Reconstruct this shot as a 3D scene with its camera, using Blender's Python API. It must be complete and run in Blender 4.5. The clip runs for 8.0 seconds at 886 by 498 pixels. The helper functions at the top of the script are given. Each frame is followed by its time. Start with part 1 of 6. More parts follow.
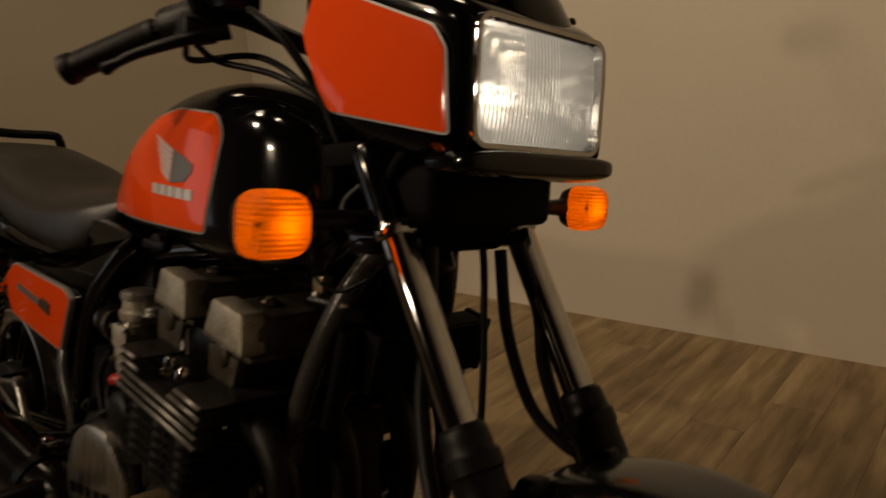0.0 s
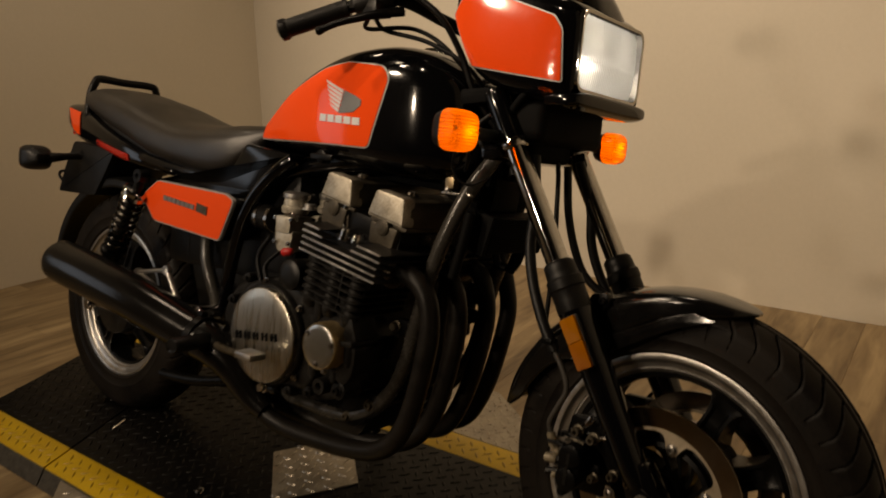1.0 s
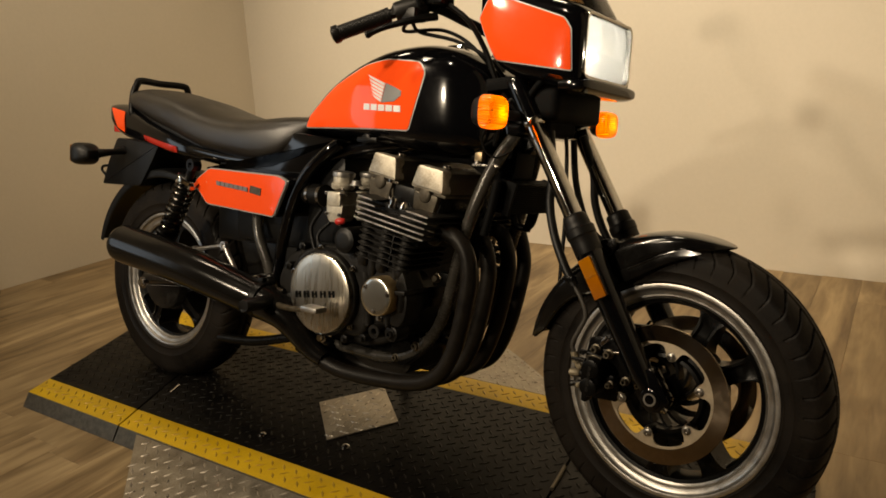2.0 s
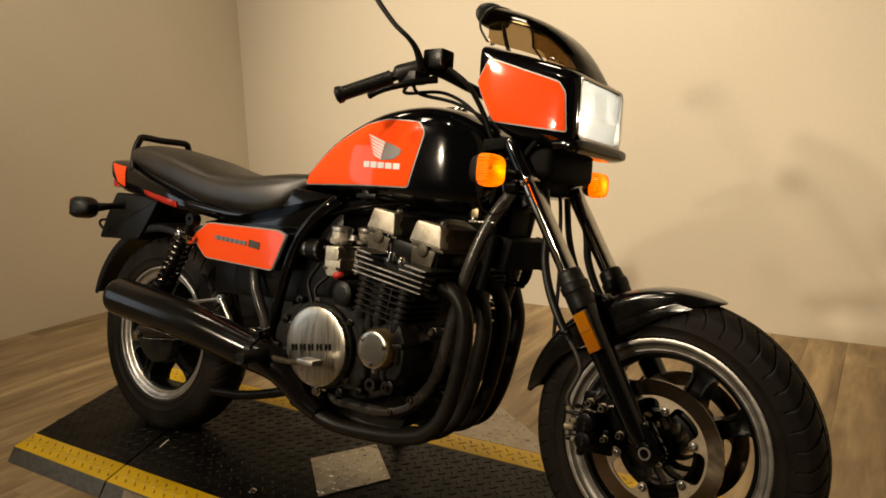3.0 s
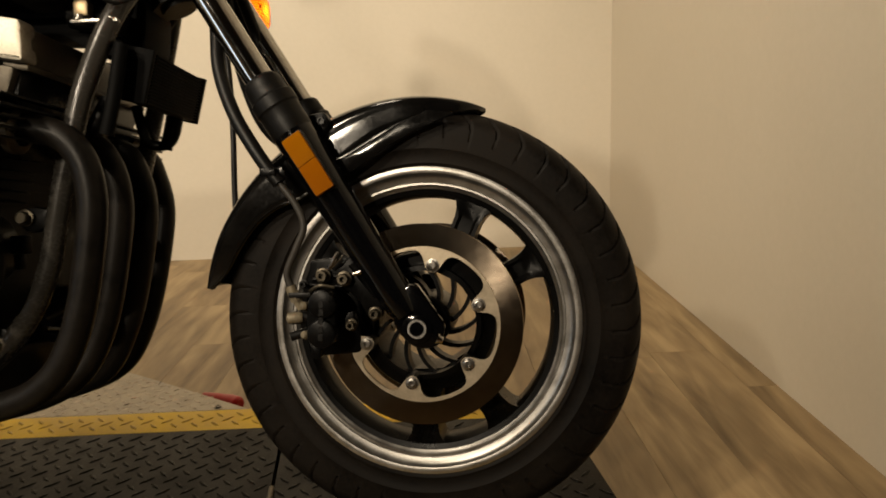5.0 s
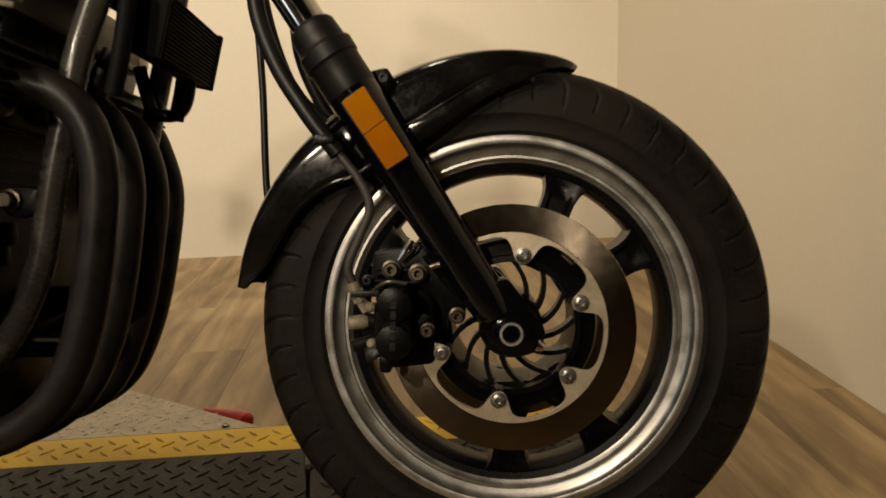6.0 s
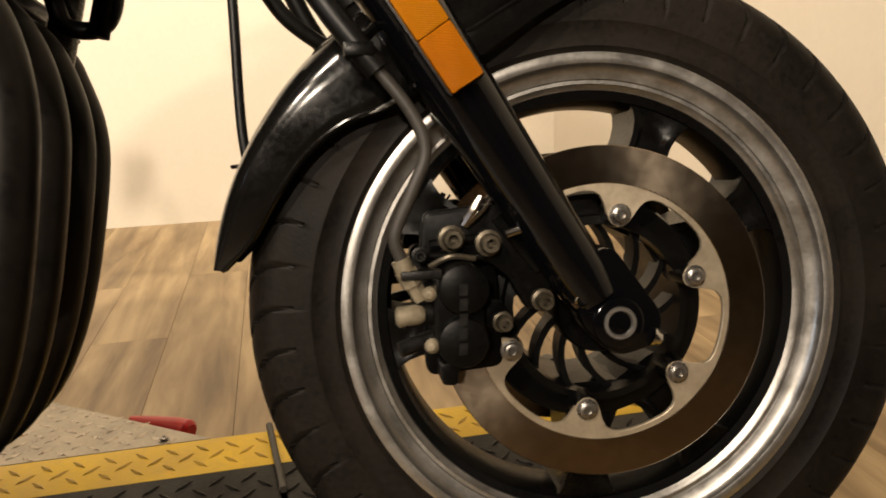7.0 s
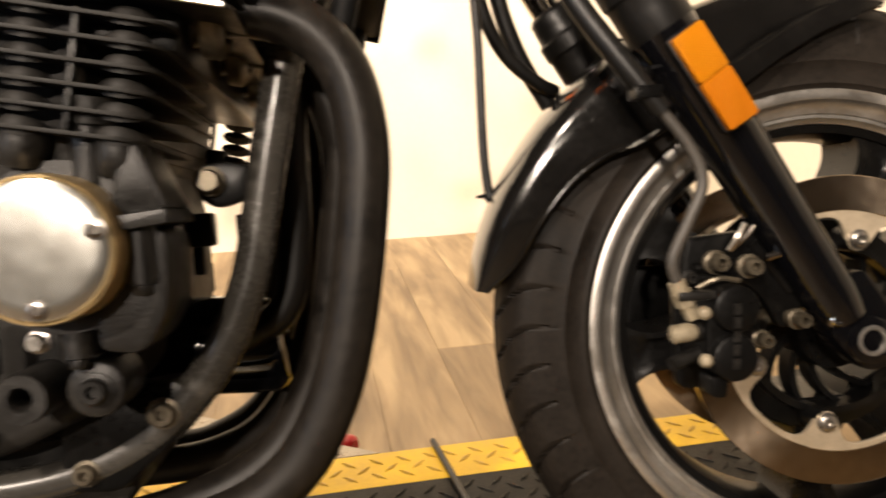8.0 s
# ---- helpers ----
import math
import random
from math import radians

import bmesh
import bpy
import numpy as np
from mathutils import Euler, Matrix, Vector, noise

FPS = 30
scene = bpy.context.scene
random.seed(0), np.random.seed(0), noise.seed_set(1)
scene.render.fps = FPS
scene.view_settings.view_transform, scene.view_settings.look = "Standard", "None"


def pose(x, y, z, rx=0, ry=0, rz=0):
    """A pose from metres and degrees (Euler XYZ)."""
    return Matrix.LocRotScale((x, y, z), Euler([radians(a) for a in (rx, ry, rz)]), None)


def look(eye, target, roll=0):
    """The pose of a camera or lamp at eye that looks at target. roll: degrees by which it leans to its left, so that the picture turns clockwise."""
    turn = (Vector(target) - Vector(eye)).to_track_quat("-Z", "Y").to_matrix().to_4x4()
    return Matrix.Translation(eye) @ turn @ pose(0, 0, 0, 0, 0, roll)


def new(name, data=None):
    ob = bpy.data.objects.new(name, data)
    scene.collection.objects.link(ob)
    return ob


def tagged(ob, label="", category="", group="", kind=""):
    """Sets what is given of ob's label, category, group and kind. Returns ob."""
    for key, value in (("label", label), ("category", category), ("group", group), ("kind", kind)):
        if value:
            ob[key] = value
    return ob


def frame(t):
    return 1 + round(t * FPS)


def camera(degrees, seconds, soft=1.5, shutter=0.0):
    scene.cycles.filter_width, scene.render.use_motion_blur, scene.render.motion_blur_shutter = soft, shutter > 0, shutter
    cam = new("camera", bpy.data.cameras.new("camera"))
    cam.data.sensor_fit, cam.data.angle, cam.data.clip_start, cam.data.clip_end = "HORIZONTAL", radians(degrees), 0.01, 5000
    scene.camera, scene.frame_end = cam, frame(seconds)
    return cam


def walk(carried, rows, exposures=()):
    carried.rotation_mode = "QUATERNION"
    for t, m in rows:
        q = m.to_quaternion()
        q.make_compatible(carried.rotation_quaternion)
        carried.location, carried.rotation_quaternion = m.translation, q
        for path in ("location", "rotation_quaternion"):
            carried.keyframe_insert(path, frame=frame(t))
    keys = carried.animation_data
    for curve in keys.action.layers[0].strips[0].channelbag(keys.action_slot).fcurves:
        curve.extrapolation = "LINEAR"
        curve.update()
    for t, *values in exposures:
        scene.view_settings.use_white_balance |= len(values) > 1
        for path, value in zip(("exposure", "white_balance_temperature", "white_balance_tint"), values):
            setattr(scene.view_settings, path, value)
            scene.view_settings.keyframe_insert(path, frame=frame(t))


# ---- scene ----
cam = camera(62.0, 8.0, 1.7, 0.4)
PATH = [
    (0, (0.239, -0.513, 1.002), (-1.012, 0.972, 0.520), -4.1),
    (0.5, (0.277, -0.793, 0.981), (-0.935, 0.739, 0.553), -3.4),
    (1, (0.326, -1.050, 0.984), (-0.790, 0.529, 0.472), -0.8),
    (1.5, (0.345, -1.265, 0.991), (-0.688, 0.369, 0.477), -3.0),
    (2, (0.374, -1.368, 1.002), (-0.668, 0.252, 0.464), -2.6),
    (2.2, (0.379, -1.387, 1.012), (-0.664, 0.258, 0.558), -1.7),
    (3.3, (0.365, -1.412, 0.976), (-0.657, 0.267, 0.605), -1.8),
    (3.5, (0.350, -1.393, 0.959), (-0.667, 0.287, 0.577), -2.1),
    (4, (0.259, -1.269, 0.860), (-0.466, 0.533, 0.382), -1.0),
    (4.5, (0.159, -1.117, 0.732), (-0.271, 0.791, 0.311), -0.8),
    (4.7, (0.114, -1.072, 0.663), (-0.093, 0.872, 0.241), -1.6),
    (5.8, (-0.130, -0.854, 0.609), (0.050, 1.086, 0.174), -2.3),
    (6, (-0.112, -0.820, 0.587), (0.021, 1.122, 0.155), -2.0),
    (6.5, (-0.172, -0.620, 0.548), (0.093, 1.291, 0.002), 0.1),
    (7, (-0.237, -0.578, 0.539), (0.180, 1.309, 0.001), -1.5),
    (7.5, (-0.331, -0.580, 0.559), (0.118, 1.304, 0.040), -2.0),
    (8, (-0.433, -0.591, 0.559), (-0.100, 1.327, 0.087), -2.3),
]
# Exposure follows the clip's camera as it walks; light stays as it is.
EXPOSURES = [(0, -1.63, 7400, 16), (0.5, -1.36, 7500, 18), (1.0, -0.82, 7200, 16), (1.5, -0.30, 6950, 10), (2.0, -0.09, 6900, 10), (3.5, -0.02, 6900, 10),
             (4.0, -0.04, 6800, 10), (4.5, -0.05, 6560, 10), (6.0, 0.05, 6450, 9), (6.5, 0.25, 6400, 11), (7.0, 0.88, 6200, 13), (7.5, 1.15, 6080, 16), (8.0, 1.66, 6120, 16)]

walk(cam, [(t, look(eye, target, roll)) for t, eye, target, roll in PATH], EXPOSURES)

# ---- world and light ----
FLOOR_Z, CEIL_Z = -0.042, 2.9
WALL_N, WALL_S, WALL_E, WALL_W = 2.07, -5.2, 0.79, -3.23

world = bpy.data.worlds.new("world")
scene.world = world
world.use_nodes = True
world.node_tree.nodes["Background"].inputs[0].default_value = (0.02, 0.018, 0.015, 1)
world.node_tree.nodes["Background"].inputs[1].default_value = 0.2


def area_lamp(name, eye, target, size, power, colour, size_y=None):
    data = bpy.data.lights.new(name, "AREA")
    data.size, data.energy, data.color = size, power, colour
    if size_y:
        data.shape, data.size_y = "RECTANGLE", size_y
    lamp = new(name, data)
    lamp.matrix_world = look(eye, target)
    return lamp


def spot_lamp(name, eye, target, degrees, power, colour, radius, blend=0.9):
    data = bpy.data.lights.new(name, "SPOT")
    data.spot_size, data.spot_blend, data.energy, data.color, data.shadow_soft_size = radians(degrees), blend, power, colour, radius
    lamp = new(name, data)
    lamp.matrix_world = look(eye, target)
    return lamp


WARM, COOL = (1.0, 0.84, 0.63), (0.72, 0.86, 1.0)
spot_lamp("lamp_track", (-1.35, -3.5, 1.95), (-0.70, 2.0, 0.8), 56, 200, WARM, 0.07)
# Unseen spot added to brighten the side wall by the front wheel.
spot_lamp("lamp_track", (-1.60, -1.6, 2.8), (0.79, 1.1, 0.2), 44, 150, WARM, 0.08)
spot_lamp("lamp_track", (-2.30, -2.9, 2.7), (-0.8, 2.0, 0.9), 66, 400, WARM, 0.10)
spot_lamp("lamp_track", (-0.60, -1.4, 2.8), (-1.10, 2.0, 0.9), 60, 240, WARM, 0.05)
# Unseen fills added for the floor, the tail-side wall and the near deck.
area_lamp("lamp_ceiling_fill", (-0.6, 0.9, 2.84), (-0.6, 0.95, 0), 0.30, 13, WARM)
area_lamp("lamp_ceiling_fill", (-2.2, 0.1, 2.84), (-2.9, 1.1, 0.8), 0.30, 14, WARM)
area_lamp("lamp_ceiling_fill", (-1.5, -1.3, 2.84), (-1.3, -0.5, 0), 0.30, 11, WARM)
# Unseen cool source, added to suit bluish reflections on the bike.
area_lamp("lamp_cool_side", (-3.1, -1.5, 1.05), (-0.8, -0.4, 0.7), 0.7, 4.5, COOL, 1.0)


# ---- materials ----
def shader(name, base, rough=0.5, metal=0.0, second=None, fine=220.0, coarse=9.0, bump=0.0, bump_scale=300.0, rough_var=0.08,
           coat=0.0, mix=0.5, stretch=(1, 1, 1), spec=0.5):
    """A principled surface with a colour that varies at two scales, a varied gloss and a fine relief."""
    m = bpy.data.materials.new(name)
    m.use_nodes = True
    t = m.node_tree
    p = t.nodes["Principled BSDF"]
    p.inputs["Metallic"].default_value = metal
    p.inputs["Coat Weight"].default_value = coat
    p.inputs["Coat Roughness"].default_value = 0.04
    p.inputs["Specular IOR Level"].default_value = spec
    place = t.nodes.new("ShaderNodeTexCoord")
    scale = t.nodes.new("ShaderNodeMapping")
    scale.inputs["Scale"].default_value = stretch
    t.links.new(place.outputs["Object"], scale.inputs[0])

    def grain(size, detail):
        n = t.nodes.new("ShaderNodeTexNoise")
        n.inputs["Scale"].default_value, n.inputs["Detail"].default_value = size, detail
        t.links.new(scale.outputs[0], n.inputs["Vector"])
        return n

    big, small = grain(coarse, 5), grain(fine, 3)
    both = t.nodes.new("ShaderNodeMix")
    both.data_type, both.inputs[0].default_value = "FLOAT", 0.35
    t.links.new(big.outputs[0], both.inputs[2]), t.links.new(small.outputs[0], both.inputs[3])
    ramp = t.nodes.new("ShaderNodeValToRGB")
    ramp.color_ramp.elements[0].position, ramp.color_ramp.elements[1].position = 0.5 - 0.32 * mix, 0.5 + 0.32 * mix
    second = second or tuple(c * 0.82 for c in base)
    ramp.color_ramp.elements[0].color, ramp.color_ramp.elements[1].color = (*second, 1), (*base, 1)
    t.links.new(both.outputs[0], ramp.inputs[0])
    t.links.new(ramp.outputs[0], p.inputs["Base Color"])
    gloss = t.nodes.new("ShaderNodeMapRange")
    gloss.inputs[1].default_value, gloss.inputs[2].default_value = 0.3, 0.7
    gloss.inputs[3].default_value, gloss.inputs[4].default_value = max(0.02, rough - rough_var), min(1, rough + rough_var)
    t.links.new(both.outputs[0], gloss.inputs[0]), t.links.new(gloss.outputs[0], p.inputs["Roughness"])
    if bump:
        relief, b = grain(bump_scale, 4), t.nodes.new("ShaderNodeBump")
        b.inputs["Strength"].default_value, b.inputs["Distance"].default_value = bump, 0.002
        t.links.new(relief.outputs[0], b.inputs["Height"]), t.links.new(b.outputs[0], p.inputs["Normal"])
    return m


WALL = shader("wall_paint", (0.67, 0.61, 0.505), 0.62, second=(0.625, 0.57, 0.465), coarse=1.6, fine=60, bump=0.12, bump_scale=160)
# Dark tones for surfaces out of view, chosen to keep their reflections dark.
CEILING = shader("unseen_ceiling_dark", (0.055, 0.050, 0.045), 0.8, bump=0.1)
DARKWALL = shader("unseen_wall_dark", (0.07, 0.062, 0.052), 0.7, bump=0.1)
BLACK = shader("black_gloss_paint", (0.0022, 0.0022, 0.0026), 0.09, second=(0.0014, 0.0014, 0.0018), rough_var=0.04, spec=0.45)
BLACK_SATIN = shader("black_satin_paint", (0.0032, 0.0031, 0.003), 0.33, second=(0.0018, 0.0017, 0.0016), rough_var=0.1, bump=0.05, spec=0.14)
ENGINE = shader("worn_black_engine_paint", (0.0120, 0.0110, 0.0098), 0.40, second=(0.0030, 0.0028, 0.0025), coarse=34, bump=0.15, bump_scale=500, rough_var=0.15, spec=0.22)
FINS = shader("matt_black_fin_paint", (0.0135, 0.0124, 0.0110), 0.58, second=(0.0050, 0.0046, 0.0041), coarse=40, rough_var=0.1, spec=0.13)
RED = shader("orange_red_paint", (0.80, 0.074, 0.012), 0.08, second=(0.75, 0.066, 0.010), coarse=4, rough_var=0.03, spec=0.3)
SILVER = shader("silver_decal", (0.33, 0.33, 0.32), 0.45, metal=0.25, rough_var=0.1)
BADGE = shader("bright_badge_metal", (0.66, 0.66, 0.65), 0.32, metal=0.3, rough_var=0.1)
FRAME = shader("dusty_black_frame_paint", (0.040, 0.037, 0.032), 0.26, second=(0.026, 0.024, 0.021), coarse=14, rough_var=0.10, spec=0.4)
GUARD = shader("black_mudguard_plastic", (0.0050, 0.0046, 0.0043), 0.14, second=(0.003, 0.0028, 0.0026), rough_var=0.09, coarse=26, spec=0.42)
# Highlight on the rolled edge put into the colour, broken by scuffs.
GUARD_EDGE = shader("scuff_and_highlight_edge", (0.34, 0.33, 0.30), 0.40, second=(0.010, 0.0095, 0.009), coarse=120, mix=0.3)
GREY_DECAL = shader("dark_grey_decal", (0.17, 0.17, 0.17), 0.4, metal=0.3)
CHROME = shader("chrome", (0.62, 0.61, 0.59), 0.06, metal=1.0, second=(0.50, 0.48, 0.45), rough_var=0.04, coarse=30)
ALU = shader("polished_aluminium", (0.54, 0.525, 0.50), 0.36, metal=0.95, second=(0.37, 0.35, 0.32), coarse=38, fine=300, rough_var=0.09, mix=0.6)
CASTALU = shader("cast_aluminium", (0.50, 0.46, 0.38), 0.42, metal=0.6, second=(0.22, 0.19, 0.145), coarse=24, bump=0.12, bump_scale=700, rough_var=0.12, spec=0.3)
BRUSHED = shader("brushed_aluminium", (0.50, 0.465, 0.40), 0.29, metal=1.0, second=(0.46, 0.43, 0.36), coarse=12, fine=420, stretch=(12, 1, 1), rough_var=0.08)
STEEL = shader("brake_disc_steel", (0.34, 0.31, 0.28), 0.20, metal=1.0, second=(0.22, 0.20, 0.175), coarse=18, fine=300, rough_var=0.1)
DISC = shader("turned_disc_steel", (0.50, 0.41, 0.31), 0.19, metal=1.0, second=(0.33, 0.26, 0.19), coarse=9, fine=90, rough_var=0.04)
disc_nodes, ring_way = DISC.node_tree, DISC.node_tree.nodes.new("ShaderNodeTangent")
ring_way.direction_type, ring_way.axis = "RADIAL", "Y"
disc_nodes.links.new(ring_way.outputs[0], disc_nodes.nodes["Principled BSDF"].inputs["Tangent"])
disc_nodes.nodes["Principled BSDF"].inputs["Anisotropic"].default_value = 0.9
disc_place, disc_shift, rings, tones = (disc_nodes.nodes.new("ShaderNode" + k) for k in ("TexCoord", "Mapping", "TexWave", "Mix"))
disc_shift.inputs["Location"].default_value = (-0.013, 0.015, -0.303)
rings.wave_type, rings.rings_direction = "RINGS", "Y"
rings.inputs["Scale"].default_value, rings.inputs["Distortion"].default_value, rings.inputs["Detail"].default_value, rings.inputs["Detail Scale"].default_value = 260.0, 0.6, 4.0, 3.0
tones.data_type, tones.blend_type, tones.inputs[0].default_value = "RGBA", "MULTIPLY", 0.22
disc_nodes.links.new(disc_place.outputs["Object"], disc_shift.inputs[0]), disc_nodes.links.new(disc_shift.outputs[0], rings.inputs["Vector"])
disc_nodes.links.new(disc_nodes.nodes["Color Ramp"].outputs[0], tones.inputs[6]), disc_nodes.links.new(rings.outputs["Color"], tones.inputs[7])
disc_nodes.links.new(tones.outputs[2], disc_nodes.nodes["Principled BSDF"].inputs["Base Color"])
CARRIER = shader("disc_carrier_aluminium", (0.58, 0.49, 0.36), 0.40, metal=0.7, second=(0.42, 0.35, 0.25), coarse=30, bump=0.06)
PIPE = shader("scuffed_black_pipe", (0.0115, 0.0092, 0.0070), 0.43, second=(0.0034, 0.0030, 0.0026), coarse=17, fine=160, rough_var=0.14, bump=0.05, bump_scale=90, spec=0.16)
MUFFLER = shader("black_chrome_muffler", (0.006, 0.0055, 0.005), 0.16, second=(0.004, 0.0035, 0.003), rough_var=0.05, spec=0.25)
SMOOTHALU = shader("smooth_polished_cover", (0.47, 0.48, 0.46), 0.25, metal=0.95, second=(0.39, 0.38, 0.345), coarse=9, fine=60, rough_var=0.05)
RUBBER = shader("tyre_rubber", (0.0138, 0.0108, 0.0083), 0.56, second=(0.0034, 0.0028, 0.0023), coarse=11, bump=0.10, bump_scale=420, rough_var=0.18, spec=0.10)
HOSE = shader("black_rubber_hose", (0.0038, 0.0035, 0.0032), 0.45, second=(0.0022, 0.002, 0.0018), spec=0.25)
HOSE_GREY = shader("dusty_rubber_hose", (0.038, 0.033, 0.027), 0.55, second=(0.020, 0.0175, 0.0145))
VINYL = shader("black_vinyl", (0.012, 0.0098, 0.008), 0.38, second=(0.007, 0.0058, 0.0048), coarse=10, bump=0.25, bump_scale=650, rough_var=0.08, spec=0.75)
PLASTIC = shader("black_plastic", (0.003, 0.003, 0.003), 0.42, second=(0.0018, 0.0018, 0.0018), bump=0.08, spec=0.28)
YELLOW_WORN = shader("worn_yellow_tread", (0.50, 0.300, 0.006), 0.40, second=(0.30, 0.170, 0.006), coarse=40, fine=200, rough_var=0.12)
TREAD = shader("bright_steel_tread", (0.56, 0.50, 0.42), 0.30, metal=0.75, second=(0.38, 0.33, 0.27), coarse=30, fine=200)
YELLOW = shader("yellow_safety_paint", (0.72, 0.46, 0.004), 0.46, second=(0.58, 0.355, 0.004), coarse=16, fine=120, bump=0.1, rough_var=0.12)
DECK = shader("black_deck_paint", (0.0050, 0.0041, 0.0032), 0.42, second=(0.0022, 0.0019, 0.0016), coarse=12, fine=160, bump=0.12, rough_var=0.16, spec=0.12)
PLATE = shader("steel_tread_plate", (0.44, 0.39, 0.31), 0.38, metal=0.68, second=(0.22, 0.19, 0.145), coarse=20, fine=200, bump=0.1, rough_var=0.14)
CARB = shader("pale_cast_carburettor", (0.58, 0.54, 0.45), 0.38, metal=0.5, second=(0.30, 0.27, 0.21), coarse=40, bump=0.1, bump_scale=700, rough_var=0.1)
REDPLASTIC = shader("red_plastic", (0.45, 0.012, 0.010), 0.35)
TAILRED = shader("red_lens_plastic", (0.40, 0.020, 0.012), 0.15, coat=0.5)
RUST = shader("brass_and_zinc", (0.30, 0.24, 0.15), 0.38, metal=0.8, second=(0.24, 0.17, 0.09), coarse=60)
PALE_ZINC = shader("yellowed_zinc", (0.27, 0.23, 0.16), 0.45, metal=0.25, second=(0.14, 0.115, 0.074), coarse=80)
DARK_CHROME = shader("dark_spring_steel", (0.075, 0.07, 0.062), 0.2, metal=1.0, second=(0.04, 0.036, 0.03))
# Darker cast_aluminium: dirt, and the cam covers' shade put into the colour.
CASTDARK = shader("darkened_cast_aluminium", (0.085, 0.072, 0.052), 0.42, metal=0.5, second=(0.03, 0.025, 0.018), coarse=18, bump=0.12, bump_scale=700, rough_var=0.12, spec=0.3)
OLDZINC = shader("dull_zinc", (0.125, 0.106, 0.076), 0.38, metal=0.7, second=(0.055, 0.045, 0.030), coarse=60)
ZINC = shader("bright_zinc", (0.42, 0.40, 0.37), 0.30, metal=0.95, second=(0.22, 0.205, 0.185), coarse=90)
GILT = shader("yellowed_lacquer_edge", (0.46, 0.34, 0.17), 0.36, metal=0.75, second=(0.24, 0.18, 0.095), coarse=26)
# Near-black without shine: puts shade into clamp, bracket, cooler and frame parts.
DEAD_BLACK = shader("dead_black", (0.002, 0.002, 0.002), 0.7, spec=0.08)


def lens_material(name, colour, glow, rough=0.12, bump=1.0, scale=62):
    m = bpy.data.materials.new(name)
    m.use_nodes = True
    t = m.node_tree
    p = t.nodes["Principled BSDF"]
    p.inputs["Base Color"].default_value = (*colour, 1)
    p.inputs["Roughness"].default_value = rough
    p.inputs["Subsurface Weight"].default_value = 0.0
    p.inputs["Coat Weight"].default_value = 0.15
    place, wave, wave2, add, b = (t.nodes.new("ShaderNode" + k) for k in ("TexCoord", "TexWave", "TexWave", "Math", "Bump"))
    wave.bands_direction, wave2.bands_direction = "Z", "Y"
    for w in (wave, wave2):
        w.inputs["Scale"].default_value = scale
        t.links.new(place.outputs["Object"], w.inputs["Vector"])
    add.operation = "ADD"
    t.links.new(wave.outputs["Fac"], add.inputs[0]), t.links.new(wave2.outputs["Fac"], add.inputs[1])
    b.inputs["Strength"].default_value, b.inputs["Distance"].default_value = bump, 0.002
    t.links.new(add.outputs[0], b.inputs["Height"]), t.links.new(b.outputs[0], p.inputs["Normal"])
    if glow:
        hot = t.nodes.new("ShaderNodeMapRange")
        hot.inputs[3].default_value, hot.inputs[4].default_value = glow * 0.45, glow
        t.links.new(add.outputs[0], hot.inputs[0]), t.links.new(hot.outputs[0], p.inputs["Emission Strength"])
        p.inputs["Emission Color"].default_value = (*colour, 1)
    return m


def lit_lens_material(name, colour):
    """A translucent moulded lens that spreads the light of the bulb behind it."""
    m = lens_material(name, colour, 0.0)
    t = m.node_tree
    p, out = t.nodes["Principled BSDF"], t.nodes["Material Output"]
    glow, both = t.nodes.new("ShaderNodeBsdfTranslucent"), t.nodes.new("ShaderNodeMixShader")
    glow.inputs[0].default_value = (*colour, 1)
    both.inputs[0].default_value = 0.6
    t.links.new(t.nodes["Bump"].outputs[0], glow.inputs["Normal"])
    t.links.new(p.outputs[0], both.inputs[1]), t.links.new(glow.outputs[0], both.inputs[2])
    t.links.new(both.outputs[0], out.inputs[0])
    return m


AMBER_LIT = lit_lens_material("amber_lens_lit", (0.96, 0.23, 0.005))
AMBER = lens_material("amber_reflector", (0.37, 0.127, 0.0003), 0.0, 0.32, 0.5, 260)
AMBER_DEEP = lens_material("amber_reflector_prisms", (0.34, 0.102, 0.0003), 0.0, 0.30, 0.5, 300)
for lens in (AMBER, AMBER_DEEP):
    reflector_bsdf = lens.node_tree.nodes["Principled BSDF"]
    reflector_bsdf.inputs["Coat Weight"].default_value, reflector_bsdf.inputs["Specular IOR Level"].default_value = 0.0, 0.12


def clear_material(name, tint, gloss=0.12, rough=0.04):
    """A thin pane: tinted light passes, a little is mirrored, more at a glancing angle."""
    m = bpy.data.materials.new(name)
    m.use_nodes = True
    t = m.node_tree
    t.nodes.remove(t.nodes["Principled BSDF"])
    passes, shine, both, edge = (t.nodes.new("ShaderNode" + k) for k in ("BsdfTransparent", "BsdfGlossy", "MixShader", "Fresnel"))
    passes.inputs[0].default_value, shine.inputs["Roughness"].default_value = (*tint, 1), rough
    edge.inputs[0].default_value = 1.28
    t.links.new(edge.outputs[0], both.inputs[0])
    t.links.new(passes.outputs[0], both.inputs[1]), t.links.new(shine.outputs[0], both.inputs[2])
    t.links.new(both.outputs[0], t.nodes["Material Output"].inputs[0])
    return m


SMOKE = clear_material("smoked_acrylic", (0.60, 0.51, 0.38))
GLASS = bpy.data.materials.new("fluted_lens_glass")
GLASS.use_nodes = True
lens_bsdf = GLASS.node_tree.nodes["Principled BSDF"]
lens_bsdf.inputs["Base Color"].default_value = (0.97, 0.98, 0.97, 1)
lens_bsdf.inputs["Transmission Weight"].default_value, lens_bsdf.inputs["Roughness"].default_value, lens_bsdf.inputs["IOR"].default_value = 1.0, 0.02, 1.46
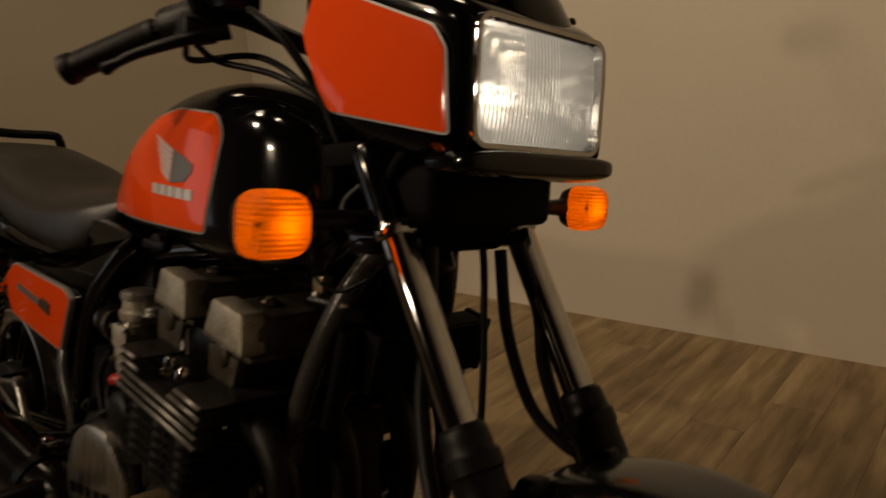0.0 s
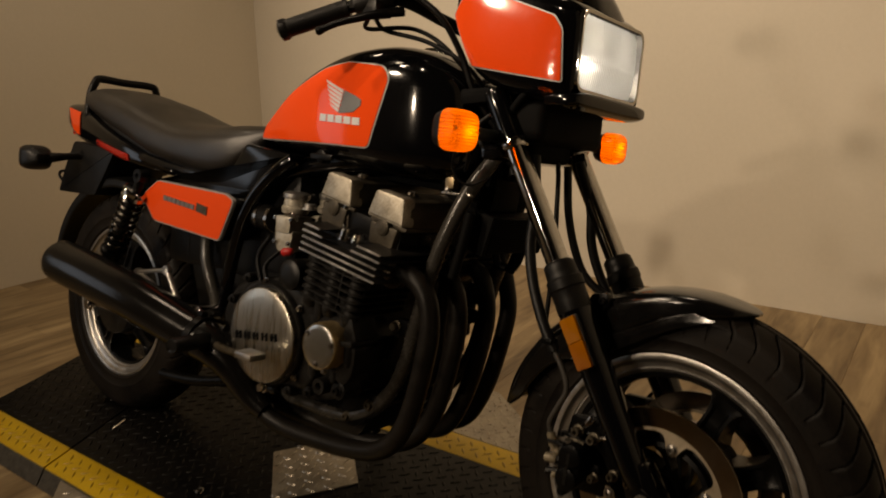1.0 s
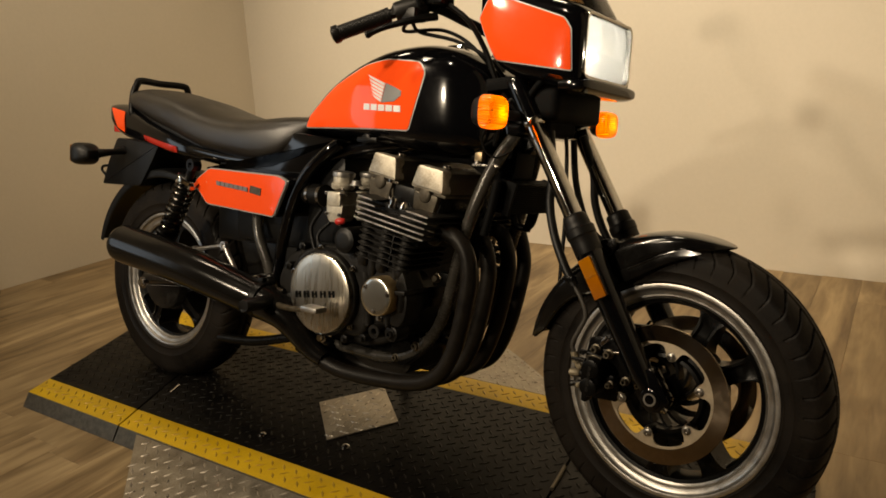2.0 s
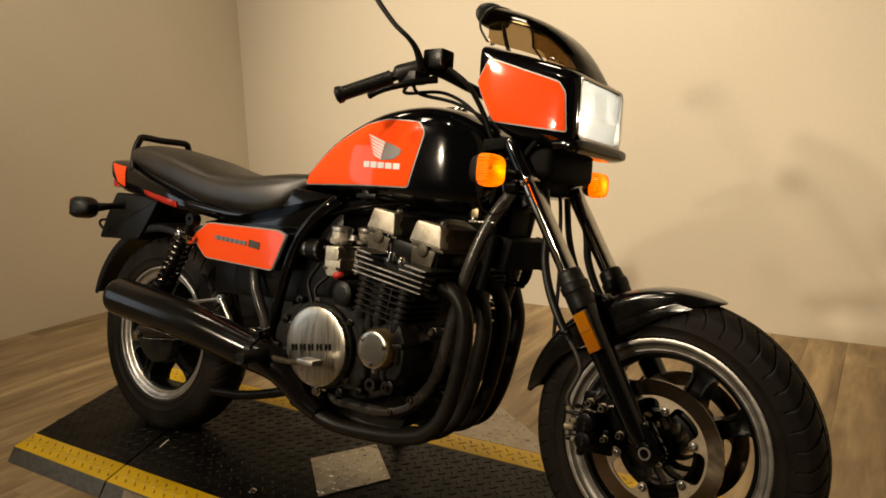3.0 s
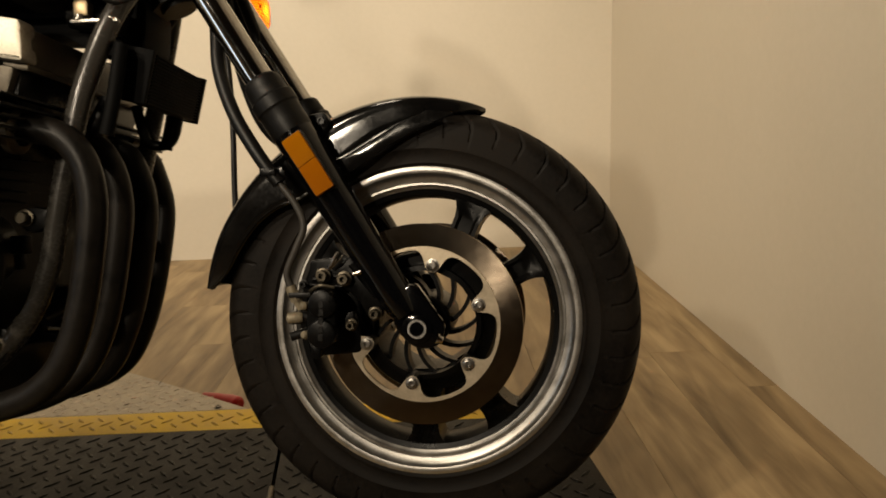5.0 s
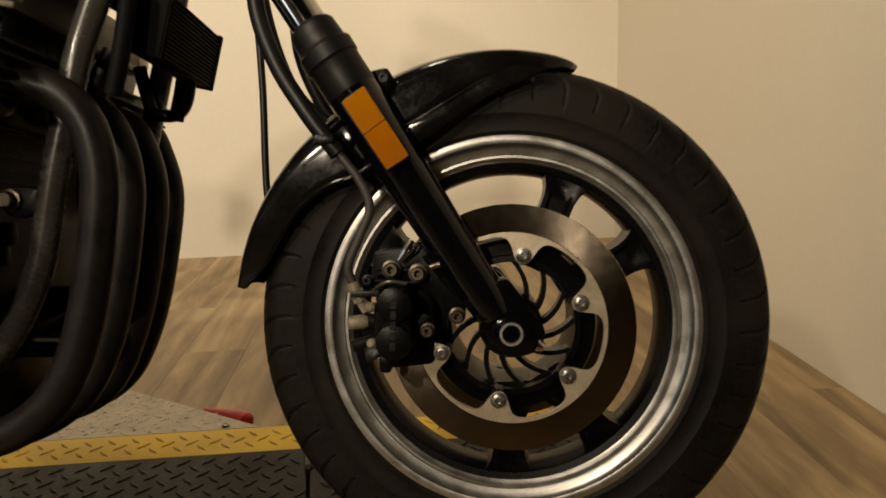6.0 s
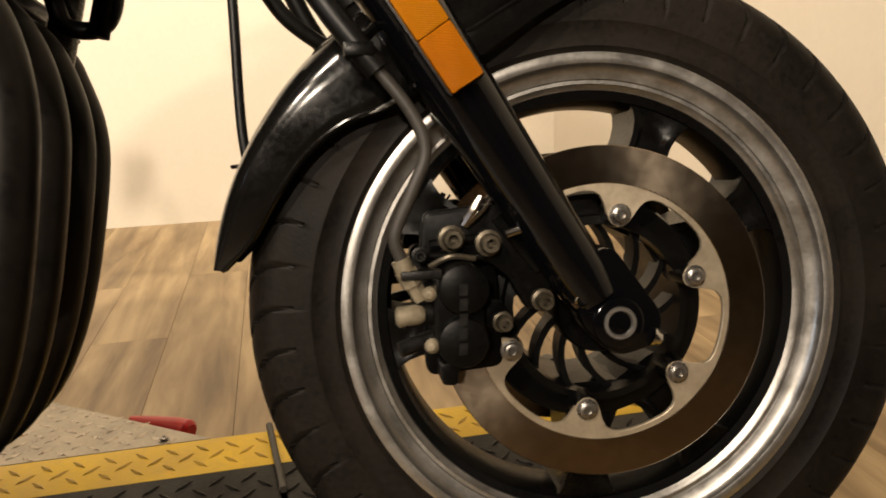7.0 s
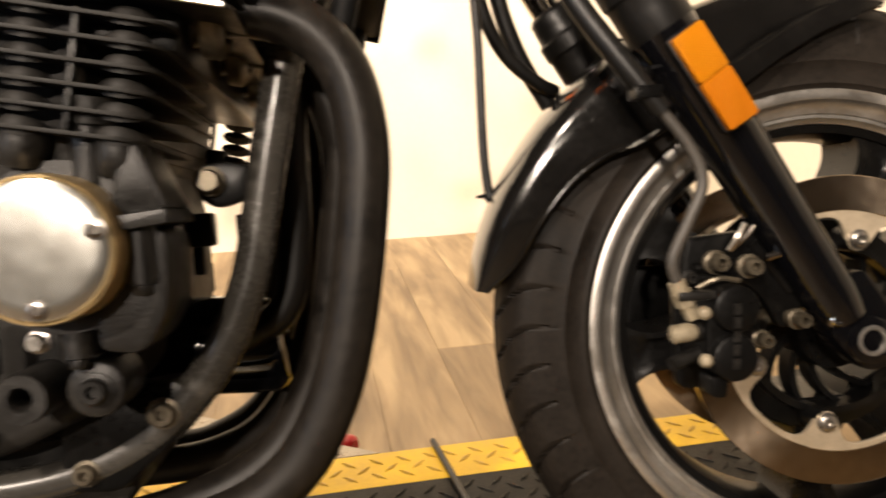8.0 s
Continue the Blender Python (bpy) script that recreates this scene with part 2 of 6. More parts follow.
frost, pane = GLASS.node_tree.nodes.new("ShaderNodeBsdfTranslucent"), GLASS.node_tree.nodes.new("ShaderNodeMixShader")
haze, veil = GLASS.node_tree.nodes.new("ShaderNodeBsdfDiffuse"), GLASS.node_tree.nodes.new("ShaderNodeMixShader")
frost.inputs[0].default_value, haze.inputs[0].default_value = (0.85, 0.87, 0.87, 1), (0.60, 0.61, 0.60, 1)
veil.inputs[0].default_value, pane.inputs[0].default_value = 0.5, 0.32
GLASS.node_tree.links.new(frost.outputs[0], veil.inputs[1]), GLASS.node_tree.links.new(haze.outputs[0], veil.inputs[2])
GLASS.node_tree.links.new(lens_bsdf.outputs[0], pane.inputs[1]), GLASS.node_tree.links.new(veil.outputs[0], pane.inputs[2])
GLASS.node_tree.links.new(pane.outputs[0], GLASS.node_tree.nodes["Material Output"].inputs[0])
REFLECTOR = shader("lamp_reflector", (0.86, 0.86, 0.84), 0.10, metal=1.0, second=(0.78, 0.77, 0.72))


def glow_material(name, colour, strength):
    m = bpy.data.materials.new(name)
    m.use_nodes = True
    p = m.node_tree.nodes["Principled BSDF"]
    p.inputs["Base Color"].default_value = p.inputs["Emission Color"].default_value = (*colour, 1)
    p.inputs["Emission Strength"].default_value = strength
    return m


# Glow added inside the headlight so that lens and bowl come out bright.
BULB = glow_material("headlight_glow", (1.0, 0.95, 0.86), 120.0)
AMBER_BULB = glow_material("lit_signal_bulb", (1.0, 0.66, 0.30), 62.0)


def wood_material():
    m = bpy.data.materials.new("vinyl_wood_plank")
    m.use_nodes = True
    t = m.node_tree
    p = t.nodes["Principled BSDF"]
    place, info, push, add, scale, grain, knots, blend, ramp, tone, mul, b = (
        t.nodes.new("ShaderNode" + k) for k in ("TexCoord", "ObjectInfo", "VectorMath", "VectorMath", "Mapping", "TexNoise", "TexNoise", "Mix", "ValToRGB", "MapRange", "Mix", "Bump"))
    push.operation = "SCALE"
    push.inputs[0].default_value = (13.0, 41.0, 7.0)
    t.links.new(info.outputs["Random"], push.inputs["Scale"])
    t.links.new(place.outputs["Object"], add.inputs[0]), t.links.new(push.outputs[0], add.inputs[1])
    scale.inputs["Scale"].default_value = (15, 2.0, 10)
    t.links.new(add.outputs[0], scale.inputs[0])
    grain.inputs["Scale"].default_value, grain.inputs["Detail"].default_value, grain.inputs["Distortion"].default_value = 2.2, 8, 0.6
    knots.inputs["Scale"].default_value, knots.inputs["Detail"].default_value, knots.inputs["Distortion"].default_value = 0.45, 4, 1.2
    t.links.new(scale.outputs[0], grain.inputs["Vector"]), t.links.new(scale.outputs[0], knots.inputs["Vector"])
    blend.data_type, blend.inputs[0].default_value = "FLOAT", 0.68
    t.links.new(grain.outputs[0], blend.inputs[2]), t.links.new(knots.outputs[0], blend.inputs[3])
    e = ramp.color_ramp.elements
    e[0].position, e[0].color = 0.36, (0.155, 0.099, 0.043, 1)
    e[1].position, e[1].color = 0.64, (0.48, 0.350, 0.185, 1)
    mid = e.new(0.5)
    mid.color = (0.310, 0.215, 0.107, 1)
    t.links.new(blend.outputs[0], ramp.inputs[0])
    tone.inputs[3].default_value, tone.inputs[4].default_value = 0.95, 1.05
    t.links.new(info.outputs["Random"], tone.inputs[0])
    mul.data_type, mul.blend_type, mul.inputs[0].default_value = "RGBA", "MULTIPLY", 1.0
    t.links.new(ramp.outputs[0], mul.inputs[6]), t.links.new(tone.outputs[0], mul.inputs[7])
    t.links.new(mul.outputs[2], p.inputs["Base Color"])
    p.inputs["Roughness"].default_value = 0.42
    b.inputs["Strength"].default_value, b.inputs["Distance"].default_value = 0.12, 0.001
    t.links.new(grain.outputs[0], b.inputs["Height"]), t.links.new(b.outputs[0], p.inputs["Normal"])
    return m


WOOD = wood_material()
SUBFLOOR = shader("subfloor", (0.05, 0.035, 0.02), 0.8)


# ---- mesh tools ----
def finish(bm, name, material, angle=38.0):
    bmesh.ops.recalc_face_normals(bm, faces=bm.faces[:])
    mesh = bpy.data.meshes.new(name)
    bm.to_mesh(mesh)
    bm.free()
    mesh.materials.append(material)
    mesh.shade_smooth()
    mesh.set_sharp_from_angle(angle=radians(angle))
    return mesh


def part(name, bm, material, parent=None, label="", steer=False, angle=38.0):
    """Links a bmesh as one mesh object, under a thing or under a part."""
    if steer:
        bm.transform(STEER)
    ob = new(name, finish(bm, name, material, angle))
    ob.parent = parent
    return tagged(ob, label) if label else ob


def join(*bms):
    out = bmesh.new()
    for b in bms:
        mesh = bpy.data.meshes.new("joined")
        b.to_mesh(mesh)
        b.free()
        out.from_mesh(mesh)
        bpy.data.meshes.remove(mesh)
    return out


def box(x0, y0, z0, x1, y1, z1, bevel=0.003, segments=2):
    bm = bmesh.new()
    bmesh.ops.create_cube(bm, size=1)
    bm.transform(Matrix.Translation(((x0 + x1) / 2, (y0 + y1) / 2, (z0 + z1) / 2)) @ Matrix.Diagonal((x1 - x0, y1 - y0, z1 - z0, 1)))
    if bevel:
        bmesh.ops.bevel(bm, geom=bm.edges[:], offset=bevel, segments=segments, affect="EDGES", profile=0.6)
    return bm


def prism(outline, y0, y1, bevel=0.002, segments=2):
    """An outline of (x, z) drawn out from y0 to y1, with eased edges."""
    bm = bmesh.new()
    bottom = [bm.verts.new((x, y0, z)) for x, z in outline]
    top = [bm.verts.new((x, y1, z)) for x, z in outline]
    n = len(outline)
    bm.faces.new(bottom), bm.faces.new(top[::-1])
    for i in range(n):
        bm.faces.new((bottom[i], top[i], top[(i + 1) % n], bottom[(i + 1) % n]))
    bmesh.ops.recalc_face_normals(bm, faces=bm.faces[:])
    if bevel:
        rims = [e for e in bm.edges if abs(e.verts[0].co.y - e.verts[1].co.y) < 1e-6]
        bmesh.ops.bevel(bm, geom=rims, offset=bevel, segments=segments, affect="EDGES", profile=0.6)
    return bm


def rounded(outline, radius, steps=4):
    """The outline with its corners rounded off."""
    out, n = [], len(outline)
    for i in range(n):
        a, b, c = (Vector(outline[(i + k) % n]) for k in (-1, 0, 1))
        r = min(radius, (a - b).length * 0.45, (c - b).length * 0.45)
        p, q = b + (a - b).normalized() * r, b + (c - b).normalized() * r
        for k in range(steps + 1):
            s = k / steps
            out.append(tuple((1 - s) ** 2 * p + 2 * s * (1 - s) * b + s * s * q))
    return out


def smooth_path(points, steps=8):
    """A Catmull-Rom line through the points."""
    pts = [Vector(p) for p in points]
    pts = [2 * pts[0] - pts[1], *pts, 2 * pts[-1] - pts[-2]]
    out = []
    for i in range(1, len(pts) - 2):
        a, b, c, d = pts[i - 1 : i + 3]
        for k in range(steps):
            s = k / steps
            out.append(0.5 * (2 * b + (c - a) * s + (2 * a - 5 * b + 4 * c - d) * s**2 + (3 * b - a - 3 * c + d) * s**3))
    return out + [pts[-2]]


def tube(points, radius, sides=14, steps=8, closed_ends=True):
    """A round bar along a smooth line; radius: one number, or one for each point."""
    line = smooth_path(points, steps) if steps > 1 else [Vector(p) for p in points]
    radii = [radius] * len(line) if isinstance(radius, (int, float)) else [float(v) for v in np.interp(np.linspace(0, len(points) - 1, len(line)), range(len(points)), radius)]
    bm, rings, side = bmesh.new(), [], None
    for i, p in enumerate(line):
        way = (line[min(i + 1, len(line) - 1)] - line[max(i - 1, 0)]).normalized()
        if side is None:
            side = way.orthogonal().normalized()
        side = (side - way * side.dot(way)).normalized()
        up = way.cross(side)
        rings.append([bm.verts.new(p + radii[i] * (math.cos(a) * side + math.sin(a) * up)) for a in (2 * math.pi * k / sides for k in range(sides))])
    for a, b in zip(rings, rings[1:]):
        for k in range(sides):
            bm.faces.new((a[k], a[(k + 1) % sides], b[(k + 1) % sides], b[k]))
    if closed_ends:
        bm.faces.new(rings[0][::-1]), bm.faces.new(rings[-1])
    return bm


def lathe(profile, centre, way=(0, 1, 0), segments=48, closed=False):
    """A profile of (radius, along) turned about an axis."""
    bm, rings = bmesh.new(), []
    for r, h in profile:
        if r < 1e-5:
            rings.append([bm.verts.new((0, 0, h))])
        else:
            rings.append([bm.verts.new((r * math.cos(a), r * math.sin(a), h)) for a in (2 * math.pi * k / segments for k in range(segments))])
    pairs = list(zip(rings, rings[1:])) + ([(rings[-1], rings[0])] if closed else [])
    for a, b in pairs:
        for k in range(segments):
            q = [a[k % len(a)], a[(k + 1) % len(a)], b[(k + 1) % len(b)], b[k % len(b)]]
            q = list(dict.fromkeys(q))
            if len(q) > 2:
                bm.faces.new(q)
    turn = Vector((0, 0, 1)).rotation_difference(Vector(way)).to_matrix().to_4x4()
    bm.transform(Matrix.Translation(centre) @ turn)
    return bm


def disc(r, h0, h1, centre, way=(0, 1, 0), ease=0.002, segments=40, dome=0.0):
    """A round block from h0 to h1 along way, its far edge eased and, with dome, its far face bulging."""
    s = 1 if h1 > h0 else -1
    end = [(r, h1 - s * ease), (r - ease * 0.3, h1 - s * ease * 0.3), (r - ease, h1)]
    end += [(r * k, h1 + s * dome * (1 - k * k)) for k in (0.75, 0.5, 0.25)] if dome else []
    return lathe([(0, h0), (r, h0), *end, (0, h1 + s * dome)], centre, way, segments)


def bolt(centre, way, r=0.007, h=0.006, socket=True):
    """A bolt head with a washer and a socket."""
    head = [(0, 0), (r * 1.35, 0), (r * 1.35, h * 0.25), (r, h * 0.3), (r, h * 0.85), (r * 0.85, h)]
    head += [(r * 0.5, h), (r * 0.45, h * 0.4), (0, h * 0.4)] if socket else [(0, h)]
    return lathe(head, centre, way, 14)


class Hull:
    """A body of rounded cross-sections along x: rows of x, half width, bottom, top."""

    def __init__(self, rows, power=3.2, centre=0.0):
        self.rows, self.power, self.centre = np.array(rows, float), power, centre

    def at(self, x):
        order = np.argsort(self.rows[:, 0])
        return [float(np.interp(x, self.rows[order, 0], self.rows[order, k])) for k in (1, 2, 3)]

    def side(self, x, z, sign=-1):
        w, lo, hi = self.at(x)
        s = min(0.999, abs(2 * (z - lo) / max(hi - lo, 1e-6) - 1))
        return self.centre + sign * w * (1 - s**self.power) ** (1 / self.power)

    def mesh(self, around=40, steps=6):
        line = smooth_path([Vector((r[0], r[1], r[2])) for r in self.rows], steps)
        tops = smooth_path([Vector((r[0], r[3], 0)) for r in self.rows], steps)
        self.rows = np.array([(a.x, max(a.y, 0.002), a.z, b.y) for a, b in zip(line, tops)])
        bm, rings = bmesh.new(), []
        for x, w, lo, hi in self.rows:
            ring = []
            for k in range(around):
                a = 2 * math.pi * k / around
                c, s = math.cos(a), math.sin(a)
                e = 2 / self.power
                ring.append(bm.verts.new((x, self.centre + w * math.copysign(abs(c) ** e, c), (lo + hi) / 2 + (hi - lo) / 2 * math.copysign(abs(s) ** e, s))))
            rings.append(ring)
        for a, b in zip(rings, rings[1:]):
            for k in range(around):
                bm.faces.new((a[k], a[(k + 1) % around], b[(k + 1) % around], b[k]))
        bm.faces.new(rings[0]), bm.faces.new(rings[-1][::-1])
        return bm


def inside(x, z, outline):
    hit, n = False, len(outline)
    for i in range(n):
        (x0, z0), (x1, z1) = outline[i], outline[(i + 1) % n]
        if (z0 > z) != (z1 > z) and x < (x1 - x0) * (z - z0) / (z1 - z0) + x0:
            hit = not hit
    return hit


def applied(outline, surface, lift, thick=0.0015, cuts=5):
    """A thin sheet of the outline (x, z), laid on a surface y(x, z) and lifted off it."""
    bm = bmesh.new()
    face = bm.faces.new([bm.verts.new((x, 0, z)) for x, z in outline])
    bmesh.ops.triangulate(bm, faces=[face])
    for _ in range(cuts):
        bmesh.ops.subdivide_edges(bm, edges=[e for e in bm.edges if e.calc_length() > 0.022], cuts=1)
        bmesh.ops.triangulate(bm, faces=bm.faces[:])
    sign = -1 if surface(*outline[0]) < 0 else 1
    for v in bm.verts:
        v.co.y = surface(v.co.x, v.co.z) + sign * lift
    grown = bmesh.ops.extrude_face_region(bm, geom=bm.faces[:])
    for v in grown["geom"]:
        if isinstance(v, bmesh.types.BMVert):
            v.co.y -= sign * thick
    return bm


def swell(outline, by):
    """The outline grown outwards by a distance."""
    c = sum((Vector(p) for p in outline), Vector((0, 0))) / len(outline)
    out, n = [], len(outline)
    area = sum(outline[i][0] * outline[(i + 1) % n][1] - outline[(i + 1) % n][0] * outline[i][1] for i in range(n))
    s = 1 if area > 0 else -1
    for i in range(n):
        a, b, d = (Vector(outline[(i + k) % n]) for k in (-1, 0, 1))
        n1, n2 = Vector(((b - a).y, -(b - a).x)).normalized(), Vector(((d - b).y, -(d - b).x)).normalized()
        m = n1 + n2
        m = m / max(m.dot(n1), 0.3) if m.length > 1e-6 else n1
        out.append(tuple(b + s * by * m))
    return out


def mirrored(bm):
    bmesh.ops.scale(bm, vec=(1, -1, 1), verts=bm.verts[:])
    bmesh.ops.reverse_faces(bm, faces=bm.faces[:])
    return bm


# ---- the room ----
def slab(name, x0, y0, z0, x1, y1, z1, material, label, category):
    ob = part(name, box(x0, y0, z0, x1, y1, z1, 0), material)
    return tagged(ob, label, category, kind="structure")


T = 0.12
slab("wall_north", WALL_W - T, WALL_N, FLOOR_Z - 0.1, WALL_E + T, WALL_N + T, CEIL_Z, WALL, "plain cream-painted wall behind the motorcycle", "wall")
slab("wall_south", WALL_W - T, WALL_S - T, FLOOR_Z - 0.1, WALL_E + T, WALL_S, CEIL_Z, DARKWALL, "unseen wall closing the room, darkened to keep reflections dark", "wall")
# Out of view; splits off the side wall's south part so it reflects dark.
slab("wall_southeast", WALL_E, WALL_S, FLOOR_Z - 0.1, WALL_E + T, -0.9, CEIL_Z, DARKWALL, "unseen wall closing the room, darkened to keep reflections dark", "wall")
slab("wall_east", WALL_E, -0.9, FLOOR_Z - 0.1, WALL_E + T, WALL_N, CEIL_Z, WALL, "plain cream-painted side wall near the front wheel", "wall")
slab("wall_west", WALL_W - T, WALL_S, FLOOR_Z - 0.1, WALL_W, WALL_N, CEIL_Z, WALL, "plain cream-painted side wall behind the tail", "wall")
slab("ceiling", WALL_W - T, WALL_S - T, CEIL_Z, WALL_E + T, WALL_N + T, CEIL_Z + 0.1, CEILING, "unseen ceiling, darkened to keep reflections dark", "ceiling")
floor = slab("floor", WALL_W, WALL_S, FLOOR_Z - 0.1, WALL_E, WALL_N, FLOOR_Z - 0.006, SUBFLOOR, "brown wood-look plank floor with worn grain", "floor")

# ---- the lift platform ----
NEAR_IN, NEAR_OUT, FAR_IN, FAR_OUT, FRONT, REAR = -0.200, -0.288, 0.333, 0.425, 0.335, -1.90


def cross_x(x, y):
    """Seams and ends of the platform run a little askew to its edges."""
    return x - 0.36 * (y - NEAR_OUT) if x < -1.8 else x - 0.40 * (y - NEAR_OUT) if x < -1 else x - 0.10 * (y - NEAR_OUT)


platform = tagged(new("platform"), "low black tread-plate platform with yellow edge strips", "platform")
SECTIONS = [(REAR, -1.443), (-1.437, -0.213), (-0.207, FRONT)]


def sheet(corners, z0, z1, bevel=0.0015):
    """A flat plate of (x, y) corners between two heights."""
    bm = prism([(x, y) for x, y in corners], -z1, -z0, bevel)
    bm.transform(Matrix(((1, 0, 0, 0), (0, 0, 1, 0), (0, -1, 0, 0), (0, 0, 0, 1))))
    return bm


def treads(corners, z, pitch=0.0285, name="tread", material=DECK, parent=None, tilt=None, turn=0.0):
    """Raised lozenges of tread plate over a sheet of (x, y) corners; they lie in two directions by turns."""
    turn += math.radians(45)
    xs, ys = [c[0] for c in corners], [c[1] for c in corners]
    cx, cy, reach = (min(xs) + max(xs)) / 2, (min(ys) + max(ys)) / 2, max(max(xs) - min(xs), max(ys) - min(ys))
    inner = swell(corners, -0.007)
    verts, faces, n = [], [], int(reach / pitch) + 4
    ct, st = math.cos(turn), math.sin(turn)
    for i in range(-n, n + 1):
        for j in range(-n, n + 1):
            u, v = i * pitch, j * pitch
            x, y = cx + u * ct - v * st, cy + u * st + v * ct
            if not inside(x, y, inner):
                continue
            a = turn + math.radians(90 if (i + j) % 2 else 0)
            ux, uy, h = math.cos(a), math.sin(a), z if tilt is None else z + tilt(x, y)
            k = len(verts)
            for s, w, up in ((-0.0148, 0, 0), (0, -0.0040, 0), (0.0148, 0, 0), (0, 0.0040, 0), (-0.0085, 0, 0.0018), (0.0085, 0, 0.0018)):
                px, py = x + ux * s - uy * w, y + uy * s + ux * w
                verts.append((px, py, (z if tilt is None else z + tilt(px, py)) + up))
            faces += [(k, k + 1, k + 4), (k + 1, k + 5, k + 4), (k + 1, k + 2, k + 5), (k + 2, k + 3, k + 5), (k + 3, k + 4, k + 5), (k + 3, k, k + 4)]
    mesh = bpy.data.meshes.new(name)
    mesh.from_pydata(verts, [], faces)
    mesh.materials.append(material)
    ob = new(name, mesh)
    ob.parent = parent
    return tagged(ob, kind="stuff")


def quad(x0, x1, y0, y1):
    return [(cross_x(x0, y0), y0), (cross_x(x1, y0), y0), (cross_x(x1, y1), y1), (cross_x(x0, y1), y1)]


for x0, x1 in SECTIONS:
    deck = part("deck_plate", sheet(quad(x0, x1, NEAR_IN, FAR_IN), -0.006, 0), DECK, platform)
    treads(quad(x0, x1, NEAR_IN, FAR_IN), 0, material=DECK, parent=deck)
    for y0, y1 in ((NEAR_OUT, NEAR_IN), (FAR_IN, FAR_OUT)):
        strip = part("edge_strip", sheet(quad(x0, x1, y0, y1), -0.006, 0), YELLOW, platform, "yellow painted edge strip")
        treads(quad(x0, x1, y0, y1), 0, material=YELLOW_WORN, parent=strip)
    part("frame_box", sheet(quad(x0 + 0.004, x1 - 0.004, NEAR_OUT + 0.006, FAR_OUT - 0.006), FLOOR_Z, -0.0062), DEAD_BLACK, platform)
    for s, y in ((-1, NEAR_OUT), (1, FAR_OUT)):
        bm = bmesh.new()
        low = y + s * 0.026
        pts = [(cross_x(x0, y), y, -0.002), (cross_x(x1, y), y, -0.002), (cross_x(x1, y), low, FLOOR_Z + 0.001), (cross_x(x0, y), low, FLOOR_Z + 0.001),
               (cross_x(x0, y), y - s * 0.004, -0.004), (cross_x(x1, y), y - s * 0.004, -0.004), (cross_x(x1, y), low - s * 0.008, FLOOR_Z + 0.001), (cross_x(x0, y), low - s * 0.008, FLOOR_Z + 0.001)]
        v = [bm.verts.new(p) for p in pts]
        for f in ((0, 1, 2, 3), (7, 6, 5, 4), (0, 4, 5, 1), (2, 6, 7, 3), (0, 3, 7, 4), (1, 5, 6, 2)):
            bm.faces.new([v[k] for k in f])
        part("side_skirt", bm, OLDZINC, platform, "bare steel side skirt")


def ramp(name, corners, falls, label, turn=0.0):
    """A sloping tread plate: corners (x, y), and falls(x, y) below the deck."""
    bm = bmesh.new()
    top = [bm.verts.new((x, y, falls(x, y))) for x, y in corners]
    low = [bm.verts.new((x, y, max(FLOOR_Z, falls(x, y) - 0.005))) for x, y in corners]
    bm.faces.new(top), bm.faces.new(low[::-1])
    n = len(corners)
    for i in range(n):
        bm.faces.new((top[i], low[i], low[(i + 1) % n], top[(i + 1) % n]))
    ob = tagged(part(name, bm, PLATE), label, "ramp plate")
    treads(corners, 0, 0.0295, material=TREAD, parent=ob, tilt=falls, turn=turn)
    return ob


far_ramp = ramp("ramp_plate", [(-0.366, FAR_OUT + 0.006), (-0.635, 0.668), (-0.75, 0.765), (-1.05, 0.775), (-1.35, FAR_OUT + 0.006)],
                lambda x, y: -0.002 - 0.034 * (y - FAR_OUT) / 0.32, "bare steel tread-plate ramp with a slanted corner beyond the platform", 0.1)
near_ramp = ramp("ramp_plate", [(-1.352, NEAR_OUT - 0.006), (-1.14, -0.49), (-0.96, -0.575), (-0.60, -0.575), (-0.36, NEAR_OUT - 0.006)],
                 lambda x, y: -0.002 - 0.034 * (NEAR_OUT - y) / 0.32, "bare steel tread-plate ramp in front of the platform", 0.1)
inset_corners = [(-1.012, 0.079), (-0.898, 0.246), (-0.738, 0.094), (-0.850, -0.076)]
inset = tagged(part("tread_patch", sheet(inset_corners, 0.0016, 0.0046), PLATE), "loose square of bare steel tread plate on the deck", "metal plate")
treads(inset_corners, 0.0046, 0.0285, material=TREAD, parent=inset, turn=0.9)
part("screw", bolt((-0.432, 0.446, -0.003), (0, 0, 1), 0.006, 0.004), STEEL, far_ramp)
for x, y in ((-1.026, -0.137), (-0.785, -0.077)):
    part("deck_bolt", bolt((x, y, 0.001), (0, 0, 1), 0.009, 0.006), CHROME, platform)
part("hinge_pin", tube([(-1.476, -0.085, 0.003), (-1.496, -0.035, 0.003)], 0.004, 8, 1), CHROME, platform)
for y0, y1 in ((FAR_OUT + 0.012, FAR_IN - 0.07), (NEAR_IN + 0.30, NEAR_IN + 0.20)):
    part("seam_rod", tube([(cross_x(-0.210, y0), y0, 0.003), (cross_x(-0.210, y1), y1, 0.003)], 0.0048, 10, 1), OLDZINC if y1 < 0.1 else HOSE_GREY, platform)
knob = tube([(-0.500, 0.574, FLOOR_Z + 0.012), (-0.470, 0.550, FLOOR_Z + 0.016), (-0.426, 0.516, FLOOR_Z + 0.021), (-0.406, 0.500, FLOOR_Z + 0.021), (-0.400, 0.495, FLOOR_Z + 0.021)],
            [0.008, 0.011, 0.015, 0.0165, 0.010], 16)
tagged(part("lever_grip", knob, REDPLASTIC), "red plastic lever grip lying beside the ramp plate", "lever grip")

